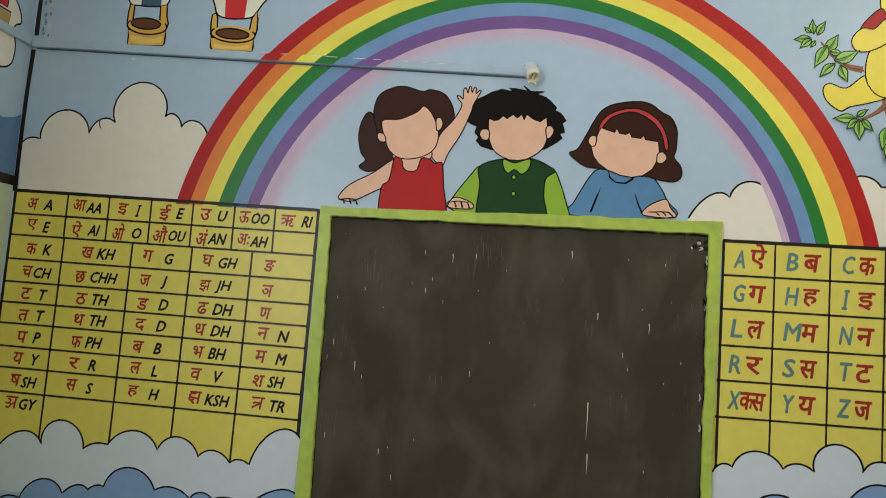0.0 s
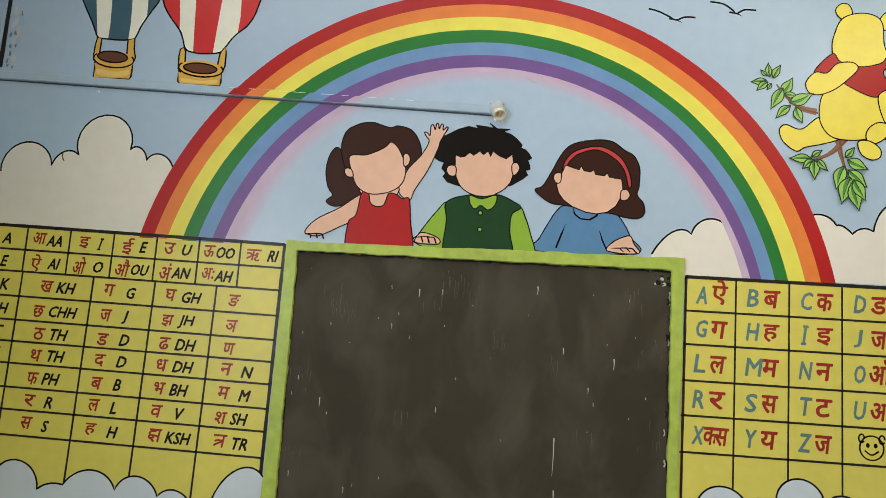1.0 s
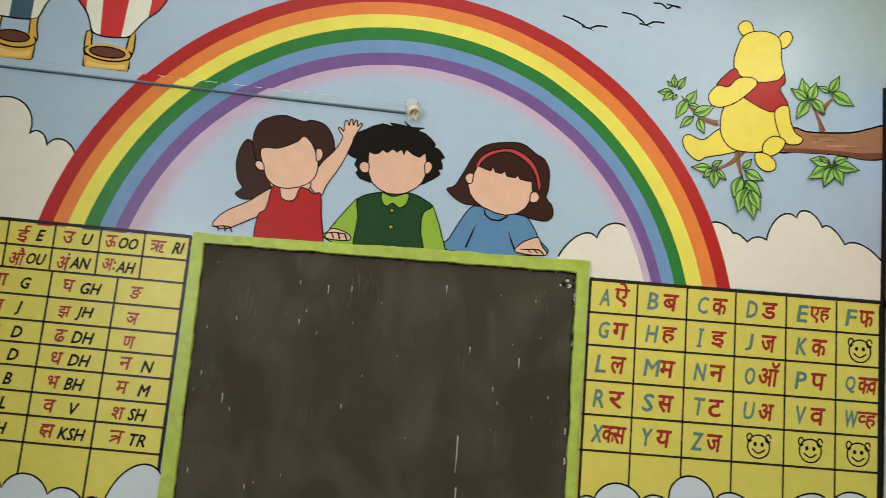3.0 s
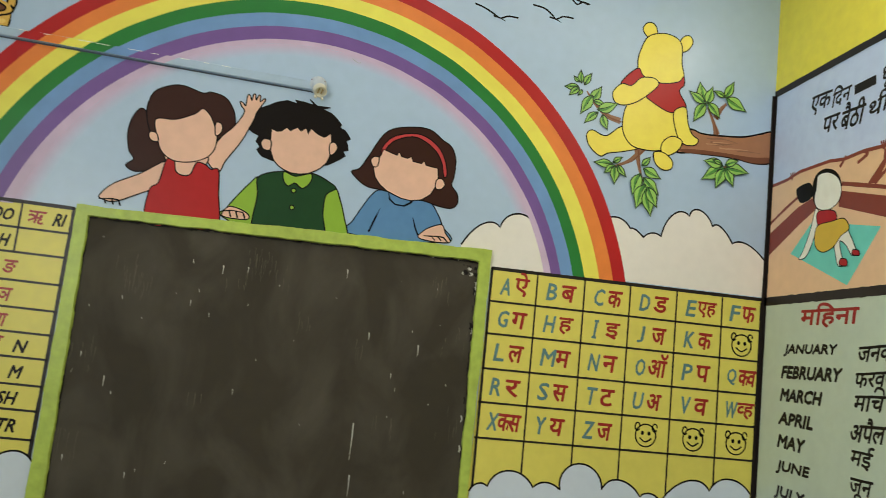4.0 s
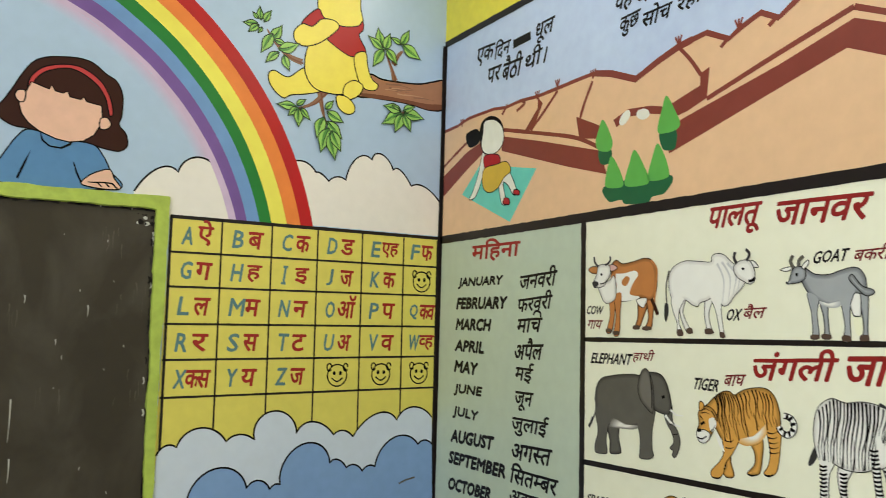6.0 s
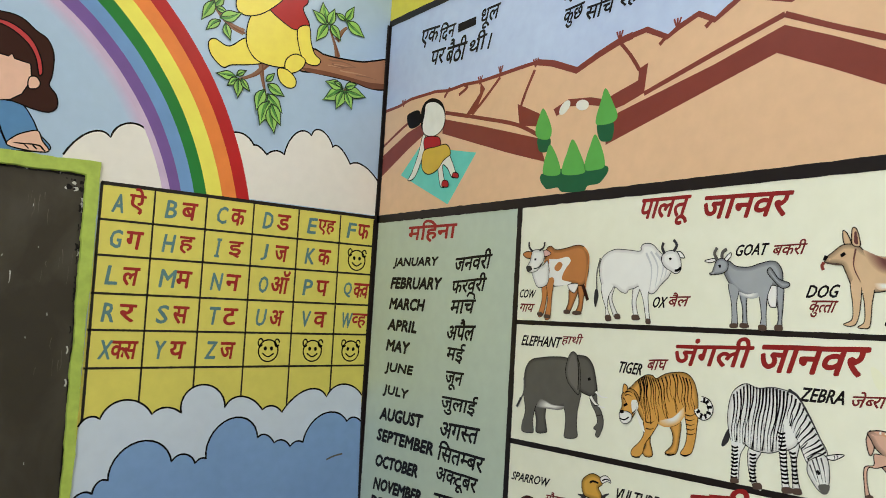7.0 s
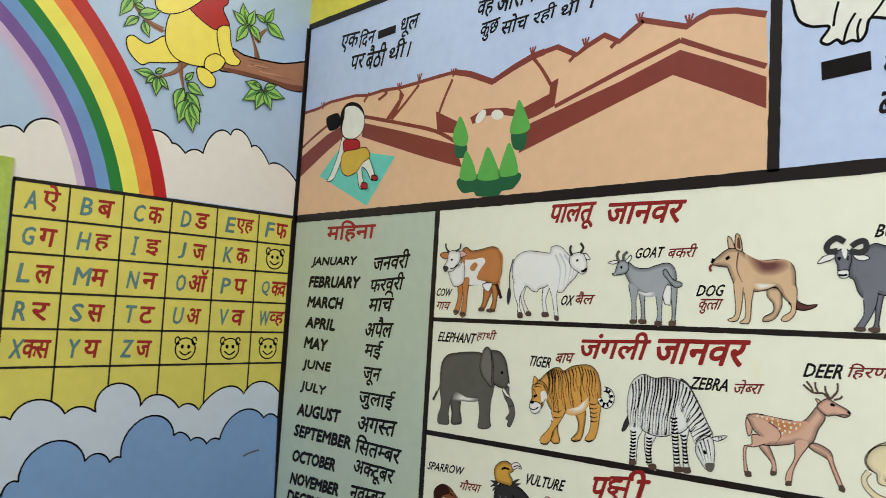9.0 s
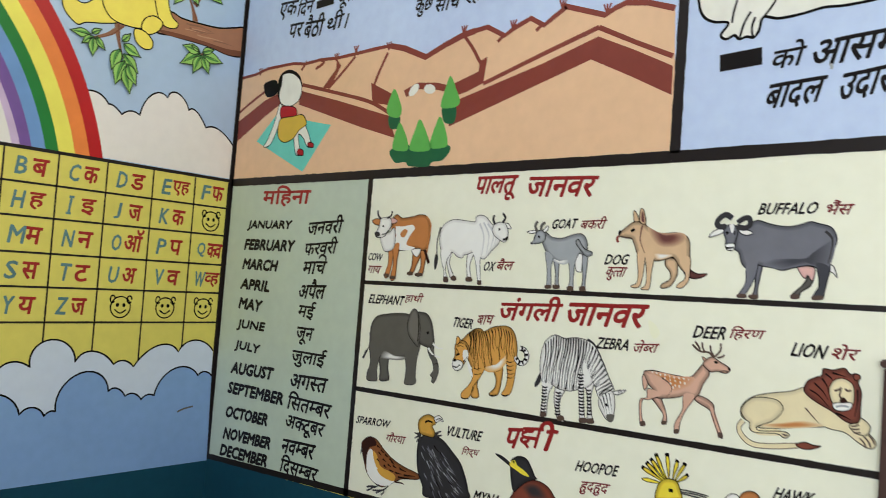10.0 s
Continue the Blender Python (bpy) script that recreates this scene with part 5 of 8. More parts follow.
story2 = thing("story_panel", "painted story panel with white cloud and black lettering on blue", "wall painting")
shape("sky", [(1.735, 1.805), (3.4, 1.825), (3.4, 2.52), (1.735, 2.505)], STORYSKY, WALL_B, 1, story2, rounded=False)
shape("cloud", [(1.758, 2.201), (1.762, 2.141), (1.774, 2.109), (1.798, 2.092), (1.831, 2.084), (1.816, 2.059), (1.829, 2.048), (1.846, 2.054), (1.857, 2.044), (1.873, 2.047), (1.887, 2.043), (1.898, 2.056), (1.906, 2.084), (1.939, 2.076), (1.983, 2.078), (2.026, 2.084), (2.068, 2.081), (2.135, 2.087), (2.165, 2.117), (2.063, 2.196), (1.834, 2.249)], PAPER, WALL_B, 2, story2, 0.006)
for c in ([(1.879, 2.101), (1.866, 2.078), (1.858, 2.047)], [(1.889, 2.087), (1.883, 2.068), (1.885, 2.045)], [(1.839, 2.083), (1.842, 2.107), (1.848, 2.132)], [(1.906, 2.084), (1.921, 2.103), (1.932, 2.121)]):
    stroke("fold_line", c, 0.005, INK, WALL_B, 3, story2)
for t, at in (("को", (1.931, 1.994, 1.994, 1.998, 0.054)), ("आसमान", (2.009, 1.987, 2.224, 2.002, 0.054)), ("बादल", (1.921, 1.906, 2.032, 1.914, 0.056)), ("उदास", (2.062, 1.912, 2.168, 1.924, 0.056))):
    word(t, at, BLACK, WALL_B, 4, story2, bold=0.016, slant=0.26)
bars((1.818, 1.995, 1.908, 2, 0.063), BLACK, WALL_B, 4, story2)

borders = thing("panel_border", "thick black painted border lines between wall panels", "painted line", kind="structure")
line_b("border_line", (0.0, 1.782), (1.72, 1.792), 0.028, borders, 5)
line_b("border_line", (1.72, 1.792), (3.4, 1.812), 0.028, borders, 5)
line_b("border_line", (0.0, 2.505), (3.4, 2.52), 0.025, borders, 5)
line_b("border_line", (1.727, 1.80), (1.727, 2.51), 0.025, borders, 5)
line_b("border_line", (0.009, 0.77), (0.008, 2.50), 0.014, borders, 5)

months = thing("months_chart", "pale green painted chart of month names in two scripts", "wall chart")
shape("chart_field", [(0.004, 0.78), (0.745, 0.815), (0.745, 1.79), (0.004, 1.785)], PALE, WALL_B, 1, months, rounded=False)
line_b("border_line", (0.747, 0.80), (0.746, 1.79), 0.020, months)
line_b("border_line", (0.0, 0.772), (0.75, 0.812), 0.020, months)
word("मिहना", (0.205, 1.727, 0.462, 1.726, 0.071), RED, WALL_B, 3, months, bold=0.03, slant=0.15)
for t, at in (("JANUARY", (0.13, 1.622, 0.375, 1.623, 0.035)), ("FEBRUARY", (0.123, 1.554, 0.4, 1.555, 0.036)), ("MARCH", (0.123, 1.484, 0.317, 1.484, 0.036)), ("APRIL", (0.121, 1.413, 0.287, 1.41, 0.035)), ("MAY", (0.121, 1.343, 0.249, 1.339, 0.036)), ("JUNE", (0.12, 1.264, 0.276, 1.265, 0.037)), ("JULY", (0.117, 1.189, 0.259, 1.185, 0.037)), ("AUGUST", (0.109, 1.109, 0.345, 1.116, 0.039)), ("SEPTEMBER", (0.099, 1.037, 0.414, 1.041, 0.038)), ("OCTOBER", (0.099, 0.95, 0.34, 0.959, 0.038)), ("NOVEMBER", (0.097, 0.873, 0.366, 0.885, 0.038)), ("DECEMBER", (0.086, 0.811, 0.357, 0.824, 0.038)),
              ("जनवरी", (0.467, 1.622, 0.635, 1.633, 0.059)), ("फरवरी", (0.459, 1.552, 0.617, 1.564, 0.055)), ("माच", (0.457, 1.483, 0.57, 1.489, 0.040)), ("अपैल", (0.449, 1.412, 0.579, 1.419, 0.063)), ("मई", (0.452, 1.345, 0.533, 1.344, 0.059)), ("जून", (0.449, 1.259, 0.533, 1.26, 0.055)), ("जुलाई", (0.438, 1.19, 0.603, 1.192, 0.068)), ("अगस^त", (0.441, 1.108, 0.621, 1.115, 0.046)), ("िसतम^बर", (0.438, 1.045, 0.651, 1.046, 0.060)), ("अक^टूबर", (0.434, 0.966, 0.624, 0.967, 0.057)), ("नवम^बर", (0.426, 0.89, 0.589, 0.899, 0.046)), ("िदसम^बर", (0.428, 0.835, 0.614, 0.838, 0.060))):
    word(t, at, BLACK, WALL_B, 3, months, bold=0.024 if ord(t[0]) > 900 else 0.054, slant=0.24)
stroke("lettering", [(0.533, 1.517), (0.545, 1.529), (0.565, 1.524), (0.567, 1.511)], 0.007, BLACK, WALL_B, 3, months)

MAROON, HEADING = paint("maroon_lettering_paint", (112, 34, 32)), paint("heading_red_paint", (140, 34, 32))
animals = thing("animal_chart", "cream painted chart of animals and birds with ruled bands", "wall chart")
shape("chart_field", [(0.745, 0.815), (2.175, 0.885), (2.175, 1.80), (0.745, 1.79)], CREAM, WALL_B, 1, animals, rounded=False)
line_b("border_line", (0.75, 1.452), (2.165, 1.480), 0.012, animals)
line_b("border_line", (0.75, 1.127), (2.165, 1.17), 0.014, animals)
line_b("border_line", (0.75, 0.812), (2.18, 0.885), 0.020, animals)
for t, at in (("पालतू", (1.159, 1.732, 1.299, 1.732, 0.064)), ("जानवर", (1.331, 1.733, 1.529, 1.729, 0.049)), ("जंगली", (1.273, 1.413, 1.458, 1.424, 0.063)), ("जानवर", (1.474, 1.414, 1.68, 1.424, 0.053)), ("प", (1.32, 1.083, 1.363, 1.089, 0.050)), ("ी", (1.413, 1.106, 1.469, 1.113, 0.073))):
    word(t, at, HEADING, WALL_B, 3, animals, bold=0.024, slant=0.32)
joined("ksha", (1.365, 1.091, 1.426, 1.1, 0.049), HEADING, WALL_B, 3.2, animals, 0.0078, 0.25)
for t, at in (("COW", (0.763, 1.532, 0.822, 1.531, 0.022)), ("OX", (1.209, 1.521, 1.245, 1.521, 0.025)), ("GOAT", (1.416, 1.636, 1.485, 1.638, 0.024)), ("DOG", (1.572, 1.552, 1.629, 1.554, 0.024)), ("BUFFALO", (1.921, 1.671, 2.034, 1.673, 0.024)), ("ELEPHANT", (0.783, 1.404, 0.925, 1.407, 0.027)), ("TIGER", (1.118, 1.363, 1.187, 1.363, 0.026)), ("ZEBRA", (1.563, 1.353, 1.647, 1.356, 0.026)), ("DEER", (1.798, 1.402, 1.867, 1.405, 0.026)), ("LION", (2.002, 1.387, 2.062, 1.387, 0.027)), ("SPARROW", (0.771, 1.036, 0.908, 1.045, 0.022)), ("VULTURE", (1.124, 1.066, 1.242, 1.071, 0.027)), ("HOOPOE", (1.531, 1.056, 1.637, 1.065, 0.025)), ("MYNA", (1.234, 0.917, 1.315, 0.921, 0.026)), ("HAWK", (1.983, 1.096, 2.054, 1.1, 0.024))):
    word(t, at, BLACK, WALL_B, 3, animals, bold=0.022, slant=0.34)
for t, at in (("गाय", (0.765, 1.493, 0.819, 1.493, 0.022)), ("बैल", (1.253, 1.528, 1.306, 1.53, 0.032)), ("बकरी", (1.499, 1.639, 1.566, 1.641, 0.030)), ("कुत^ता", (1.573, 1.519, 1.623, 1.52, 0.032)), ("भैंस", (2.05, 1.673, 2.098, 1.674, 0.029)), ("हाथी", (0.931, 1.416, 0.999, 1.419, 0.032)), ("बाघ", (1.2, 1.375, 1.252, 1.38, 0.024)), ("जेब^रा", (1.657, 1.355, 1.717, 1.361, 0.030)), ("िहरण", (1.875, 1.407, 1.945, 1.411, 0.030)), ("शेर", (2.075, 1.391, 2.121, 1.392, 0.030)), ("गौरया", (0.899, 1.008, 0.975, 1.014, 0.029)), ("िगद्ध", (1.182, 1.021, 1.237, 1.027, 0.029)), ("हुदहुद", (1.542, 1.007, 1.615, 1.016, 0.031))):
    word(t, at, MAROON, WALL_B, 3, animals, bold=0.016, slant=0.38)


class Tones(dict):
    """Darker mixes of a paint for the rim of a figure, from the edge inwards."""
    def __missing__(self, m):
        rgb = MIXES[m.name]
        low = 0.88 if sum(rgb) > 520 else 0.70
        self[m] = [paint(m.name + "_deep_%d" % k, tuple(c * (low + (1 - low) * k / 4) for c in rgb)) for k in range(4)]
        return self[m]


TONES = Tones()
SOFT = ("saddle", "belly_shade", "belly", "shade", "light")   # patches that fade into the coat


def blend(a, b, t):
    return paint("%s_to_%s_%d" % (a.name, b.name, round(100 * t)), tuple(p + (q - p) * t for p, q in zip(MIXES[a.name], MIXES[b.name])))


def inset(line, d):
    """The outline drawn in by d."""
    n = len(line)
    area = sum(line[i].x * line[(i + 1) % n].y - line[(i + 1) % n].x * line[i].y for i in range(n))
    out = []
    for i in range(n):
        t = (line[(i + 2) % n] - line[i - 2]).normalized()
        out.append(line[i] + Vector((-t.y, t.x)) * (d if area > 0 else -d))
    return out


LAYER = {}                                 # coats of paint laid so far on each animal


def creature(name, label):
    """A painted animal, to which patches and brush strokes are added one over the other."""
    c = thing(name, label, "wall painting", group="painted animals")
    LAYER[c.name] = [3.0, None, []]
    return c


def within(p, line):
    """Whether a point lies inside a closed line."""
    odd = False
    for a, b in zip(line, line[1:] + line[:1]):
        if (a.y > p.y) != (b.y > p.y) and p.x < a.x + (b.x - a.x) * (p.y - a.y) / (b.y - a.y):
            odd = not odd
    return odd


def patch(c, name, pts, m, lined=True, ink=0.0017):
    """One painted patch; outlined ones have a darker rim, as the brush left it."""
    high, under, trunk = LAYER[c.name]
    line = smooth(pts)
    bm = bmesh.new()
    limb = trunk and name in ("leg", "foreleg", "neck", "trunk")
    if name in SOFT and not lined and under:
        middle = sum(line, Vector((0, 0))) / len(line)
        mats = [blend(under, m, 0.08 * (t + 1)) for t in range(12)]
        for slot in range(12):
            fill(bm, [middle + (q - middle) * (1.10 - 0.065 * slot) for q in line], WALL_B, high + 0.055 * slot, slot)
    else:
        mats = [m]
        fill(bm, line, WALL_B, high)
    if lined and limb:
        # the limb runs into the body: its line is left open where it lies on the coat
        mats = [m, INK]
        n = len(line)
        free = [not within(q, trunk) for q in line]
        for k in range(n):
            if free[k] and not free[k - 1]:
                run = [line[(k + j) % n] for j in range(n) if all(free[(k + i) % n] for i in range(j + 1))]
                if len(run) > 1:
                    ribbon(bm, [line[k - 1]] + run, ink, WALL_B, high + 0.6, 1)
        if all(free):
            ribbon(bm, line, ink, WALL_B, high + 0.6, 1, closed=True)
    elif lined:
        mats = TONES[m] + [m, INK]
        span = min(max(q[i] for q in line) - min(q[i] for q in line) for i in (0, 1))
        for slot in range(1, 5):
            fill(bm, inset(line, min(span * 0.04 * slot, 0.0022 * slot)), WALL_B, high + 0.11 * slot, slot)
        ribbon(bm, line, ink, WALL_B, high + 0.6, 5, closed=True)
    LAYER[c.name] = [high + 0.7] + ([m, line] if name == "body" else [under, trunk])
    return link(name, bm, mats, c)


def brush(c, name, pts, width, m, taper=False):
    """One brush stroke on an animal."""
    high = LAYER[c.name][0]
    LAYER[c.name][0] = high + 0.04
    return stroke(name, pts, width, m, WALL_B, high, c, taper=taper)


def along(line, t):
    k = min(int(t * (len(line) - 1)), len(line) - 2)
    return Vector(line[k]).lerp(Vector(line[k + 1]), t * (len(line) - 1) - k)


def coat_stripes(c, top, low, n, width, wave, least):
    """Wavering stripes from the back line down; some stop short and some fork."""
    for k in range(n):
        t = (k + 0.5) / n
        a, b = along(top, t), along(low, t)
        b = a.lerp(b, random.uniform(least, 0.99))
        d = random.uniform(-1, 1) * wave
        pts = [a, a.lerp(b, 0.25) + Vector((wave * 0.6 + d * 0.4, 0)), a.lerp(b, 0.5) + Vector((d, 0)), a.lerp(b, 0.75) + Vector((-wave * 0.6, 0)), b]
        brush(c, "stripe", pts, width * random.uniform(0.75, 1.2), INK, True)
        if k % 3 == 1:
            e = along(low, min(t + 0.45 / n, 1.0))
            brush(c, "stripe", [e, e.lerp(a, 0.22) + Vector((wave * 0.4, 0)), e.lerp(a, 0.45)], width * 0.8, INK, True)


OXGREY = paint("ox_shade_grey_paint", (196, 196, 194))
GINGER, BONE = paint("ginger_paint", (188, 122, 68)), paint("bone_white_paint", (232, 230, 222), vary=0.04)
GREY, MIDGREY, DARKGREY = paint("goat_grey_paint", (158, 162, 164)), paint("buffalo_grey_paint", (110, 111, 118), vary=0.12), paint("elephant_grey_paint", (92, 89, 82), vary=0.16)
FAWN, SADDLE, COAL = paint("fawn_paint", (206, 174, 136)), paint("saddle_brown_paint", (100, 58, 54)), paint("coal_paint", (50, 48, 50))
TIGER, DEERC, LIONC, MANE = paint("tiger_orange_paint", (212, 156, 76)), paint("deer_pink_paint", (208, 166, 142)), paint("lion_buff_paint", (226, 212, 170)), paint("mane_brown_paint", (122, 62, 46))
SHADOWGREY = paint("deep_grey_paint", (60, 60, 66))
EARGREY = paint("ear_grey_paint", (112, 108, 100))
HOOF, ROSE = paint("hoof_brown_paint", (84, 66, 56)), paint("rose_paint", (214, 170, 160))

cow = creature("painted_cow", "painted ginger and white cow")
patch(cow, "leg", [(0.948, 1.552), (0.977, 1.546), (0.965, 1.513), (0.952, 1.489), (0.935, 1.485), (0.945, 1.512)], GINGER)
patch(cow, "leg", [(0.973, 1.566), (0.998, 1.553), (0.996, 1.517), (0.99, 1.488), (0.968, 1.483), (0.981, 1.513)], GINGER)
patch(cow, "body", [(0.857, 1.653), (0.874, 1.661), (0.894, 1.651), (0.932, 1.655), (0.965, 1.661), (0.99, 1.656), (1.005, 1.635), (1.009, 1.596), (1.001, 1.566), (0.983, 1.556), (0.954, 1.562), (0.92, 1.556), (0.881, 1.555), (0.86, 1.576), (0.853, 1.619)], GINGER)
patch(cow, "patch", [(0.86, 1.624), (0.901, 1.626), (0.935, 1.631), (0.947, 1.62), (0.933, 1.603), (0.922, 1.586), (0.921, 1.571), (0.953, 1.564), (0.925, 1.556), (0.881, 1.557), (0.87, 1.577), (0.872, 1.602)], BONE, False)
patch(cow, "spot", [(0.892, 1.607), (0.907, 1.618), (0.919, 1.611), (0.907, 1.594), (0.893, 1.597)], GINGER, False)
patch(cow, "spot", [(0.853, 1.624), (0.869, 1.626), (0.868, 1.61), (0.855, 1.607)], GINGER, False)
patch(cow, "spot", [(0.856, 1.597), (0.872, 1.6), (0.871, 1.585), (0.857, 1.587)], GINGER, False)
patch(cow, "udder", [(0.943, 1.558), (0.976, 1.561), (0.971, 1.543), (0.963, 1.537), (0.949, 1.545)], BONE)
patch(cow, "leg", [(0.848, 1.559), (0.867, 1.56), (0.867, 1.517), (0.857, 1.476), (0.839, 1.474), (0.851, 1.517)], GINGER)
patch(cow, "leg", [(0.866, 1.566), (0.891, 1.574), (0.887, 1.526), (0.884, 1.471), (0.865, 1.468), (0.872, 1.517)], GINGER)
patch(cow, "chest", [(0.807, 1.603), (0.845, 1.608), (0.865, 1.621), (0.873, 1.585), (0.867, 1.558), (0.837, 1.549), (0.819, 1.567)], BONE)
patch(cow, "ear", [(0.769, 1.641), (0.787, 1.649), (0.81, 1.644), (0.807, 1.63), (0.785, 1.63)], GINGER)
patch(cow, "ear", [(0.837, 1.641), (0.857, 1.651), (0.877, 1.641), (0.857, 1.633)], ROSE)
patch(cow, "head", [(0.807, 1.648), (0.828, 1.653), (0.848, 1.648), (0.852, 1.627), (0.84, 1.607), (0.823, 1.593), (0.794, 1.592), (0.788, 1.604), (0.8, 1.623)], BONE)
patch(cow, "muzzle", [(0.785, 1.606), (0.802, 1.608), (0.808, 1.598), (0.792, 1.592)], COAL, False)
brush(cow, "horn", [(0.807, 1.648), (0.794, 1.66), (0.792, 1.674)], 0.006, COAL)
brush(cow, "horn", [(0.833, 1.65), (0.849, 1.658), (0.852, 1.672)], 0.006, COAL)
brush(cow, "tail", [(0.992, 1.655), (1.01, 1.629), (1.004, 1.567), (1.001, 1.547)], 0.005, GINGER)
brush(cow, "tail_tuft", [(0.994, 1.558), (1.004, 1.539), (1.013, 1.52)], 0.01, HAIR)
brush(cow, "eye", [(0.816, 1.625), (0.819, 1.626), (0.823, 1.625)], 0.006, INK)
brush(cow, "mouth", [(0.815, 1.601), (0.831, 1.603), (0.844, 1.614)], 0.003, INK)
patch(cow, "hoof", [(0.838, 1.482), (0.854, 1.483), (0.858, 1.474), (0.839, 1.474)], HOOF, False)
patch(cow, "hoof", [(0.864, 1.477), (0.883, 1.477), (0.886, 1.469), (0.865, 1.468)], HOOF, False)
patch(cow, "hoof", [(0.934, 1.492), (0.952, 1.493), (0.955, 1.484), (0.935, 1.483)], HOOF, False)
patch(cow, "hoof", [(0.966, 1.49), (0.99, 1.491), (0.993, 1.483), (0.966, 1.482)], HOOF, False)

ox = creature("painted_ox", "painted white humped ox with grey outline")
patch(ox, "leg", [(1.079, 1.553), (1.095, 1.556), (1.088, 1.526), (1.103, 1.495), (1.115, 1.481), (1.101, 1.479), (1.091, 1.491), (1.078, 1.525)], BONE)
patch(ox, "leg", [(1.152, 1.555), (1.171, 1.555), (1.161, 1.521), (1.168, 1.49), (1.173, 1.48), (1.153, 1.479), (1.154, 1.49), (1.149, 1.52)], BONE)
patch(ox, "body", [(1.045, 1.597), (1.049, 1.621), (1.064, 1.637), (1.094, 1.647), (1.135, 1.644), (1.167, 1.641), (1.17, 1.653), (1.183, 1.659), (1.203, 1.655), (1.223, 1.638), (1.243, 1.623), (1.257, 1.6), (1.251, 1.582), (1.23, 1.562), (1.213, 1.543), (1.198, 1.541), (1.189, 1.556), (1.169, 1.558), (1.154, 1.552), (1.138, 1.548), (1.131, 1.54), (1.115, 1.543), (1.093, 1.555), (1.063, 1.549), (1.05, 1.568)], BONE)
patch(ox, "leg", [(1.055, 1.56), (1.091, 1.558), (1.077, 1.53), (1.076, 1.502), (1.087, 1.475), (1.072, 1.473), (1.07, 1.501), (1.058, 1.53)], BONE)
patch(ox, "leg", [(1.162, 1.574), (1.194, 1.562), (1.195, 1.53), (1.2, 1.492), (1.204, 1.472), (1.193, 1.472), (1.189, 1.491), (1.18, 1.529)], BONE)
brush(ox, "neck_fold", [(1.185, 1.636), (1.202, 1.599), (1.199, 1.55)], 0.006, OXGREY, True)
brush(ox, "neck_fold", [(1.198, 1.639), (1.219, 1.603), (1.214, 1.554)], 0.006, OXGREY, True)
brush(ox, "neck_fold", [(1.212, 1.636), (1.234, 1.606), (1.226, 1.565)], 0.006, OXGREY, True)
brush(ox, "neck_fold", [(1.224, 1.627), (1.243, 1.603), (1.238, 1.576)], 0.006, OXGREY, True)
patch(ox, "ear", [(1.266, 1.635), (1.279, 1.637), (1.291, 1.623), (1.275, 1.625)], BONE)
patch(ox, "head", [(1.233, 1.633), (1.251, 1.64), (1.27, 1.637), (1.281, 1.616), (1.281, 1.595), (1.269, 1.587), (1.253, 1.594), (1.238, 1.603), (1.229, 1.618)], BONE)
brush(ox, "horn", [(1.237, 1.633), (1.23, 1.647), (1.233, 1.659)], 0.007, COAL)
brush(ox, "horn", [(1.261, 1.638), (1.269, 1.652), (1.26, 1.664)], 0.007, COAL)
brush(ox, "tail", [(1.047, 1.626), (1.038, 1.588), (1.04, 1.547)], 0.004, DARKGREY)
patch(ox, "tail_tuft", [(1.034, 1.545), (1.042, 1.548), (1.046, 1.529), (1.038, 1.503), (1.032, 1.519)], COAL, False)
brush(ox, "eye", [(1.25, 1.62), (1.253, 1.621), (1.256, 1.62)], 0.006, INK)
brush(ox, "mouth", [(1.266, 1.594), (1.275, 1.595), (1.282, 1.601)], 0.006, INK)
patch(ox, "hoof", [(1.071, 1.484), (1.086, 1.485), (1.089, 1.472), (1.073, 1.471)], HOOF, False)
patch(ox, "hoof", [(1.1, 1.488), (1.114, 1.489), (1.117, 1.478), (1.101, 1.477)], HOOF, False)
patch(ox, "hoof", [(1.152, 1.488), (1.17, 1.489), (1.173, 1.478), (1.153, 1.477)], HOOF, False)
patch(ox, "hoof", [(1.192, 1.481), (1.203, 1.481), (1.206, 1.471), (1.193, 1.47)], HOOF, False)

goat = creature("painted_goat", "painted grey goat with short horns")
patch(goat, "leg", [(1.427, 1.546), (1.442, 1.547), (1.443, 1.519), (1.445, 1.49), (1.448, 1.476), (1.432, 1.475), (1.435, 1.49), (1.433, 1.518)], GREY)
patch(goat, "leg", [(1.502, 1.56), (1.521, 1.564), (1.522, 1.529), (1.52, 1.495), (1.52, 1.475), (1.507, 1.475), (1.512, 1.494), (1.509, 1.529)], GREY)
patch(goat, "udder", [(1.486, 1.56), (1.506, 1.569), (1.508, 1.524), (1.502, 1.519), (1.492, 1.524)], BONE)
patch(goat, "body", [(1.387, 1.614), (1.4, 1.614), (1.418, 1.603), (1.446, 1.601), (1.47, 1.608), (1.493, 1.613), (1.508, 1.609), (1.518, 1.594), (1.52, 1.577), (1.518, 1.561), (1.497, 1.563), (1.483, 1.548), (1.459, 1.539), (1.44, 1.54), (1.422, 1.549), (1.408, 1.56), (1.397, 1.574), (1.387, 1.595)], GREY)
patch(goat, "belly", [(1.422, 1.55), (1.442, 1.544), (1.467, 1.548), (1.466, 1.539), (1.45, 1.536), (1.429, 1.542)], BONE, False)
patch(goat, "leg", [(1.401, 1.565), (1.424, 1.553), (1.421, 1.525), (1.424, 1.489), (1.423, 1.475), (1.408, 1.474), (1.411, 1.488), (1.409, 1.524)], GREY)
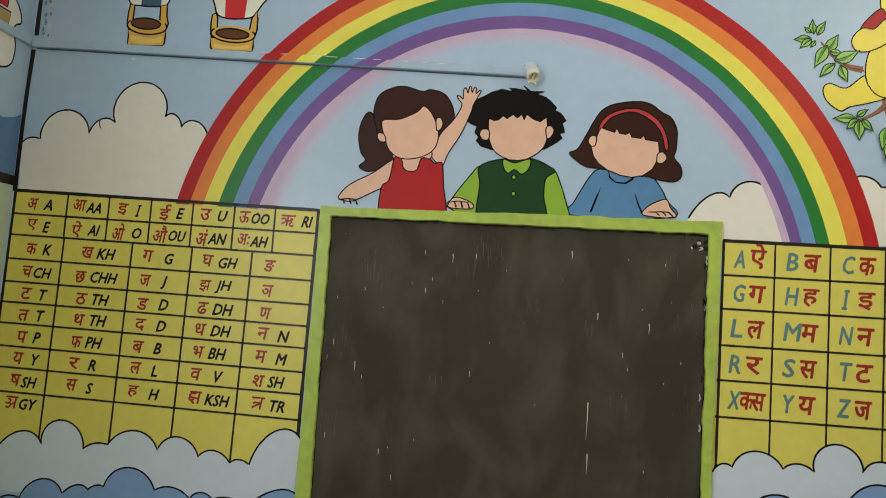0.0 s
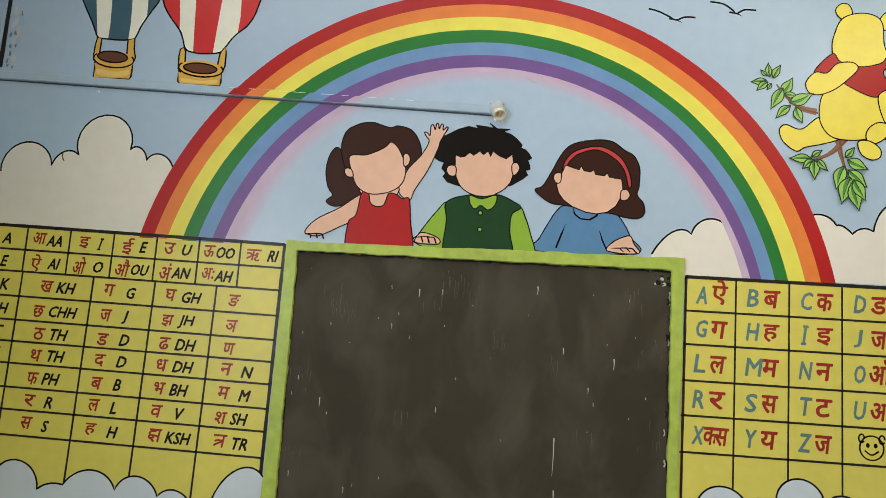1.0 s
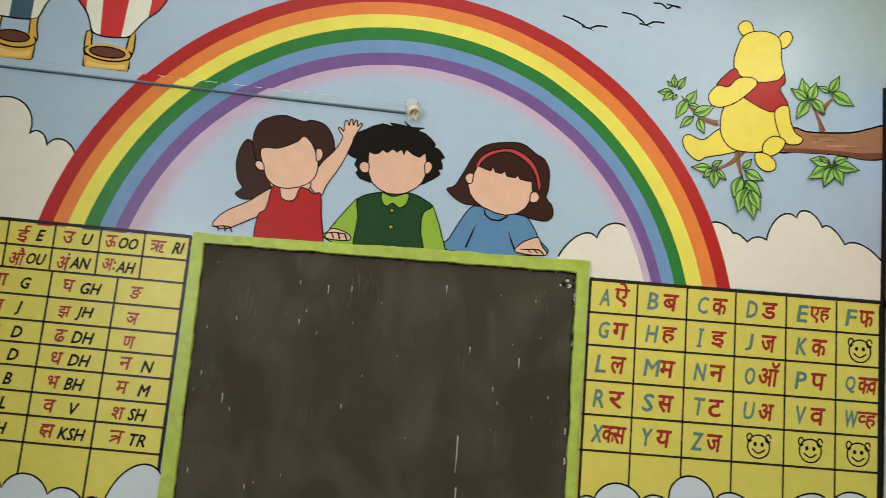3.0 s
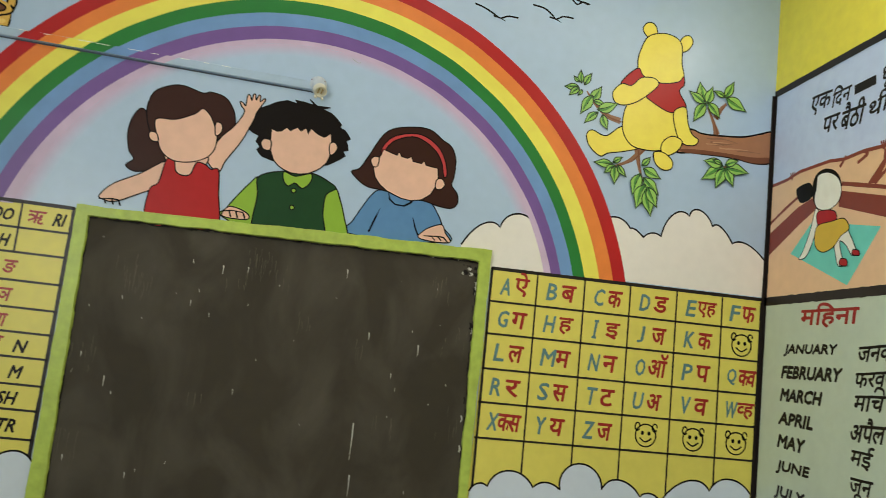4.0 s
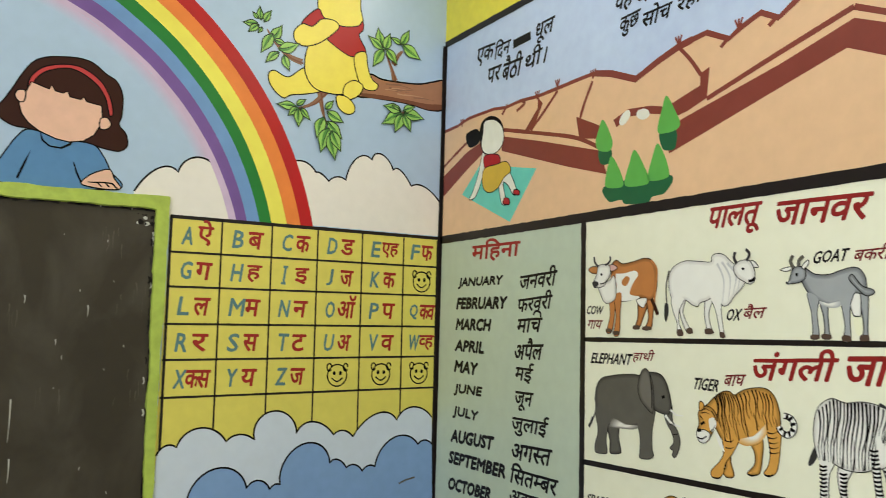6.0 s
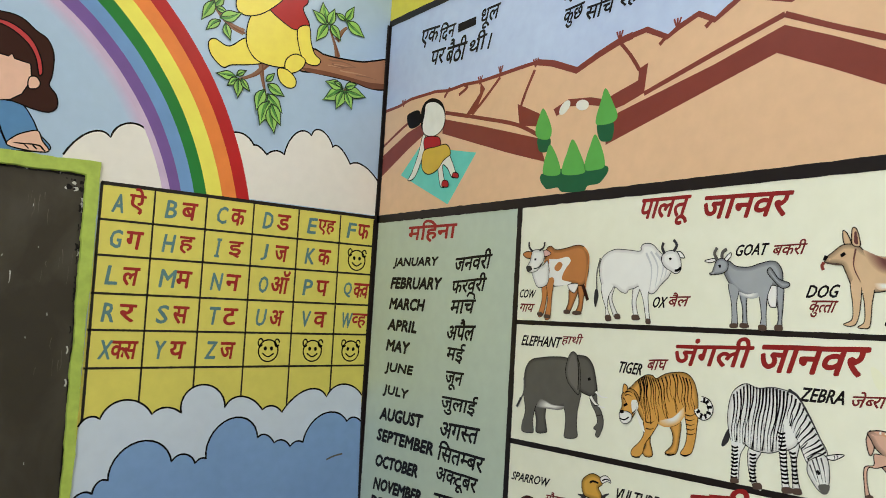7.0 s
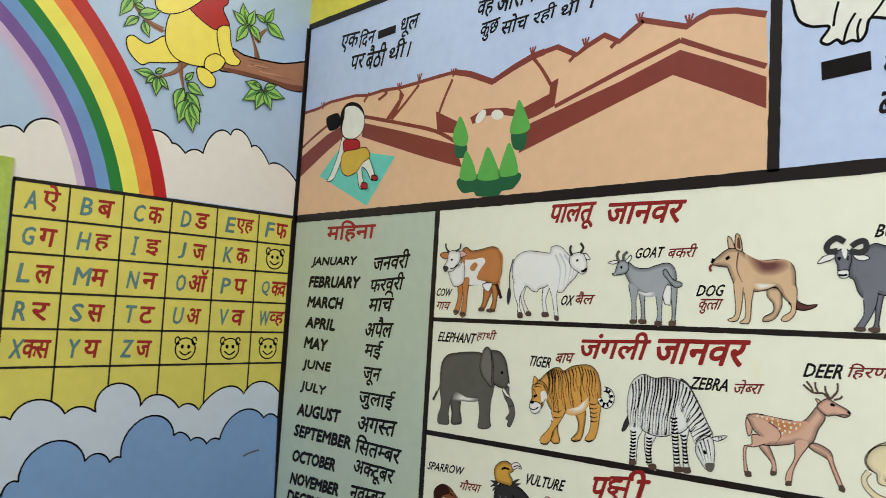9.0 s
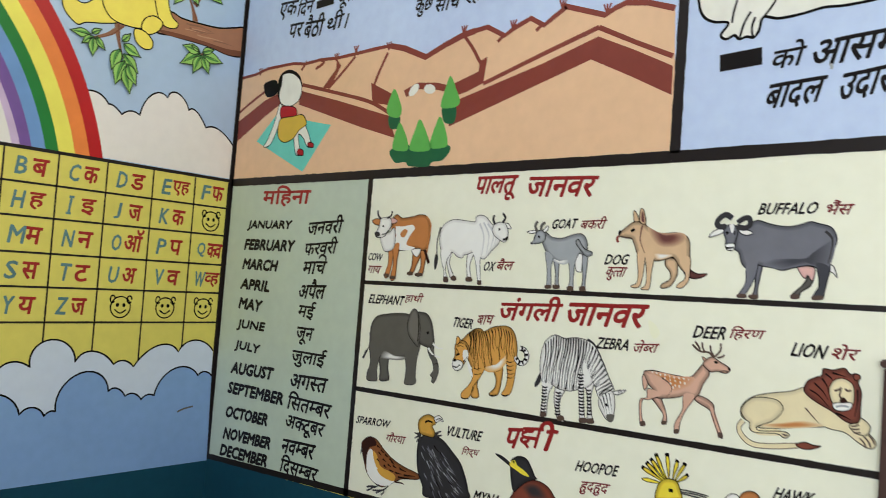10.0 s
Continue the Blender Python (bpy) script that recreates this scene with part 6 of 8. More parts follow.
patch(goat, "leg", [(1.465, 1.567), (1.498, 1.574), (1.489, 1.542), (1.487, 1.507), (1.487, 1.473), (1.473, 1.472), (1.477, 1.499), (1.472, 1.534)], GREY)
patch(goat, "tail", [(1.494, 1.599), (1.512, 1.577), (1.533, 1.569), (1.533, 1.561), (1.518, 1.558), (1.501, 1.573), (1.487, 1.59)], GREY)
patch(goat, "head", [(1.361, 1.59), (1.37, 1.614), (1.383, 1.62), (1.397, 1.614), (1.398, 1.596), (1.384, 1.587), (1.358, 1.585), (1.356, 1.589)], GREY)
patch(goat, "ear", [(1.342, 1.615), (1.364, 1.62), (1.369, 1.615), (1.356, 1.611)], BONE)
patch(goat, "ear", [(1.391, 1.62), (1.404, 1.632), (1.405, 1.623), (1.395, 1.614)], BONE)
brush(goat, "horn", [(1.373, 1.617), (1.366, 1.631), (1.372, 1.643)], 0.007, DARKGREY)
brush(goat, "horn", [(1.384, 1.62), (1.385, 1.632), (1.395, 1.64)], 0.007, DARKGREY)
brush(goat, "eye", [(1.377, 1.602), (1.379, 1.603), (1.382, 1.603)], 0.007, INK)
patch(goat, "hoof", [(1.408, 1.481), (1.423, 1.482), (1.425, 1.474), (1.408, 1.473)], HOOF, False)
patch(goat, "hoof", [(1.431, 1.483), (1.447, 1.483), (1.45, 1.475), (1.432, 1.474)], HOOF, False)
patch(goat, "hoof", [(1.472, 1.481), (1.486, 1.482), (1.489, 1.472), (1.473, 1.471)], HOOF, False)
patch(goat, "hoof", [(1.507, 1.483), (1.521, 1.484), (1.523, 1.474), (1.507, 1.473)], HOOF, False)

dog = creature("painted_dog", "painted fawn dog with a dark saddle")
patch(dog, "tail", [(1.769, 1.555), (1.779, 1.538), (1.797, 1.529), (1.818, 1.53), (1.806, 1.521), (1.785, 1.518), (1.764, 1.531)], SADDLE)
patch(dog, "leg", [(1.723, 1.56), (1.746, 1.558), (1.751, 1.535), (1.749, 1.52), (1.738, 1.5), (1.725, 1.493), (1.713, 1.493), (1.716, 1.502), (1.733, 1.513), (1.733, 1.529), (1.721, 1.544)], FAWN)
patch(dog, "ear", [(1.638, 1.644), (1.635, 1.668), (1.643, 1.664), (1.651, 1.644)], FAWN)
patch(dog, "body", [(1.604, 1.617), (1.618, 1.629), (1.634, 1.641), (1.648, 1.643), (1.663, 1.64), (1.675, 1.63), (1.692, 1.621), (1.712, 1.617), (1.746, 1.619), (1.766, 1.612), (1.775, 1.597), (1.777, 1.572), (1.779, 1.544), (1.77, 1.531), (1.757, 1.539), (1.746, 1.555), (1.736, 1.563), (1.717, 1.556), (1.692, 1.553), (1.675, 1.558), (1.658, 1.552), (1.651, 1.568), (1.64, 1.594), (1.634, 1.604), (1.615, 1.607), (1.603, 1.609)], FAWN)
patch(dog, "saddle", [(1.677, 1.629), (1.695, 1.62), (1.719, 1.616), (1.75, 1.618), (1.763, 1.609), (1.754, 1.596), (1.734, 1.588), (1.708, 1.589), (1.69, 1.603)], SADDLE, False)
patch(dog, "shade", [(1.695, 1.569), (1.716, 1.57), (1.736, 1.568), (1.72, 1.56), (1.703, 1.558)], BONE, False)
patch(dog, "leg", [(1.652, 1.57), (1.67, 1.581), (1.67, 1.529), (1.664, 1.497), (1.653, 1.489), (1.64, 1.492), (1.655, 1.502), (1.656, 1.528)], FAWN)
patch(dog, "leg", [(1.671, 1.576), (1.693, 1.566), (1.69, 1.53), (1.687, 1.491), (1.676, 1.486), (1.666, 1.488), (1.677, 1.499), (1.677, 1.529)], FAWN)
patch(dog, "leg", [(1.754, 1.556), (1.778, 1.565), (1.779, 1.522), (1.776, 1.509), (1.764, 1.496), (1.751, 1.496), (1.754, 1.504), (1.768, 1.515), (1.768, 1.531)], FAWN)
patch(dog, "ear", [(1.653, 1.643), (1.653, 1.672), (1.662, 1.669), (1.668, 1.639)], FAWN)
patch(dog, "ear_hollow", [(1.657, 1.646), (1.657, 1.665), (1.661, 1.664), (1.664, 1.643)], SADDLE, False)
brush(dog, "nose", [(1.601, 1.618), (1.604, 1.617), (1.607, 1.615)], 0.01, INK)
brush(dog, "tongue", [(1.602, 1.609), (1.598, 1.602), (1.601, 1.594)], 0.006, EARTH)
brush(dog, "jaw", [(1.606, 1.608), (1.622, 1.605), (1.635, 1.604)], 0.003, HOOF)
brush(dog, "eye", [(1.633, 1.62), (1.637, 1.623), (1.641, 1.626)], 0.006, INK)
brush(dog, "throat", [(1.66, 1.634), (1.657, 1.601), (1.67, 1.571)], 0.004, SADDLE, True)

buffalo = creature("painted_buffalo", "painted dark grey buffalo with curled black horns")
patch(buffalo, "leg", [(2.019, 1.548), (2.034, 1.544), (2.029, 1.517), (2.011, 1.502), (2.007, 1.49), (1.993, 1.489), (1.995, 1.498), (2.012, 1.516), (2.02, 1.531)], DARKGREY)
patch(buffalo, "udder", [(2.003, 1.554), (2.032, 1.553), (2.034, 1.535), (2.029, 1.526), (2.022, 1.536), (2.016, 1.53), (2.006, 1.542)], ROSE)
patch(buffalo, "leg", [(1.917, 1.57), (1.934, 1.565), (1.93, 1.529), (1.926, 1.5), (1.927, 1.484), (1.911, 1.484), (1.919, 1.499), (1.92, 1.529)], MIDGREY)
patch(buffalo, "tail_tuft", [(2.056, 1.558), (2.067, 1.558), (2.074, 1.542), (2.075, 1.535), (2.068, 1.543), (2.057, 1.549)], BONE)
patch(buffalo, "body", [(1.874, 1.633), (1.894, 1.636), (1.911, 1.645), (1.922, 1.647), (1.94, 1.641), (1.963, 1.636), (1.985, 1.635), (2.006, 1.64), (2.022, 1.645), (2.038, 1.641), (2.059, 1.635), (2.069, 1.622), (2.072, 1.606), (2.067, 1.587), (2.062, 1.567), (2.061, 1.547), (2.042, 1.549), (2.031, 1.555), (2.016, 1.555), (1.994, 1.55), (1.973, 1.544), (1.956, 1.548), (1.933, 1.551), (1.92, 1.553), (1.902, 1.545), (1.89, 1.557), (1.883, 1.578), (1.873, 1.589)], MIDGREY)
patch(buffalo, "shade", [(1.94, 1.556), (1.957, 1.566), (1.983, 1.569), (2.01, 1.57), (2.032, 1.578), (2.052, 1.597), (2.064, 1.609), (2.063, 1.583), (2.056, 1.558), (2.042, 1.553), (2.021, 1.559), (1.994, 1.553), (1.973, 1.548), (1.956, 1.551)], SHADOWGREY, False)
patch(buffalo, "leg", [(1.901, 1.557), (1.923, 1.567), (1.922, 1.535), (1.913, 1.511), (1.903, 1.492), (1.903, 1.484), (1.886, 1.484), (1.89, 1.494), (1.901, 1.516)], MIDGREY)
patch(buffalo, "leg", [(2.037, 1.562), (2.061, 1.554), (2.058, 1.525), (2.055, 1.508), (2.051, 1.491), (2.033, 1.491), (2.037, 1.503), (2.043, 1.515), (2.042, 1.535)], SHADOWGREY)
patch(buffalo, "ear", [(1.818, 1.61), (1.827, 1.623), (1.844, 1.629), (1.85, 1.624), (1.842, 1.617)], BONE)
patch(buffalo, "ear", [(1.882, 1.626), (1.9, 1.626), (1.91, 1.62), (1.898, 1.615), (1.886, 1.619)], BONE)
patch(buffalo, "head", [(1.852, 1.633), (1.864, 1.638), (1.876, 1.633), (1.879, 1.617), (1.875, 1.599), (1.873, 1.589), (1.861, 1.587), (1.855, 1.591), (1.854, 1.605), (1.849, 1.621)], MIDGREY)
patch(buffalo, "blaze", [(1.861, 1.637), (1.87, 1.637), (1.87, 1.624), (1.866, 1.62)], BONE, False)
patch(buffalo, "muzzle", [(1.855, 1.595), (1.873, 1.597), (1.873, 1.584), (1.859, 1.583)], BONE)
brush(buffalo, "horn", [(1.854, 1.634), (1.839, 1.633), (1.834, 1.641), (1.84, 1.652), (1.853, 1.659), (1.866, 1.651)], 0.012, COAL)
brush(buffalo, "horn", [(1.876, 1.634), (1.894, 1.63), (1.904, 1.639), (1.901, 1.652), (1.889, 1.65), (1.878, 1.642)], 0.011, COAL)
brush(buffalo, "eye", [(1.855, 1.618), (1.857, 1.619), (1.859, 1.618)], 0.008, INK)
brush(buffalo, "eye", [(1.871, 1.62), (1.872, 1.62), (1.874, 1.62)], 0.008, INK)
brush(buffalo, "nostril", [(1.856, 1.588), (1.864, 1.587), (1.872, 1.589)], 0.004, INK)
brush(buffalo, "tail", [(2.051, 1.626), (2.064, 1.61), (2.063, 1.583), (2.058, 1.561)], 0.006, COAL, True)
patch(buffalo, "hoof", [(1.886, 1.49), (1.902, 1.491), (1.904, 1.484), (1.886, 1.483)], HOOF, False)
patch(buffalo, "hoof", [(1.91, 1.49), (1.926, 1.491), (1.928, 1.484), (1.911, 1.483)], HOOF, False)
patch(buffalo, "hoof", [(1.993, 1.496), (2.007, 1.497), (2.008, 1.489), (1.993, 1.488)], HOOF, False)
patch(buffalo, "hoof", [(2.033, 1.496), (2.051, 1.497), (2.052, 1.49), (2.034, 1.488)], HOOF, False)

elephant = creature("painted_elephant", "painted grey elephant with white tusks")
patch(elephant, "leg", [(0.841, 1.24), (0.881, 1.245), (0.883, 1.208), (0.891, 1.176), (0.882, 1.168), (0.852, 1.166), (0.851, 1.196)], DARKGREY)
patch(elephant, "body", [(0.807, 1.25), (0.798, 1.283), (0.8, 1.326), (0.821, 1.353), (0.861, 1.363), (0.907, 1.369), (0.952, 1.369), (0.987, 1.351), (1.003, 1.304), (1, 1.271), (0.987, 1.251), (0.954, 1.247), (0.921, 1.238), (0.886, 1.239), (0.858, 1.242), (0.829, 1.218), (0.81, 1.216)], DARKGREY)
patch(elephant, "belly", [(0.852, 1.233), (0.866, 1.253), (0.909, 1.245), (0.952, 1.246), (0.932, 1.236), (0.898, 1.233)], BONE, False)
patch(elephant, "leg", [(0.801, 1.275), (0.864, 1.269), (0.845, 1.229), (0.839, 1.194), (0.843, 1.166), (0.831, 1.16), (0.8, 1.16), (0.798, 1.18), (0.808, 1.216)], DARKGREY)
patch(elephant, "leg", [(0.947, 1.272), (1, 1.291), (0.994, 1.239), (0.994, 1.198), (0.998, 1.18), (0.984, 1.171), (0.955, 1.169), (0.954, 1.185), (0.955, 1.217)], DARKGREY)
patch(elephant, "trunk", [(1.032, 1.288), (1.053, 1.309), (1.057, 1.27), (1.072, 1.248), (1.079, 1.225), (1.073, 1.201), (1.064, 1.187), (1.055, 1.191), (1.058, 1.202), (1.049, 1.207), (1.06, 1.223), (1.052, 1.246), (1.039, 1.263)], DARKGREY)
patch(elephant, "head", [(0.98, 1.373), (1.001, 1.38), (1.023, 1.375), (1.04, 1.356), (1.05, 1.325), (1.054, 1.301), (1.043, 1.284), (1.015, 1.286), (0.997, 1.295), (0.982, 1.318)], DARKGREY)
patch(elephant, "ear", [(0.948, 1.339), (0.956, 1.373), (0.97, 1.387), (0.984, 1.38), (0.996, 1.352), (1, 1.312), (0.996, 1.282), (0.975, 1.293), (0.956, 1.312)], EARGREY)
brush(elephant, "tusk", [(1.035, 1.282), (1.054, 1.265), (1.083, 1.26)], 0.008, BONE, True)
brush(elephant, "tusk", [(1.051, 1.296), (1.068, 1.286), (1.089, 1.286)], 0.007, BONE, True)
brush(elephant, "tail", [(0.798, 1.303), (0.8, 1.266), (0.786, 1.24)], 0.005, DARKGREY)
brush(elephant, "tail_tuft", [(0.79, 1.248), (0.782, 1.233), (0.775, 1.222)], 0.008, COAL)
brush(elephant, "eye", [(1.025, 1.322), (1.029, 1.324), (1.033, 1.326)], 0.007, INK)
brush(elephant, "ear_fold", [(0.987, 1.374), (0.993, 1.335), (0.993, 1.293)], 0.003, SOOT)
brush(elephant, "wrinkle", [(1.048, 1.261), (1.06, 1.264), (1.062, 1.266)], 0.002, SOOT)
brush(elephant, "wrinkle", [(1.059, 1.239), (1.071, 1.242), (1.075, 1.244)], 0.002, SOOT)

tiger = creature("painted_tiger", "painted orange tiger with black stripes")
patch(tiger, "leg", [(1.193, 1.24), (1.22, 1.244), (1.216, 1.206), (1.224, 1.174), (1.206, 1.167), (1.196, 1.176), (1.203, 1.196)], TIGER)
patch(tiger, "leg", [(1.264, 1.254), (1.294, 1.261), (1.294, 1.224), (1.286, 1.189), (1.265, 1.183), (1.257, 1.186), (1.274, 1.206), (1.275, 1.229)], TIGER)
patch(tiger, "body", [(1.134, 1.302), (1.156, 1.32), (1.174, 1.337), (1.196, 1.351), (1.215, 1.353), (1.227, 1.347), (1.249, 1.359), (1.276, 1.366), (1.303, 1.367), (1.322, 1.355), (1.333, 1.331), (1.337, 1.302), (1.332, 1.28), (1.306, 1.277), (1.286, 1.252), (1.259, 1.244), (1.237, 1.246), (1.213, 1.238), (1.193, 1.248), (1.177, 1.269), (1.159, 1.289)], TIGER)
patch(tiger, "belly", [(1.236, 1.252), (1.267, 1.262), (1.292, 1.282), (1.304, 1.294), (1.304, 1.277), (1.286, 1.254), (1.256, 1.244)], BONE, False)
patch(tiger, "leg", [(1.198, 1.251), (1.236, 1.253), (1.224, 1.225), (1.203, 1.196), (1.196, 1.173), (1.182, 1.161), (1.166, 1.163), (1.166, 1.176), (1.188, 1.199), (1.199, 1.221)], TIGER)
patch(tiger, "leg", [(1.304, 1.294), (1.336, 1.292), (1.336, 1.252), (1.331, 1.215), (1.323, 1.195), (1.306, 1.189), (1.297, 1.192), (1.308, 1.211), (1.312, 1.241)], TIGER)
patch(tiger, "throat", [(1.174, 1.264), (1.189, 1.25), (1.201, 1.222), (1.188, 1.232)], BONE, False)
patch(tiger, "head", [(1.131, 1.299), (1.147, 1.314), (1.167, 1.313), (1.182, 1.295), (1.177, 1.273), (1.163, 1.247), (1.149, 1.234), (1.13, 1.24), (1.127, 1.255), (1.133, 1.274)], TIGER)
patch(tiger, "ear", [(1.134, 1.305), (1.136, 1.324), (1.147, 1.319), (1.144, 1.305)], TIGER)
patch(tiger, "cheek", [(1.16, 1.286), (1.175, 1.291), (1.18, 1.274), (1.166, 1.26)], BONE, False)
patch(tiger, "muzzle", [(1.127, 1.255), (1.146, 1.262), (1.163, 1.256), (1.16, 1.241), (1.145, 1.232), (1.131, 1.237)], BONE)
coat_stripes(tiger, [(1.175, 1.336), (1.196, 1.35), (1.227, 1.345), (1.276, 1.363), (1.318, 1.354)], [(1.194, 1.251), (1.218, 1.242), (1.254, 1.256), (1.292, 1.284), (1.332, 1.28)], 20, 0.0034, 0.005, 0.62)
brush(tiger, "stripe", [(1.307, 1.277), (1.32, 1.276), (1.33, 1.281)], 0.003, INK, True)
brush(tiger, "stripe", [(1.308, 1.267), (1.321, 1.266), (1.331, 1.271)], 0.003, INK, True)
brush(tiger, "stripe", [(1.309, 1.257), (1.322, 1.256), (1.332, 1.261)], 0.003, INK, True)
brush(tiger, "stripe", [(1.31, 1.247), (1.323, 1.246), (1.333, 1.251)], 0.003, INK, True)
brush(tiger, "stripe", [(1.311, 1.237), (1.323, 1.236), (1.334, 1.241)], 0.003, INK, True)
brush(tiger, "stripe", [(1.202, 1.246), (1.216, 1.245), (1.227, 1.251)], 0.003, INK, True)
brush(tiger, "stripe", [(1.204, 1.231), (1.217, 1.231), (1.228, 1.236)], 0.003, INK, True)
brush(tiger, "tail_edge", [(1.333, 1.292), (1.341, 1.281), (1.353, 1.277), (1.365, 1.284), (1.369, 1.299), (1.361, 1.312), (1.345, 1.316)], 0.0125, INK)
brush(tiger, "tail", [(1.333, 1.292), (1.341, 1.281), (1.353, 1.277), (1.365, 1.284), (1.369, 1.299), (1.361, 1.312), (1.345, 1.316)], 0.0085, BONE)
brush(tiger, "tail_ring", [(1.335, 1.285), (1.339, 1.288), (1.343, 1.291)], 0.0055, INK)
brush(tiger, "tail_ring", [(1.345, 1.274), (1.347, 1.28), (1.349, 1.285)], 0.0055, INK)
brush(tiger, "tail_ring", [(1.359, 1.276), (1.357, 1.281), (1.356, 1.286)], 0.0055, INK)
brush(tiger, "tail_ring", [(1.37, 1.287), (1.364, 1.289), (1.359, 1.29)], 0.0055, INK)
brush(tiger, "tail_ring", [(1.372, 1.302), (1.366, 1.301), (1.36, 1.299)], 0.0055, INK)
brush(tiger, "tail_ring", [(1.364, 1.314), (1.36, 1.311), (1.356, 1.307)], 0.0055, INK)
brush(tiger, "tail_ring", [(1.353, 1.319), (1.353, 1.314), (1.352, 1.31)], 0.0055, INK)
brush(tiger, "cheek_stripe", [(1.142, 1.306), (1.154, 1.309), (1.164, 1.305)], 0.003, INK, True)
brush(tiger, "cheek_stripe", [(1.141, 1.298), (1.152, 1.301), (1.163, 1.298)], 0.003, INK, True)
brush(tiger, "cheek_stripe", [(1.168, 1.306), (1.177, 1.294), (1.177, 1.285)], 0.003, INK, True)
brush(tiger, "cheek_stripe", [(1.164, 1.259), (1.173, 1.267), (1.178, 1.276)], 0.003, INK, True)
brush(tiger, "cheek_stripe", [(1.137, 1.292), (1.144, 1.285), (1.145, 1.276)], 0.003, INK, True)
brush(tiger, "eye", [(1.139, 1.273), (1.145, 1.277), (1.15, 1.279)], 0.006, INK)
brush(tiger, "nose", [(1.128, 1.26), (1.134, 1.259), (1.14, 1.261)], 0.007, SOOT)
brush(tiger, "mouth", [(1.13, 1.243), (1.142, 1.241), (1.155, 1.249)], 0.003, INK)
brush(tiger, "claw", [(1.168, 1.162), (1.178, 1.161), (1.191, 1.164)], 0.003, INK)
brush(tiger, "claw", [(1.259, 1.184), (1.27, 1.182), (1.283, 1.187)], 0.003, INK)
brush(tiger, "claw", [(1.299, 1.19), (1.31, 1.188), (1.32, 1.193)], 0.003, INK)

zebra = creature("painted_zebra", "painted grazing zebra with black and white stripes")
patch(zebra, "tail", [(1.412, 1.264), (1.403, 1.251), (1.395, 1.228), (1.401, 1.225), (1.413, 1.241)], COAL, False)
patch(zebra, "leg", [(1.458, 1.232), (1.485, 1.233), (1.474, 1.208), (1.471, 1.187), (1.478, 1.16), (1.486, 1.158), (1.471, 1.155), (1.465, 1.165), (1.456, 1.198)], BONE)
patch(zebra, "leg", [(1.538, 1.257), (1.561, 1.26), (1.556, 1.22), (1.562, 1.181), (1.568, 1.165), (1.553, 1.161), (1.55, 1.175), (1.547, 1.219)], BONE)
patch(zebra, "body", [(1.411, 1.261), (1.408, 1.296), (1.415, 1.333), (1.429, 1.351), (1.449, 1.36), (1.474, 1.354), (1.505, 1.359), (1.537, 1.355), (1.556, 1.341), (1.556, 1.294), (1.559, 1.261), (1.545, 1.245), (1.523, 1.237), (1.5, 1.229), (1.468, 1.229), (1.443, 1.238), (1.421, 1.235)], BONE)
patch(zebra, "neck", [(1.537, 1.355), (1.556, 1.346), (1.577, 1.315), (1.6, 1.276), (1.615, 1.249), (1.6, 1.231), (1.58, 1.223), (1.568, 1.242), (1.555, 1.274)], BONE)
patch(zebra, "leg", [(1.416, 1.259), (1.449, 1.241), (1.44, 1.216), (1.437, 1.188), (1.436, 1.16), (1.421, 1.156), (1.421, 1.179), (1.424, 1.207)], BONE)
patch(zebra, "leg", [(1.514, 1.286), (1.537, 1.289), (1.536, 1.237), (1.542, 1.178), (1.55, 1.164), (1.532, 1.16), (1.529, 1.176), (1.524, 1.222)], BONE)
patch(zebra, "ear", [(1.611, 1.242), (1.626, 1.249), (1.646, 1.252), (1.627, 1.239)], BONE)
patch(zebra, "head", [(1.581, 1.233), (1.597, 1.246), (1.614, 1.242), (1.62, 1.217), (1.619, 1.191), (1.614, 1.177), (1.602, 1.177), (1.588, 1.192), (1.578, 1.21)], BONE)
patch(zebra, "muzzle", [(1.6, 1.188), (1.62, 1.192), (1.617, 1.176), (1.606, 1.174)], DARKGREY, False)
coat_stripes(zebra, [(1.417, 1.333), (1.449, 1.359), (1.479, 1.355), (1.508, 1.358), (1.54, 1.353)], [(1.418, 1.24), (1.443, 1.238), (1.468, 1.23), (1.5, 1.231), (1.524, 1.238)], 17, 0.0042, 0.004, 1.0)
coat_stripes(zebra, [(1.541, 1.353), (1.566, 1.333), (1.586, 1.298), (1.603, 1.267), (1.615, 1.249)], [(1.534, 1.305), (1.548, 1.28), (1.559, 1.261), (1.569, 1.242), (1.583, 1.226)], 12, 0.0044, 0.002, 1.0)
brush(zebra, "stripe", [(1.42, 1.229), (1.428, 1.227), (1.435, 1.23)], 0.0038, INK)
brush(zebra, "stripe", [(1.42, 1.221), (1.428, 1.22), (1.435, 1.223)], 0.0038, INK)
brush(zebra, "stripe", [(1.42, 1.213), (1.428, 1.212), (1.435, 1.215)], 0.0038, INK)
brush(zebra, "stripe", [(1.42, 1.206), (1.428, 1.204), (1.435, 1.207)], 0.0038, INK)
brush(zebra, "stripe", [(1.42, 1.198), (1.428, 1.196), (1.435, 1.2)], 0.0038, INK)
brush(zebra, "stripe", [(1.42, 1.19), (1.428, 1.189), (1.435, 1.192)], 0.0038, INK)
brush(zebra, "stripe", [(1.42, 1.183), (1.428, 1.181), (1.435, 1.184)], 0.0038, INK)
brush(zebra, "stripe", [(1.42, 1.175), (1.428, 1.173), (1.435, 1.177)], 0.0038, INK)
brush(zebra, "stripe", [(1.42, 1.167), (1.428, 1.166), (1.435, 1.169)], 0.0038, INK)
brush(zebra, "stripe", [(1.46, 1.221), (1.468, 1.219), (1.475, 1.222)], 0.0038, INK)
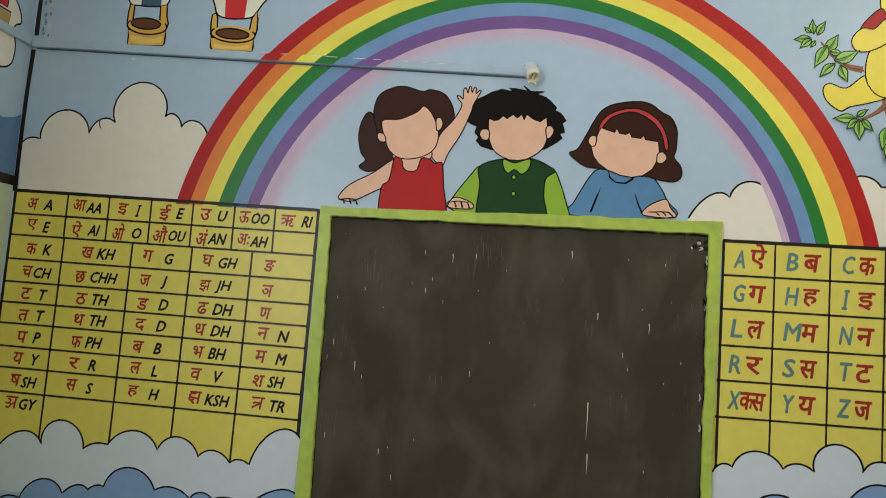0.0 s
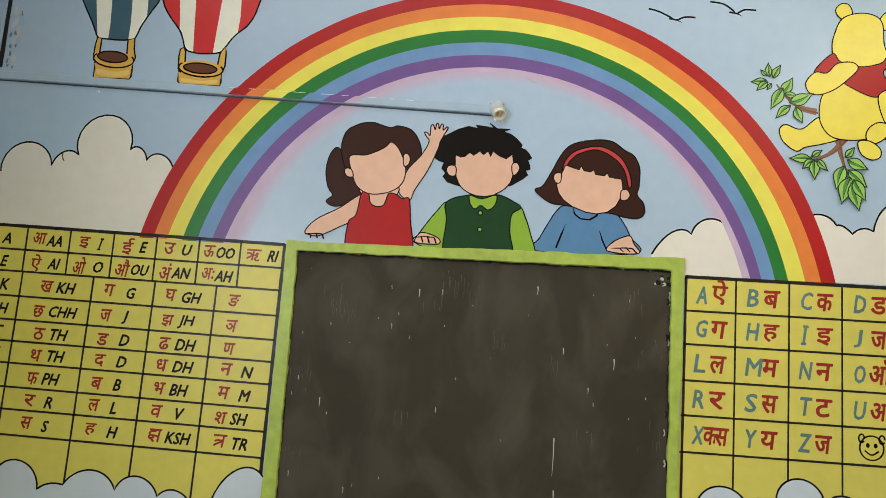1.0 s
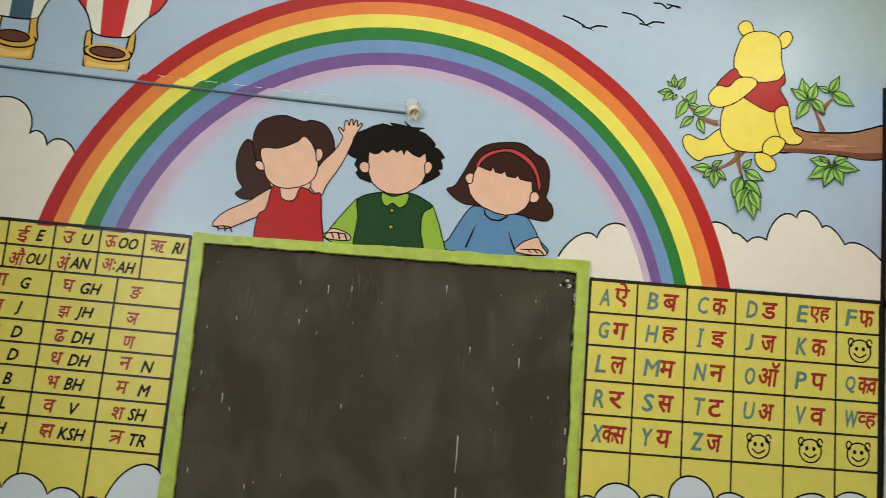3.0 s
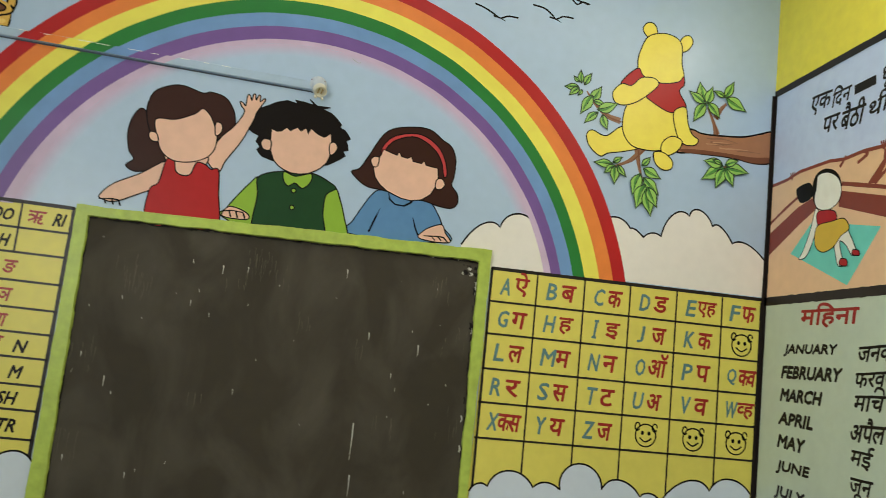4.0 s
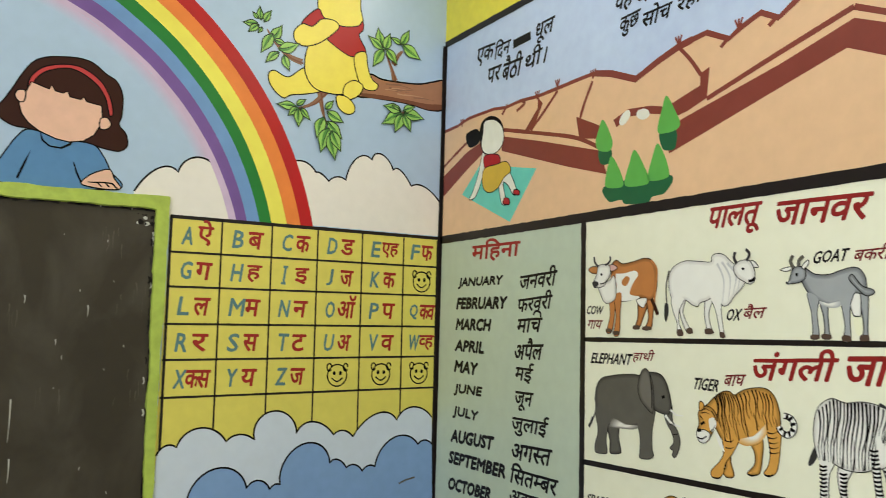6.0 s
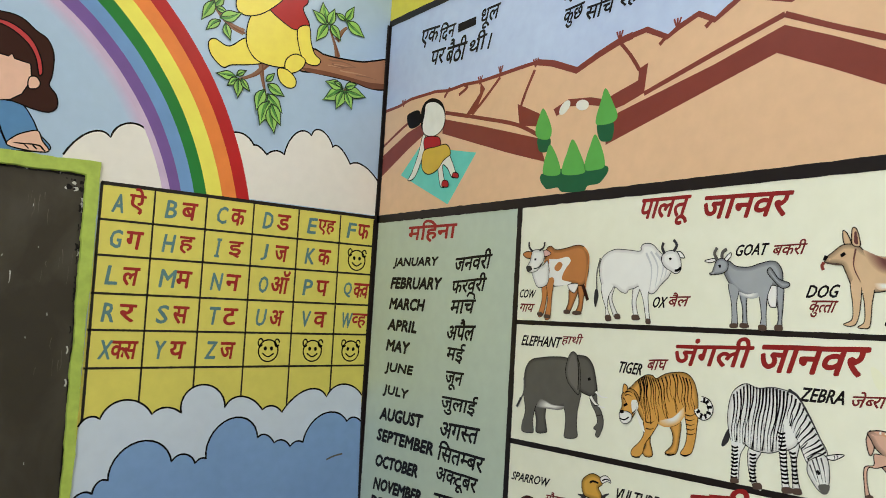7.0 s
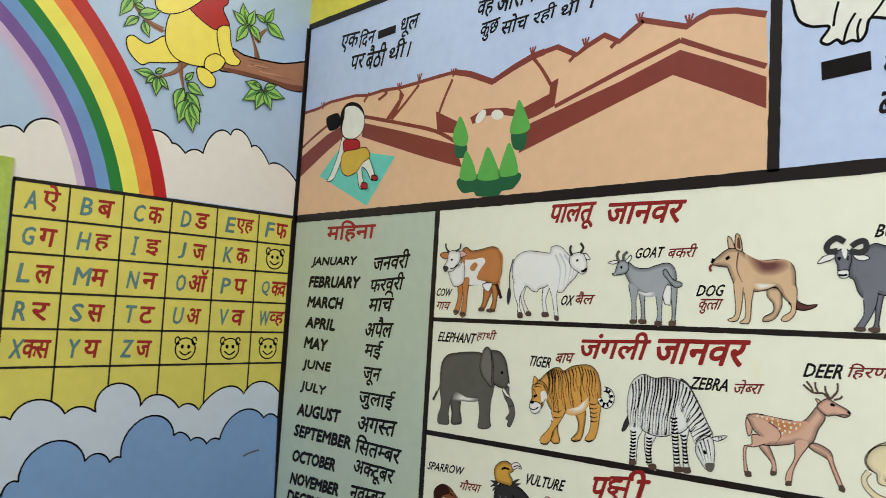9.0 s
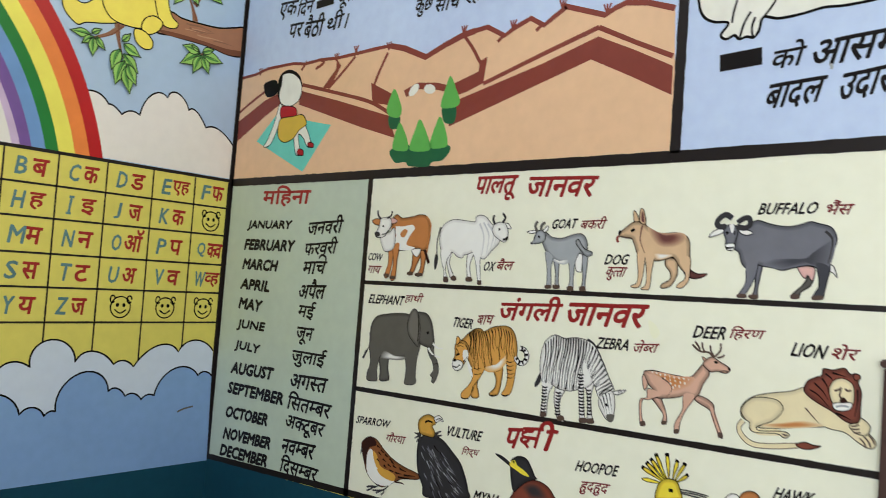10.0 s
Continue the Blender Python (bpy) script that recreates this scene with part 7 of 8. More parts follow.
brush(zebra, "stripe", [(1.461, 1.213), (1.468, 1.212), (1.475, 1.215)], 0.0038, INK)
brush(zebra, "stripe", [(1.461, 1.206), (1.468, 1.204), (1.475, 1.207)], 0.0038, INK)
brush(zebra, "stripe", [(1.461, 1.198), (1.468, 1.197), (1.475, 1.2)], 0.0038, INK)
brush(zebra, "stripe", [(1.461, 1.191), (1.468, 1.189), (1.475, 1.192)], 0.0038, INK)
brush(zebra, "stripe", [(1.461, 1.183), (1.468, 1.182), (1.475, 1.185)], 0.0038, INK)
brush(zebra, "stripe", [(1.461, 1.176), (1.469, 1.174), (1.476, 1.178)], 0.0038, INK)
brush(zebra, "stripe", [(1.461, 1.168), (1.469, 1.167), (1.476, 1.17)], 0.0038, INK)
brush(zebra, "stripe", [(1.518, 1.273), (1.526, 1.271), (1.534, 1.274)], 0.0038, INK)
brush(zebra, "stripe", [(1.519, 1.265), (1.527, 1.263), (1.534, 1.266)], 0.0038, INK)
brush(zebra, "stripe", [(1.52, 1.257), (1.528, 1.256), (1.535, 1.259)], 0.0038, INK)
brush(zebra, "stripe", [(1.521, 1.249), (1.529, 1.248), (1.536, 1.251)], 0.0038, INK)
brush(zebra, "stripe", [(1.522, 1.242), (1.529, 1.24), (1.537, 1.243)], 0.0038, INK)
brush(zebra, "stripe", [(1.522, 1.234), (1.53, 1.232), (1.538, 1.235)], 0.0038, INK)
brush(zebra, "stripe", [(1.523, 1.226), (1.531, 1.225), (1.539, 1.228)], 0.0038, INK)
brush(zebra, "stripe", [(1.524, 1.218), (1.532, 1.217), (1.539, 1.22)], 0.0038, INK)
brush(zebra, "stripe", [(1.525, 1.211), (1.533, 1.209), (1.54, 1.212)], 0.0038, INK)
brush(zebra, "stripe", [(1.526, 1.203), (1.534, 1.201), (1.541, 1.205)], 0.0038, INK)
brush(zebra, "stripe", [(1.527, 1.195), (1.535, 1.194), (1.542, 1.197)], 0.0038, INK)
brush(zebra, "stripe", [(1.528, 1.187), (1.535, 1.186), (1.543, 1.189)], 0.0038, INK)
brush(zebra, "stripe", [(1.529, 1.18), (1.536, 1.178), (1.544, 1.181)], 0.0038, INK)
brush(zebra, "stripe", [(1.544, 1.239), (1.55, 1.237), (1.556, 1.24)], 0.0038, INK)
brush(zebra, "stripe", [(1.545, 1.231), (1.551, 1.229), (1.557, 1.232)], 0.0038, INK)
brush(zebra, "stripe", [(1.546, 1.223), (1.552, 1.221), (1.558, 1.224)], 0.0038, INK)
brush(zebra, "stripe", [(1.547, 1.215), (1.553, 1.213), (1.559, 1.216)], 0.0038, INK)
brush(zebra, "stripe", [(1.548, 1.207), (1.554, 1.205), (1.56, 1.208)], 0.0038, INK)
brush(zebra, "stripe", [(1.549, 1.199), (1.555, 1.197), (1.561, 1.2)], 0.0038, INK)
brush(zebra, "stripe", [(1.55, 1.191), (1.556, 1.19), (1.562, 1.193)], 0.0038, INK)
brush(zebra, "stripe", [(1.551, 1.183), (1.557, 1.182), (1.563, 1.185)], 0.0038, INK)
brush(zebra, "face_stripe", [(1.588, 1.232), (1.595, 1.213), (1.603, 1.189)], 0.003, INK, True)
brush(zebra, "face_stripe", [(1.595, 1.238), (1.602, 1.218), (1.609, 1.193)], 0.003, INK, True)
brush(zebra, "face_stripe", [(1.604, 1.239), (1.61, 1.219), (1.614, 1.195)], 0.003, INK, True)
brush(zebra, "face_stripe", [(1.583, 1.223), (1.59, 1.208), (1.597, 1.194)], 0.003, INK, True)
brush(zebra, "face_stripe", [(1.628, 1.248), (1.629, 1.245), (1.628, 1.24)], 0.003, INK, True)
brush(zebra, "face_stripe", [(1.633, 1.249), (1.635, 1.247), (1.634, 1.243)], 0.003, INK, True)
brush(zebra, "mane", [(1.538, 1.357), (1.557, 1.348), (1.579, 1.316), (1.601, 1.276), (1.614, 1.252)], 0.006, COAL, True)
brush(zebra, "eye", [(1.597, 1.215), (1.6, 1.211), (1.602, 1.208)], 0.006, INK)
patch(zebra, "hoof", [(1.421, 1.164), (1.435, 1.167), (1.438, 1.158), (1.421, 1.155)], HOOF, False)
patch(zebra, "hoof", [(1.47, 1.164), (1.486, 1.167), (1.488, 1.156), (1.471, 1.153)], HOOF, False)
patch(zebra, "hoof", [(1.531, 1.169), (1.549, 1.172), (1.551, 1.162), (1.532, 1.159)], HOOF, False)
patch(zebra, "hoof", [(1.552, 1.171), (1.567, 1.174), (1.569, 1.164), (1.553, 1.161)], HOOF, False)

deer = creature("painted_deer", "painted pinkish brown spotted deer with antlers")
patch(deer, "leg", [(1.703, 1.252), (1.724, 1.255), (1.742, 1.224), (1.747, 1.2), (1.744, 1.192), (1.735, 1.193), (1.738, 1.211), (1.725, 1.227)], DEERC)
patch(deer, "leg", [(1.804, 1.262), (1.823, 1.265), (1.847, 1.253), (1.853, 1.23), (1.871, 1.188), (1.863, 1.19), (1.846, 1.229), (1.839, 1.24), (1.814, 1.251)], DEERC)
patch(deer, "tail", [(1.691, 1.304), (1.683, 1.287), (1.689, 1.26), (1.696, 1.267), (1.697, 1.286)], DEERC)
patch(deer, "body", [(1.686, 1.3), (1.706, 1.306), (1.733, 1.304), (1.766, 1.302), (1.794, 1.303), (1.81, 1.32), (1.821, 1.334), (1.834, 1.323), (1.835, 1.311), (1.824, 1.292), (1.816, 1.269), (1.805, 1.26), (1.788, 1.262), (1.769, 1.255), (1.743, 1.249), (1.717, 1.247), (1.713, 1.261), (1.699, 1.274), (1.691, 1.288)], DEERC)
patch(deer, "saddle", [(1.702, 1.301), (1.733, 1.303), (1.766, 1.3), (1.799, 1.302), (1.794, 1.287), (1.776, 1.275), (1.756, 1.27), (1.742, 1.286), (1.72, 1.295)], GINGER, False)
patch(deer, "leg", [(1.699, 1.264), (1.732, 1.256), (1.704, 1.24), (1.688, 1.237), (1.686, 1.215), (1.691, 1.19), (1.698, 1.182), (1.686, 1.18), (1.682, 1.201), (1.681, 1.236), (1.697, 1.244)], DEERC)
patch(deer, "leg", [(1.783, 1.264), (1.808, 1.263), (1.79, 1.232), (1.779, 1.205), (1.775, 1.179), (1.766, 1.181), (1.767, 1.2), (1.781, 1.23)], DEERC)
patch(deer, "ear", [(1.818, 1.349), (1.827, 1.346), (1.829, 1.332)], DEERC)
patch(deer, "head", [(1.821, 1.334), (1.829, 1.346), (1.841, 1.352), (1.857, 1.344), (1.876, 1.335), (1.88, 1.328), (1.871, 1.321), (1.853, 1.323), (1.838, 1.32)], DEERC)
brush(deer, "haunch_line", [(1.73, 1.293), (1.75, 1.281), (1.754, 1.267), (1.743, 1.251)], 0.003, HOOF, True)
brush(deer, "antler", [(1.841, 1.352), (1.832, 1.361), (1.813, 1.361), (1.795, 1.374)], 0.004, HOOF)
brush(deer, "antler", [(1.813, 1.361), (1.81, 1.37), (1.801, 1.381)], 0.004, HOOF)
brush(deer, "antler", [(1.823, 1.361), (1.818, 1.371), (1.817, 1.381)], 0.004, HOOF)
brush(deer, "antler", [(1.846, 1.351), (1.837, 1.364), (1.835, 1.376)], 0.004, HOOF)
brush(deer, "antler", [(1.846, 1.353), (1.857, 1.368), (1.857, 1.383)], 0.004, HOOF)
brush(deer, "antler", [(1.851, 1.351), (1.862, 1.355), (1.866, 1.36)], 0.004, HOOF)
brush(deer, "spot", [(1.706, 1.302), (1.708, 1.302), (1.709, 1.302)], 0.0045, PAPER)
brush(deer, "spot", [(1.716, 1.3), (1.717, 1.301), (1.719, 1.3)], 0.0045, PAPER)
brush(deer, "spot", [(1.725, 1.299), (1.727, 1.299), (1.728, 1.299)], 0.0045, PAPER)
brush(deer, "spot", [(1.736, 1.299), (1.737, 1.3), (1.739, 1.299)], 0.0045, PAPER)
brush(deer, "spot", [(1.747, 1.298), (1.748, 1.298), (1.749, 1.298)], 0.0045, PAPER)
brush(deer, "spot", [(1.757, 1.297), (1.759, 1.297), (1.76, 1.297)], 0.0045, PAPER)
brush(deer, "spot", [(1.769, 1.296), (1.77, 1.297), (1.772, 1.296)], 0.0045, PAPER)
brush(deer, "spot", [(1.779, 1.296), (1.781, 1.297), (1.782, 1.296)], 0.0045, PAPER)
brush(deer, "spot", [(1.79, 1.297), (1.791, 1.297), (1.792, 1.297)], 0.0045, PAPER)
brush(deer, "spot", [(1.736, 1.293), (1.738, 1.293), (1.739, 1.293)], 0.0045, PAPER)
brush(deer, "spot", [(1.749, 1.291), (1.75, 1.291), (1.751, 1.291)], 0.0045, PAPER)
brush(deer, "spot", [(1.76, 1.29), (1.762, 1.29), (1.763, 1.29)], 0.0045, PAPER)
brush(deer, "spot", [(1.772, 1.288), (1.773, 1.288), (1.775, 1.288)], 0.0045, PAPER)
brush(deer, "spot", [(1.782, 1.288), (1.784, 1.288), (1.785, 1.288)], 0.0045, PAPER)
brush(deer, "spot", [(1.75, 1.283), (1.752, 1.283), (1.753, 1.282)], 0.0045, PAPER)
brush(deer, "spot", [(1.761, 1.28), (1.762, 1.28), (1.764, 1.28)], 0.0045, PAPER)
brush(deer, "spot", [(1.77, 1.279), (1.771, 1.279), (1.773, 1.279)], 0.0045, PAPER)
brush(deer, "spot", [(1.756, 1.275), (1.757, 1.275), (1.759, 1.275)], 0.0045, PAPER)
brush(deer, "eye", [(1.845, 1.341), (1.849, 1.342), (1.853, 1.34)], 0.005, INK)
brush(deer, "nostril", [(1.875, 1.332), (1.877, 1.331), (1.879, 1.329)], 0.004, INK)
brush(deer, "mouth", [(1.86, 1.324), (1.869, 1.326), (1.876, 1.325)], 0.0025, HOOF)
patch(deer, "hoof", [(1.685, 1.188), (1.696, 1.19), (1.698, 1.181), (1.686, 1.179)], HOOF, False)
patch(deer, "hoof", [(1.736, 1.198), (1.745, 1.199), (1.747, 1.192), (1.737, 1.19)], HOOF, False)
patch(deer, "hoof", [(1.766, 1.184), (1.775, 1.186), (1.777, 1.178), (1.766, 1.176)], HOOF, False)
patch(deer, "hoof", [(1.863, 1.195), (1.871, 1.196), (1.873, 1.187), (1.863, 1.185)], HOOF, False)

lion = creature("painted_lion", "painted resting lion with a brown mane")
brush(lion, "tail_edge", [(1.912, 1.229), (1.904, 1.215), (1.91, 1.199), (1.931, 1.185), (1.964, 1.186), (2.02, 1.198)], 0.012, HOOF)
brush(lion, "tail", [(1.912, 1.229), (1.904, 1.215), (1.91, 1.199), (1.931, 1.185), (1.964, 1.186), (2.02, 1.198)], 0.0085, LIONC)
patch(lion, "tail_tuft", [(2.016, 1.199), (2.033, 1.207), (2.049, 1.204), (2.062, 1.205), (2.049, 1.197), (2.031, 1.193)], MANE)
patch(lion, "body", [(1.911, 1.234), (1.905, 1.25), (1.913, 1.267), (1.931, 1.282), (1.959, 1.292), (2.002, 1.303), (2.028, 1.314), (2.044, 1.301), (2.066, 1.271), (2.075, 1.251), (2.062, 1.242), (2.027, 1.235), (1.984, 1.225), (1.946, 1.22), (1.929, 1.228)], LIONC)
patch(lion, "belly", [(1.951, 1.227), (1.984, 1.236), (2.026, 1.247), (2.059, 1.246), (2.045, 1.239), (1.984, 1.226)], GINGER, False)
patch(lion, "haunch", [(1.931, 1.279), (1.959, 1.283), (1.979, 1.28), (1.989, 1.267), (1.983, 1.252), (1.97, 1.238), (1.951, 1.227), (1.94, 1.221), (1.946, 1.214), (1.985, 1.22), (1.998, 1.22), (2.004, 1.215), (1.994, 1.208), (1.979, 1.214), (1.941, 1.209), (1.927, 1.213), (1.925, 1.227), (1.917, 1.232), (1.908, 1.245), (1.913, 1.264)], LIONC)
patch(lion, "foreleg", [(2.029, 1.298), (2.044, 1.295), (2.076, 1.278), (2.106, 1.262), (2.126, 1.251), (2.146, 1.242), (2.157, 1.228), (2.151, 1.217), (2.137, 1.219), (2.122, 1.227), (2.102, 1.239), (2.072, 1.242), (2.051, 1.258), (2.035, 1.272)], LIONC)
patch(lion, "paw", [(2.111, 1.255), (2.125, 1.27), (2.137, 1.267), (2.146, 1.256), (2.141, 1.241), (2.127, 1.239), (2.115, 1.245)], LIONC)
patch(lion, "mane", [(2.026, 1.309), (2.032, 1.327), (2.047, 1.337), (2.057, 1.342), (2.06, 1.355), (2.077, 1.355), (2.097, 1.361), (2.107, 1.351), (2.117, 1.353), (2.125, 1.347), (2.122, 1.336), (2.128, 1.319), (2.128, 1.292), (2.127, 1.265), (2.116, 1.258), (2.101, 1.261), (2.081, 1.274), (2.055, 1.286), (2.036, 1.297)], MANE)
patch(lion, "ear", [(2.113, 1.35), (2.122, 1.352), (2.125, 1.344), (2.116, 1.34)], MANE)
brush(lion, "mane_lock", [(2.037, 1.311), (2.054, 1.302), (2.074, 1.281)], 0.004, SOOT, True)
brush(lion, "mane_lock", [(2.045, 1.325), (2.06, 1.312), (2.071, 1.296)], 0.004, SOOT, True)
brush(lion, "mane_lock", [(2.058, 1.336), (2.067, 1.324), (2.071, 1.309)], 0.004, SOOT, True)
brush(lion, "mane_lock", [(2.121, 1.323), (2.122, 1.3), (2.118, 1.271)], 0.004, SOOT, True)
brush(lion, "mane_lock", [(2.086, 1.273), (2.101, 1.269), (2.112, 1.264)], 0.004, SOOT, True)
brush(lion, "mane_lock", [(2.076, 1.349), (2.089, 1.347), (2.102, 1.344)], 0.004, SOOT, True)
brush(lion, "mane_lock", [(2.064, 1.346), (2.073, 1.34), (2.077, 1.334)], 0.004, SOOT, True)
patch(lion, "face", [(2.072, 1.316), (2.078, 1.333), (2.093, 1.341), (2.111, 1.334), (2.116, 1.317), (2.115, 1.295), (2.105, 1.283), (2.091, 1.281), (2.077, 1.295)], LIONC)
patch(lion, "muzzle", [(2.08, 1.29), (2.095, 1.295), (2.113, 1.296), (2.11, 1.284), (2.096, 1.278), (2.083, 1.28)], BONE)
brush(lion, "brow", [(2.081, 1.315), (2.088, 1.318), (2.094, 1.323)], 0.004, HOOF)
brush(lion, "brow", [(2.1, 1.322), (2.105, 1.318), (2.11, 1.321)], 0.004, HOOF)
brush(lion, "nose", [(2.094, 1.302), (2.098, 1.299), (2.102, 1.302)], 0.01, HAIR)
brush(lion, "nose_line", [(2.093, 1.319), (2.091, 1.308), (2.094, 1.302)], 0.003, HOOF)
brush(lion, "mouth", [(2.085, 1.285), (2.097, 1.289), (2.108, 1.288)], 0.004, GREY)
brush(lion, "claw", [(2.114, 1.253), (2.12, 1.254), (2.127, 1.258)], 0.003, HOOF)
brush(lion, "claw", [(2.114, 1.248), (2.121, 1.248), (2.128, 1.25)], 0.003, HOOF)
brush(lion, "claw", [(2.118, 1.241), (2.124, 1.242), (2.13, 1.244)], 0.003, HOOF)
brush(lion, "claw", [(2.129, 1.233), (2.137, 1.225), (2.14, 1.216)], 0.003, HOOF)
brush(lion, "claw", [(2.136, 1.237), (2.144, 1.229), (2.148, 1.219)], 0.003, HOOF)
brush(lion, "claw", [(2.144, 1.241), (2.151, 1.233), (2.154, 1.226)], 0.003, HOOF)
brush(lion, "claw", [(1.991, 1.216), (1.996, 1.214), (2, 1.215)], 0.003, HOOF)
brush(lion, "flank_line", [(2.031, 1.274), (2.044, 1.261), (2.057, 1.248)], 0.003, HOOF, True)
WING, AMBER, CREST = paint("wing_brown_paint", (138, 84, 46), vary=0.25), paint("amber_paint", (208, 158, 66)), paint("crest_yellow_paint", (236, 208, 62))
sparrow = creature("painted_sparrow", "painted brown and white sparrow")
patch(sparrow, "body", [(0.799, 0.96), (0.804, 0.978), (0.82, 0.991), (0.838, 0.996), (0.863, 0.991), (0.893, 0.97), (0.93, 0.95), (0.976, 0.937), (1.02, 0.931), (1.036, 0.925), (1.033, 0.913), (0.98, 0.903), (0.954, 0.892), (0.927, 0.875), (0.894, 0.861), (0.858, 0.869), (0.832, 0.887), (0.817, 0.914)], WING)
patch(sparrow, "breast", [(0.827, 0.946), (0.842, 0.961), (0.859, 0.939), (0.881, 0.911), (0.925, 0.895), (0.943, 0.888), (0.916, 0.869), (0.882, 0.865), (0.85, 0.874), (0.828, 0.899)], BONE, False)
patch(sparrow, "side", [(0.872, 0.909), (0.911, 0.914), (0.944, 0.905), (0.943, 0.89), (0.921, 0.887), (0.89, 0.893)], AMBER, False)
patch(sparrow, "side", [(0.85, 0.957), (0.868, 0.947), (0.88, 0.923), (0.899, 0.914), (0.872, 0.912), (0.855, 0.935)], AMBER, False)
patch(sparrow, "cap", [(0.801, 0.961), (0.808, 0.982), (0.831, 0.995), (0.853, 0.991), (0.862, 0.976), (0.835, 0.964), (0.825, 0.941), (0.826, 0.912), (0.809, 0.932)], HAIR, False)
brush(sparrow, "wing_mark", [(0.864, 0.976), (0.871, 0.973), (0.877, 0.971)], 0.006, SOOT, True)
brush(sparrow, "wing_mark", [(0.882, 0.967), (0.889, 0.962), (0.897, 0.96)], 0.006, SOOT, True)
brush(sparrow, "wing_mark", [(0.873, 0.958), (0.88, 0.954), (0.886, 0.951)], 0.006, SOOT, True)
brush(sparrow, "wing_mark", [(0.899, 0.957), (0.907, 0.953), (0.914, 0.95)], 0.006, SOOT, True)
brush(sparrow, "wing_mark", [(0.892, 0.942), (0.899, 0.939), (0.906, 0.937)], 0.006, SOOT, True)
brush(sparrow, "wing_mark", [(0.919, 0.948), (0.927, 0.944), (0.935, 0.941)], 0.006, SOOT, True)
brush(sparrow, "wing_mark", [(0.914, 0.931), (0.921, 0.928), (0.928, 0.927)], 0.006, SOOT, True)
brush(sparrow, "wing_mark", [(0.934, 0.932), (0.942, 0.929), (0.95, 0.928)], 0.006, SOOT, True)
brush(sparrow, "wing_mark", [(0.898, 0.926), (0.904, 0.922), (0.91, 0.92)], 0.006, SOOT, True)
brush(sparrow, "wing_mark", [(0.945, 0.914), (0.959, 0.914), (0.972, 0.915)], 0.006, SOOT, True)
brush(sparrow, "wing_mark", [(0.922, 0.916), (0.932, 0.915), (0.941, 0.915)], 0.006, SOOT, True)
brush(sparrow, "wing_mark", [(0.961, 0.929), (0.975, 0.926), (0.988, 0.925)], 0.006, SOOT, True)
brush(sparrow, "wing_mark", [(0.979, 0.914), (1, 0.916), (1.022, 0.92)], 0.006, SOOT, True)
brush(sparrow, "wing_mark", [(0.957, 0.904), (0.98, 0.906), (1.001, 0.909)], 0.006, SOOT, True)
brush(sparrow, "wing_mark", [(0.869, 0.938), (0.874, 0.934), (0.879, 0.931)], 0.006, SOOT, True)
brush(sparrow, "wing_mark", [(0.928, 0.942), (0.935, 0.938), (0.94, 0.936)], 0.006, SOOT, True)
brush(sparrow, "leg", [(0.886, 0.866), (0.869, 0.855), (0.841, 0.852)], 0.0045, COAL)
brush(sparrow, "leg", [(0.864, 0.856), (0.851, 0.845), (0.837, 0.838)], 0.0045, COAL)
brush(sparrow, "leg", [(0.869, 0.857), (0.855, 0.855), (0.836, 0.848)], 0.0045, COAL)
brush(sparrow, "leg", [(0.923, 0.871), (0.906, 0.856), (0.875, 0.84)], 0.0045, COAL)
brush(sparrow, "leg", [(0.904, 0.855), (0.907, 0.849), (0.896, 0.839)], 0.0045, COAL)
brush(sparrow, "leg", [(0.906, 0.856), (0.888, 0.85), (0.861, 0.844)], 0.0045, COAL)
brush(sparrow, "beak", [(0.804, 0.956), (0.801, 0.946), (0.799, 0.939)], 0.008, COAL, True)
brush(sparrow, "tail_feather", [(0.948, 0.888), (0.975, 0.89), (0.984, 0.888)], 0.006, HAIR, True)

vulture = creature("painted_vulture", "painted black vulture with a bare yellow head")
patch(vulture, "body", [(1.026, 1.023), (1.052, 1.041), (1.083, 1.043), (1.114, 1.037), (1.146, 1.015), (1.179, 0.989), (1.199, 0.956), (1.21, 0.927), (1.209, 0.9), (1.069, 0.873), (1.051, 0.9), (1.031, 0.934), (1.022, 0.98)], COAL)
brush(vulture, "ruff", [(1.031, 1.034), (1.019, 1.03), (1.008, 1.023)], 0.01, COAL, True)
brush(vulture, "ruff", [(1.033, 1.039), (1.018, 1.038), (1.007, 1.039)], 0.01, COAL, True)
brush(vulture, "ruff", [(1.032, 1.029), (1.022, 1.021), (1.016, 1.014)], 0.01, COAL, True)
brush(vulture, "ruff", [(1.082, 1.046), (1.094, 1.055), (1.104, 1.061)], 0.01, COAL, True)
brush(vulture, "ruff", [(1.083, 1.042), (1.097, 1.046), (1.109, 1.051)], 0.01, COAL, True)
brush(vulture, "ruff", [(1.042, 1.034), (1.059, 1.031), (1.079, 1.039)], 0.01, COAL, True)
patch(vulture, "head", [(1.02, 1.054), (1.02, 1.075), (1.036, 1.091), (1.056, 1.098), (1.078, 1.092), (1.083, 1.078), (1.072, 1.068), (1.082, 1.054), (1.077, 1.039), (1.052, 1.038), (1.03, 1.04)], AMBER)
patch(vulture, "beak", [(1.076, 1.092), (1.091, 1.101), (1.104, 1.097), (1.109, 1.087), (1.097, 1.088), (1.083, 1.081)], BONE)
brush(vulture, "eye_fold", [(1.044, 1.074), (1.054, 1.08), (1.071, 1.079)], 0.005, INK)
brush(vulture, "beak_line", [(1.082, 1.087), (1.094, 1.093), (1.105, 1.092)], 0.003, INK)
brush(vulture, "feather", [(1.135, 0.945), (1.143, 0.937), (1.153, 0.929)], 0.005, MIDGREY, True)
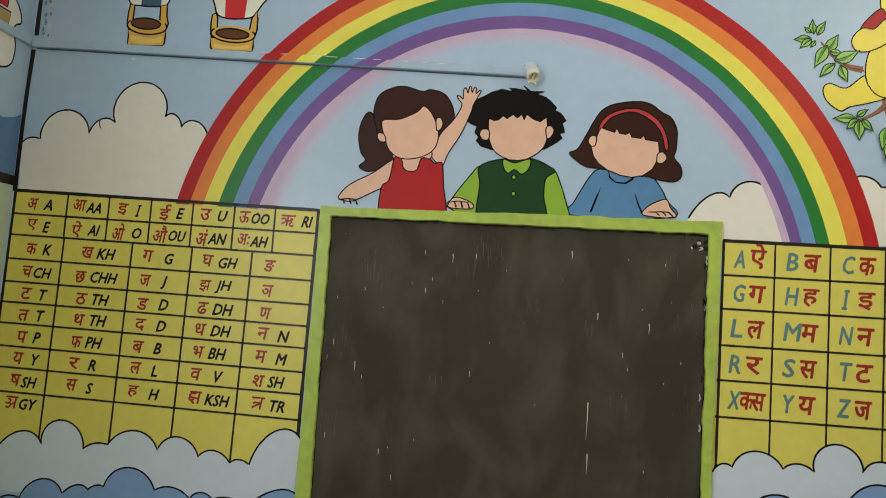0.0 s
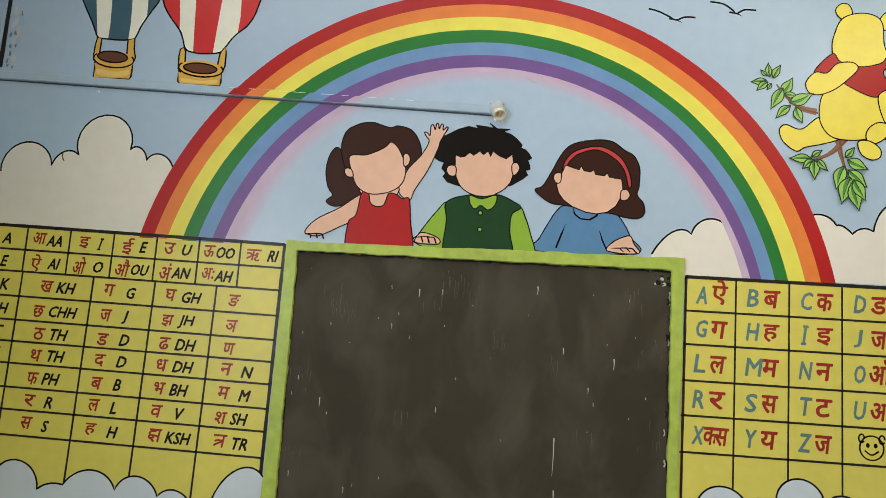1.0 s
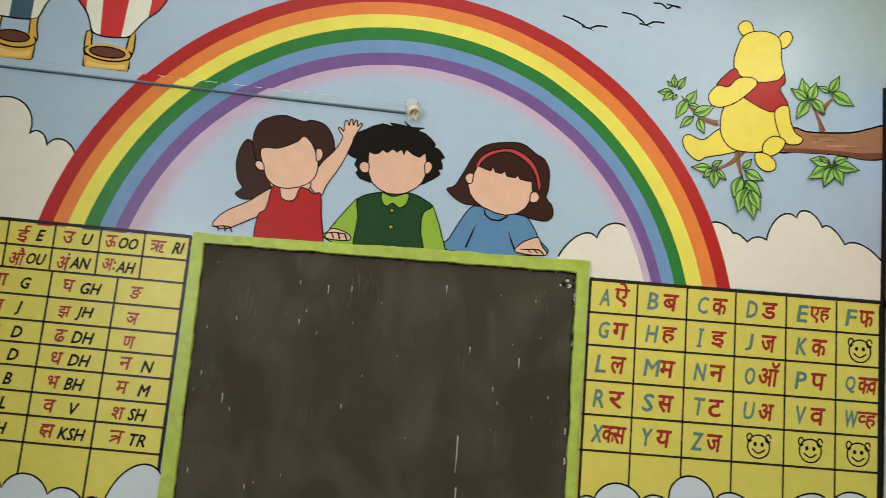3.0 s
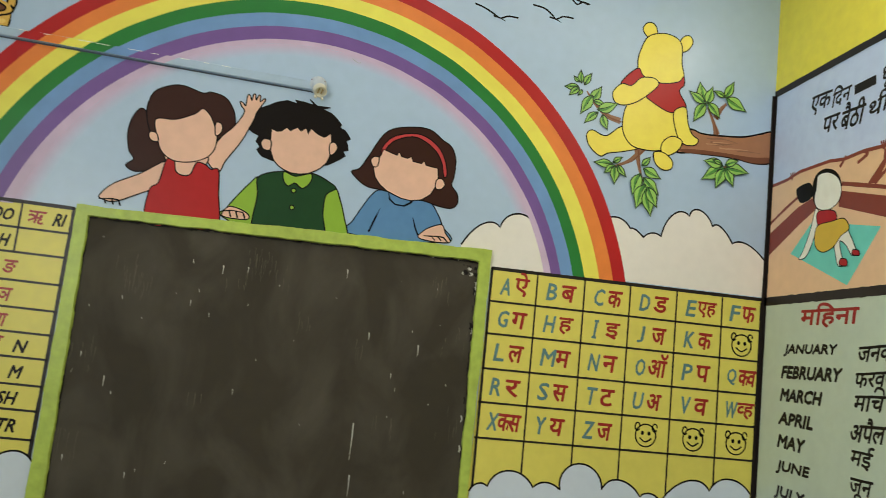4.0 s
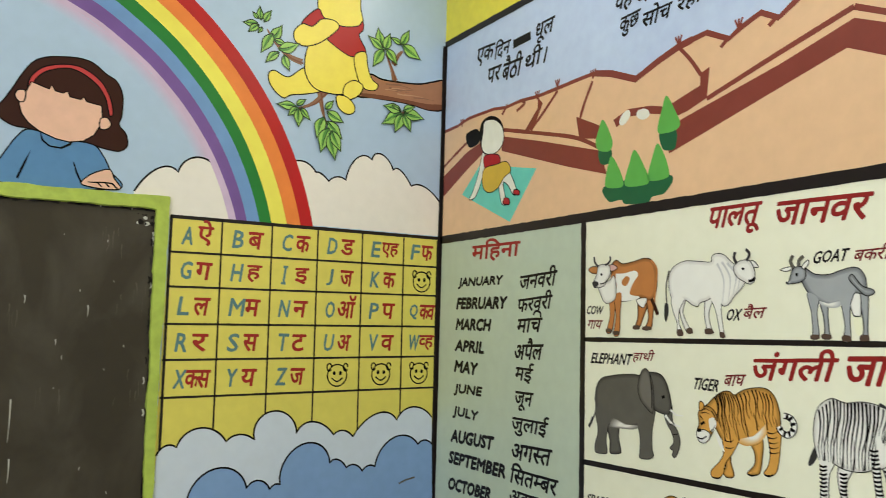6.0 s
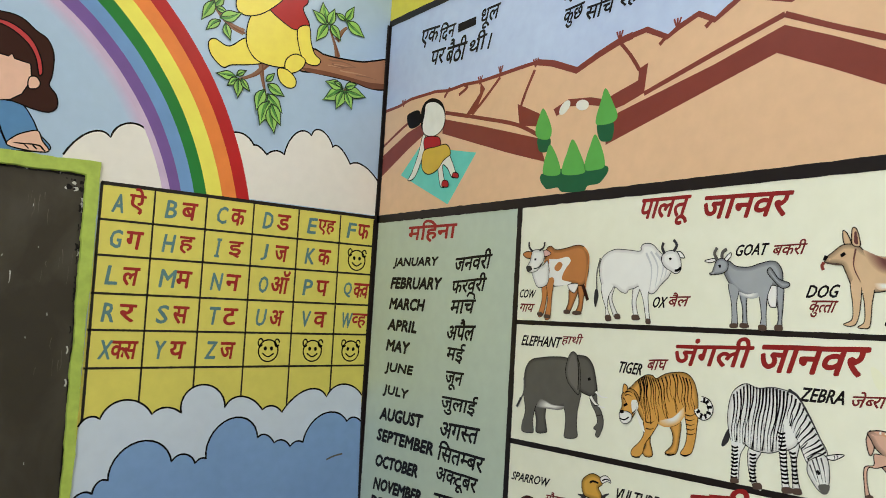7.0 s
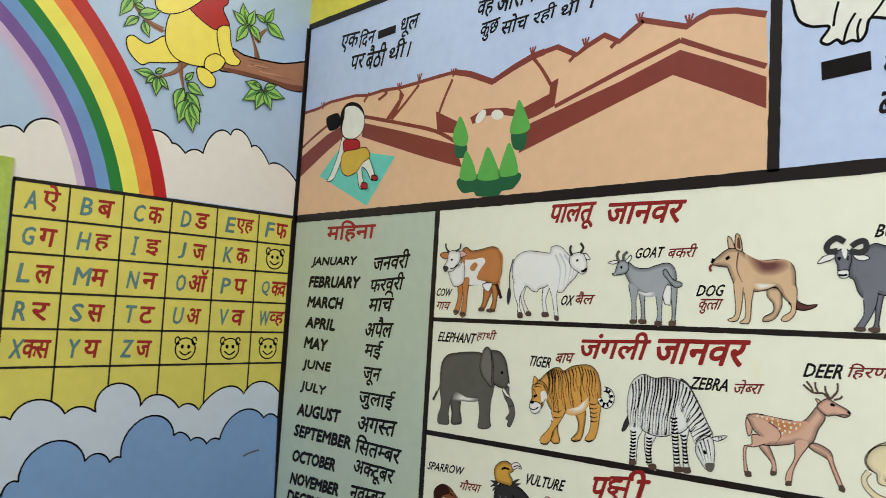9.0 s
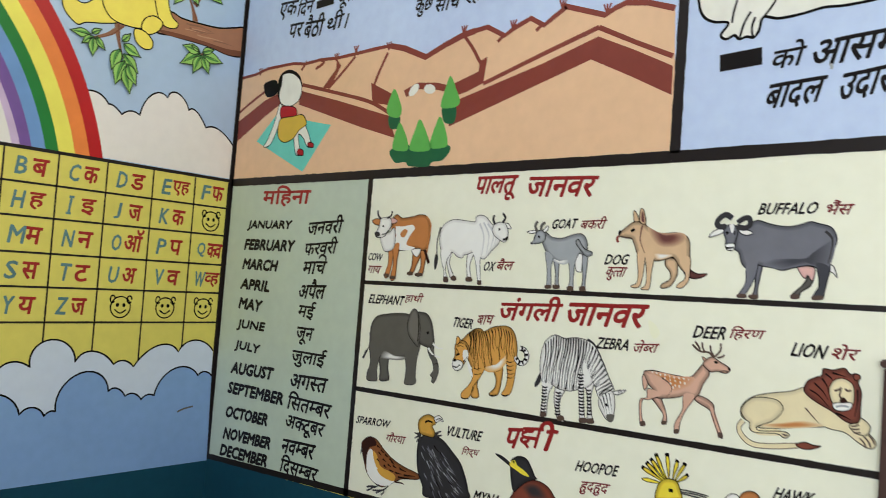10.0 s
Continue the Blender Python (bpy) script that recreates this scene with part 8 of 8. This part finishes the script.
brush(vulture, "feather", [(1.158, 0.921), (1.165, 0.916), (1.175, 0.911)], 0.0025, GREY, True)
brush(vulture, "feather", [(1.071, 1.001), (1.078, 0.995), (1.086, 0.99)], 0.005, MIDGREY, True)
brush(vulture, "feather", [(1.055, 0.934), (1.06, 0.929), (1.067, 0.923)], 0.0035, GREY, True)
brush(vulture, "feather", [(1.163, 0.912), (1.171, 0.908), (1.18, 0.904)], 0.0025, GREY, True)
brush(vulture, "feather", [(1.104, 0.939), (1.11, 0.934), (1.118, 0.93)], 0.0025, GREY, True)
brush(vulture, "feather", [(1.173, 0.933), (1.181, 0.929), (1.191, 0.925)], 0.0025, MIDGREY, True)
brush(vulture, "feather", [(1.061, 0.971), (1.067, 0.962), (1.075, 0.952)], 0.005, GREY, True)
brush(vulture, "feather", [(1.114, 1), (1.123, 0.995), (1.133, 0.991)], 0.0035, MIDGREY, True)
brush(vulture, "feather", [(1.061, 1.011), (1.068, 1.001), (1.077, 0.992)], 0.0035, MIDGREY, True)
brush(vulture, "feather", [(1.117, 0.98), (1.125, 0.973), (1.135, 0.966)], 0.005, MIDGREY, True)
brush(vulture, "feather", [(1.059, 1.005), (1.066, 0.999), (1.074, 0.993)], 0.005, MIDGREY, True)
brush(vulture, "feather", [(1.076, 0.992), (1.083, 0.987), (1.091, 0.982)], 0.0035, MIDGREY, True)
brush(vulture, "feather", [(1.115, 0.897), (1.121, 0.89), (1.129, 0.884)], 0.005, SOOT, True)
brush(vulture, "feather", [(1.098, 0.972), (1.105, 0.968), (1.114, 0.964)], 0.0025, GREY, True)
brush(vulture, "feather", [(1.157, 0.95), (1.166, 0.945), (1.176, 0.942)], 0.0025, SOOT, True)
brush(vulture, "feather", [(1.077, 0.97), (1.083, 0.963), (1.092, 0.956)], 0.0035, MIDGREY, True)
brush(vulture, "feather", [(1.136, 0.95), (1.144, 0.944), (1.154, 0.938)], 0.0035, MIDGREY, True)
brush(vulture, "feather", [(1.141, 0.972), (1.149, 0.967), (1.159, 0.962)], 0.005, MIDGREY, True)
brush(vulture, "feather", [(1.111, 0.9), (1.117, 0.89), (1.125, 0.881)], 0.005, MIDGREY, True)
brush(vulture, "feather", [(1.072, 0.974), (1.078, 0.968), (1.086, 0.963)], 0.0025, GREY, True)
brush(vulture, "feather", [(1.095, 0.923), (1.101, 0.916), (1.109, 0.909)], 0.005, MIDGREY, True)
brush(vulture, "feather", [(1.078, 1.006), (1.085, 0.997), (1.095, 0.988)], 0.0025, GREY, True)
brush(vulture, "feather", [(1.1, 0.921), (1.106, 0.916), (1.114, 0.911)], 0.005, SOOT, True)
brush(vulture, "feather", [(1.111, 1.004), (1.12, 0.997), (1.131, 0.99)], 0.0035, MIDGREY, True)
brush(vulture, "feather", [(1.08, 0.904), (1.086, 0.895), (1.093, 0.887)], 0.0025, SOOT, True)
brush(vulture, "feather", [(1.068, 1.001), (1.074, 0.996), (1.083, 0.991)], 0.0035, MIDGREY, True)
brush(vulture, "feather", [(1.107, 1.004), (1.115, 0.996), (1.126, 0.989)], 0.0025, SOOT, True)
brush(vulture, "feather", [(1.157, 0.905), (1.165, 0.9), (1.174, 0.894)], 0.0035, MIDGREY, True)
brush(vulture, "feather", [(1.137, 0.966), (1.145, 0.962), (1.155, 0.958)], 0.005, GREY, True)
brush(vulture, "feather", [(1.11, 0.939), (1.117, 0.933), (1.125, 0.927)], 0.0025, SOOT, True)
brush(vulture, "feather", [(1.108, 0.986), (1.116, 0.977), (1.126, 0.969)], 0.0035, MIDGREY, True)
brush(vulture, "feather", [(1.153, 0.927), (1.161, 0.919), (1.171, 0.912)], 0.005, MIDGREY, True)
brush(vulture, "feather", [(1.104, 0.92), (1.11, 0.911), (1.119, 0.904)], 0.0035, SOOT, True)
brush(vulture, "feather", [(1.124, 0.991), (1.132, 0.983), (1.143, 0.975)], 0.0035, GREY, True)
brush(vulture, "feather", [(1.056, 0.933), (1.061, 0.926), (1.068, 0.918)], 0.0035, MIDGREY, True)
brush(vulture, "feather", [(1.109, 0.933), (1.116, 0.924), (1.125, 0.916)], 0.005, MIDGREY, True)
brush(vulture, "feather", [(1.103, 0.975), (1.11, 0.967), (1.12, 0.959)], 0.0035, MIDGREY, True)
brush(vulture, "feather", [(1.09, 0.894), (1.095, 0.885), (1.103, 0.876)], 0.0035, MIDGREY, True)
brush(vulture, "feather", [(1.136, 0.9), (1.142, 0.894), (1.151, 0.887)], 0.0025, GREY, True)
brush(vulture, "feather", [(1.176, 0.926), (1.185, 0.919), (1.195, 0.914)], 0.005, MIDGREY, True)
brush(vulture, "feather", [(1.142, 0.934), (1.15, 0.929), (1.159, 0.925)], 0.005, SOOT, True)
brush(vulture, "feather", [(1.091, 0.979), (1.099, 0.97), (1.108, 0.961)], 0.0035, MIDGREY, True)
brush(vulture, "feather", [(1.086, 0.992), (1.093, 0.985), (1.103, 0.977)], 0.0025, GREY, True)
brush(vulture, "feather", [(1.082, 0.915), (1.088, 0.906), (1.096, 0.898)], 0.0035, GREY, True)
brush(vulture, "feather", [(1.107, 1.001), (1.115, 0.996), (1.125, 0.992)], 0.0025, SOOT, True)
brush(vulture, "feather", [(1.042, 0.984), (1.047, 0.977), (1.054, 0.97)], 0.0035, MIDGREY, True)
brush(vulture, "feather", [(1.08, 0.937), (1.086, 0.928), (1.094, 0.919)], 0.0025, MIDGREY, True)
brush(vulture, "feather", [(1.074, 0.961), (1.08, 0.955), (1.088, 0.948)], 0.0025, MIDGREY, True)
brush(vulture, "feather", [(1.14, 0.9), (1.147, 0.895), (1.156, 0.89)], 0.0035, MIDGREY, True)
brush(vulture, "feather", [(1.107, 0.894), (1.113, 0.888), (1.12, 0.883)], 0.0025, SOOT, True)
brush(vulture, "feather", [(1.1, 0.966), (1.108, 0.959), (1.117, 0.952)], 0.0035, GREY, True)
brush(vulture, "feather", [(1.067, 0.994), (1.074, 0.987), (1.082, 0.98)], 0.0025, GREY, True)
brush(vulture, "feather", [(1.093, 0.938), (1.1, 0.928), (1.108, 0.919)], 0.0025, SOOT, True)
brush(vulture, "feather", [(1.077, 1.003), (1.085, 0.995), (1.094, 0.988)], 0.0025, MIDGREY, True)
brush(vulture, "feather", [(1.151, 0.948), (1.16, 0.942), (1.169, 0.937)], 0.0035, GREY, True)
brush(vulture, "feather", [(1.099, 0.955), (1.105, 0.946), (1.114, 0.938)], 0.0035, GREY, True)
brush(vulture, "feather", [(1.083, 0.937), (1.089, 0.927), (1.097, 0.917)], 0.0035, MIDGREY, True)
brush(vulture, "feather", [(1.078, 0.961), (1.085, 0.951), (1.093, 0.941)], 0.0035, MIDGREY, True)
brush(vulture, "feather", [(1.039, 0.99), (1.044, 0.982), (1.052, 0.973)], 0.0035, GREY, True)
brush(vulture, "feather", [(1.11, 0.984), (1.118, 0.975), (1.128, 0.967)], 0.0025, SOOT, True)
brush(vulture, "feather", [(1.081, 0.945), (1.087, 0.935), (1.095, 0.926)], 0.0025, GREY, True)
brush(vulture, "feather", [(1.134, 0.962), (1.142, 0.954), (1.152, 0.947)], 0.0035, MIDGREY, True)
brush(vulture, "feather", [(1.148, 0.965), (1.157, 0.959), (1.167, 0.952)], 0.005, MIDGREY, True)
brush(vulture, "feather", [(1.041, 1.008), (1.046, 1.002), (1.054, 0.996)], 0.005, MIDGREY, True)
brush(vulture, "feather", [(1.133, 0.946), (1.141, 0.942), (1.15, 0.938)], 0.0035, MIDGREY, True)
brush(vulture, "feather", [(1.148, 0.94), (1.156, 0.935), (1.165, 0.932)], 0.0025, MIDGREY, True)
brush(vulture, "feather", [(1.124, 0.952), (1.131, 0.947), (1.14, 0.943)], 0.005, GREY, True)
brush(vulture, "feather", [(1.084, 1.017), (1.092, 1.01), (1.102, 1.004)], 0.005, SOOT, True)
brush(vulture, "feather", [(1.167, 0.921), (1.175, 0.914), (1.185, 0.909)], 0.005, GREY, True)
myna = creature("painted_myna", "painted myna with black head and chestnut body")
patch(myna, "body", [(1.354, 0.951), (1.364, 0.968), (1.38, 0.981), (1.402, 0.993), (1.43, 0.996), (1.455, 0.988), (1.473, 0.971), (1.481, 0.949), (1.351, 0.918)], MANE)
patch(myna, "shade", [(1.383, 0.972), (1.399, 0.984), (1.422, 0.987), (1.443, 0.977), (1.454, 0.958), (1.417, 0.949), (1.394, 0.958)], COAL, False)
patch(myna, "beak", [(1.293, 1.036), (1.311, 1.035), (1.339, 1.023), (1.341, 1.015), (1.319, 1.024)], COAL)
patch(myna, "head", [(1.341, 1.019), (1.346, 1.035), (1.366, 1.045), (1.387, 1.043), (1.402, 1.028), (1.415, 1.007), (1.421, 1), (1.397, 0.989), (1.373, 0.97), (1.357, 0.955), (1.346, 0.981)], COAL)
patch(myna, "eye_patch", [(1.339, 1.023), (1.352, 1.033), (1.363, 1.021), (1.386, 1.012), (1.399, 1.001), (1.379, 1.002), (1.356, 1.01), (1.341, 1.015)], CREST, False)
brush(myna, "eye", [(1.348, 1.027), (1.351, 1.028), (1.353, 1.028)], 0.006, INK)

hoopoe = creature("painted_hoopoe", "painted yellow hoopoe with a fanned crest")
patch(hoopoe, "plume", [(1.748, 1.062), (1.728, 1.065), (1.71, 1.066), (1.697, 1.062), (1.709, 1.058), (1.727, 1.059)], CREST)
patch(hoopoe, "plume", [(1.745, 1.067), (1.727, 1.078), (1.71, 1.087), (1.695, 1.088), (1.705, 1.079), (1.724, 1.073)], CREST)
brush(hoopoe, "plume_tip", [(1.695, 1.088), (1.698, 1.087), (1.701, 1.086)], 0.009, INK)
patch(hoopoe, "plume", [(1.747, 1.068), (1.733, 1.083), (1.719, 1.096), (1.705, 1.1), (1.713, 1.089), (1.729, 1.079)], CREST)
brush(hoopoe, "plume_tip", [(1.705, 1.1), (1.707, 1.099), (1.71, 1.097)], 0.009, INK)
patch(hoopoe, "plume", [(1.751, 1.07), (1.739, 1.089), (1.728, 1.104), (1.715, 1.111), (1.721, 1.098), (1.735, 1.085)], CREST)
brush(hoopoe, "plume_tip", [(1.715, 1.111), (1.717, 1.109), (1.72, 1.106)], 0.009, INK)
patch(hoopoe, "plume", [(1.755, 1.073), (1.746, 1.094), (1.737, 1.113), (1.726, 1.124), (1.73, 1.108), (1.741, 1.091)], CREST)
brush(hoopoe, "plume_tip", [(1.726, 1.124), (1.728, 1.121), (1.73, 1.117)], 0.009, INK)
patch(hoopoe, "plume", [(1.761, 1.075), (1.761, 1.098), (1.759, 1.117), (1.752, 1.13), (1.751, 1.115), (1.755, 1.096)], CREST)
brush(hoopoe, "plume_tip", [(1.752, 1.13), (1.753, 1.127), (1.754, 1.123)], 0.009, INK)
patch(hoopoe, "plume", [(1.769, 1.076), (1.775, 1.093), (1.78, 1.109), (1.778, 1.12), (1.772, 1.109), (1.77, 1.094)], CREST)
brush(hoopoe, "plume_tip", [(1.778, 1.12), (1.777, 1.118), (1.777, 1.115)], 0.009, INK)
patch(hoopoe, "plume", [(1.774, 1.074), (1.785, 1.09), (1.794, 1.105), (1.796, 1.117), (1.787, 1.107), (1.78, 1.092)], CREST)
brush(hoopoe, "plume_tip", [(1.796, 1.117), (1.795, 1.115), (1.793, 1.112)], 0.009, INK)
patch(hoopoe, "plume", [(1.778, 1.072), (1.79, 1.078), (1.8, 1.085), (1.804, 1.093), (1.795, 1.09), (1.787, 1.082)], CREST)
brush(hoopoe, "plume_tip", [(1.804, 1.093), (1.802, 1.092), (1.801, 1.09)], 0.009, INK)
patch(hoopoe, "body", [(1.736, 1.024), (1.735, 1.052), (1.745, 1.069), (1.761, 1.076), (1.778, 1.074), (1.787, 1.06), (1.79, 1.036)], CREST)
brush(hoopoe, "eye", [(1.762, 1.052), (1.767, 1.052), (1.772, 1.052)], 0.007, INK)
brush(hoopoe, "beak", [(1.788, 1.059), (1.819, 1.06), (1.85, 1.059)], 0.003, COAL)
brush(hoopoe, "beak", [(1.788, 1.054), (1.82, 1.056), (1.847, 1.055)], 0.003, COAL)
brush(hoopoe, "beak", [(1.789, 1.051), (1.815, 1.051), (1.84, 1.05)], 0.003, COAL)

hawk = creature("painted_hawk", "painted brown hawk head")
patch(hawk, "head", [(1.911, 1.055), (1.915, 1.076), (1.928, 1.087), (1.944, 1.088), (1.955, 1.078), (1.961, 1.061)], GINGER)
patch(hawk, "cheek", [(1.883, 1.059), (1.896, 1.074), (1.91, 1.074), (1.918, 1.06), (1.9, 1.049)], BONE)

# dark wooden post that closes the chart
post = thing("wooden_post", "dark brown wooden frame post against the wall", "post")
bm = bmesh.new()
box(bm, -0.030, -0.001, -2.26, -2.168, 0.0, 1.372, bevel=0.004)
part("upright", bm, paint("dark_wood", (70, 46, 38), rough=0.5, vary=0.3, grain=40), post)
bm = bmesh.new()
box(bm, -0.036, -0.001, -2.268, -2.162, 1.372, 1.386, bevel=0.003)
part("cap", bm, PAINTS["dark_wood"], post)

# scuffs and stains
for k, (pts, w, m, plane) in enumerate([([(-0.139, 0.942), (-0.112, 0.952), (-0.078, 0.958)], 0.006, DARKGREY, WALL_A), ([(-2.897, 2.269), (-2.893, 2.265), (-2.889, 2.263)], 0.005, PAPER, WALL_A), ([(-2.987, 2.051), (-2.988, 2.035), (-2.98, 2.02)], 0.004, HOOF, WALL_A), ([(2.043, 1.965), (2.046, 1.958), (2.045, 1.953)], 0.005, GREY, WALL_B), ([(-1.457, 2.384), (-1.438, 2.373), (-1.429, 2.376)], 0.002, GREY, WALL_A)]):
    b = tagged(stroke("scuff_mark", pts, w, m, plane, 8, None), "small dark scuff on the wall paint", "scuff", group="scuffs")
STAIN = paint("pale_yellow_stain", (235, 232, 200), vary=0.04)
for pts in ([(1.689, 1.417), (1.706, 1.409), (1.718, 1.391), (1.705, 1.377), (1.694, 1.391)], [(1.493, 1.513), (1.508, 1.516), (1.511, 1.486), (1.498, 1.485)]):
    tagged(shape("stain", pts, STAIN, WALL_B, 1.5), "pale yellow paint stain on the cream chart", "stain", group="stains")
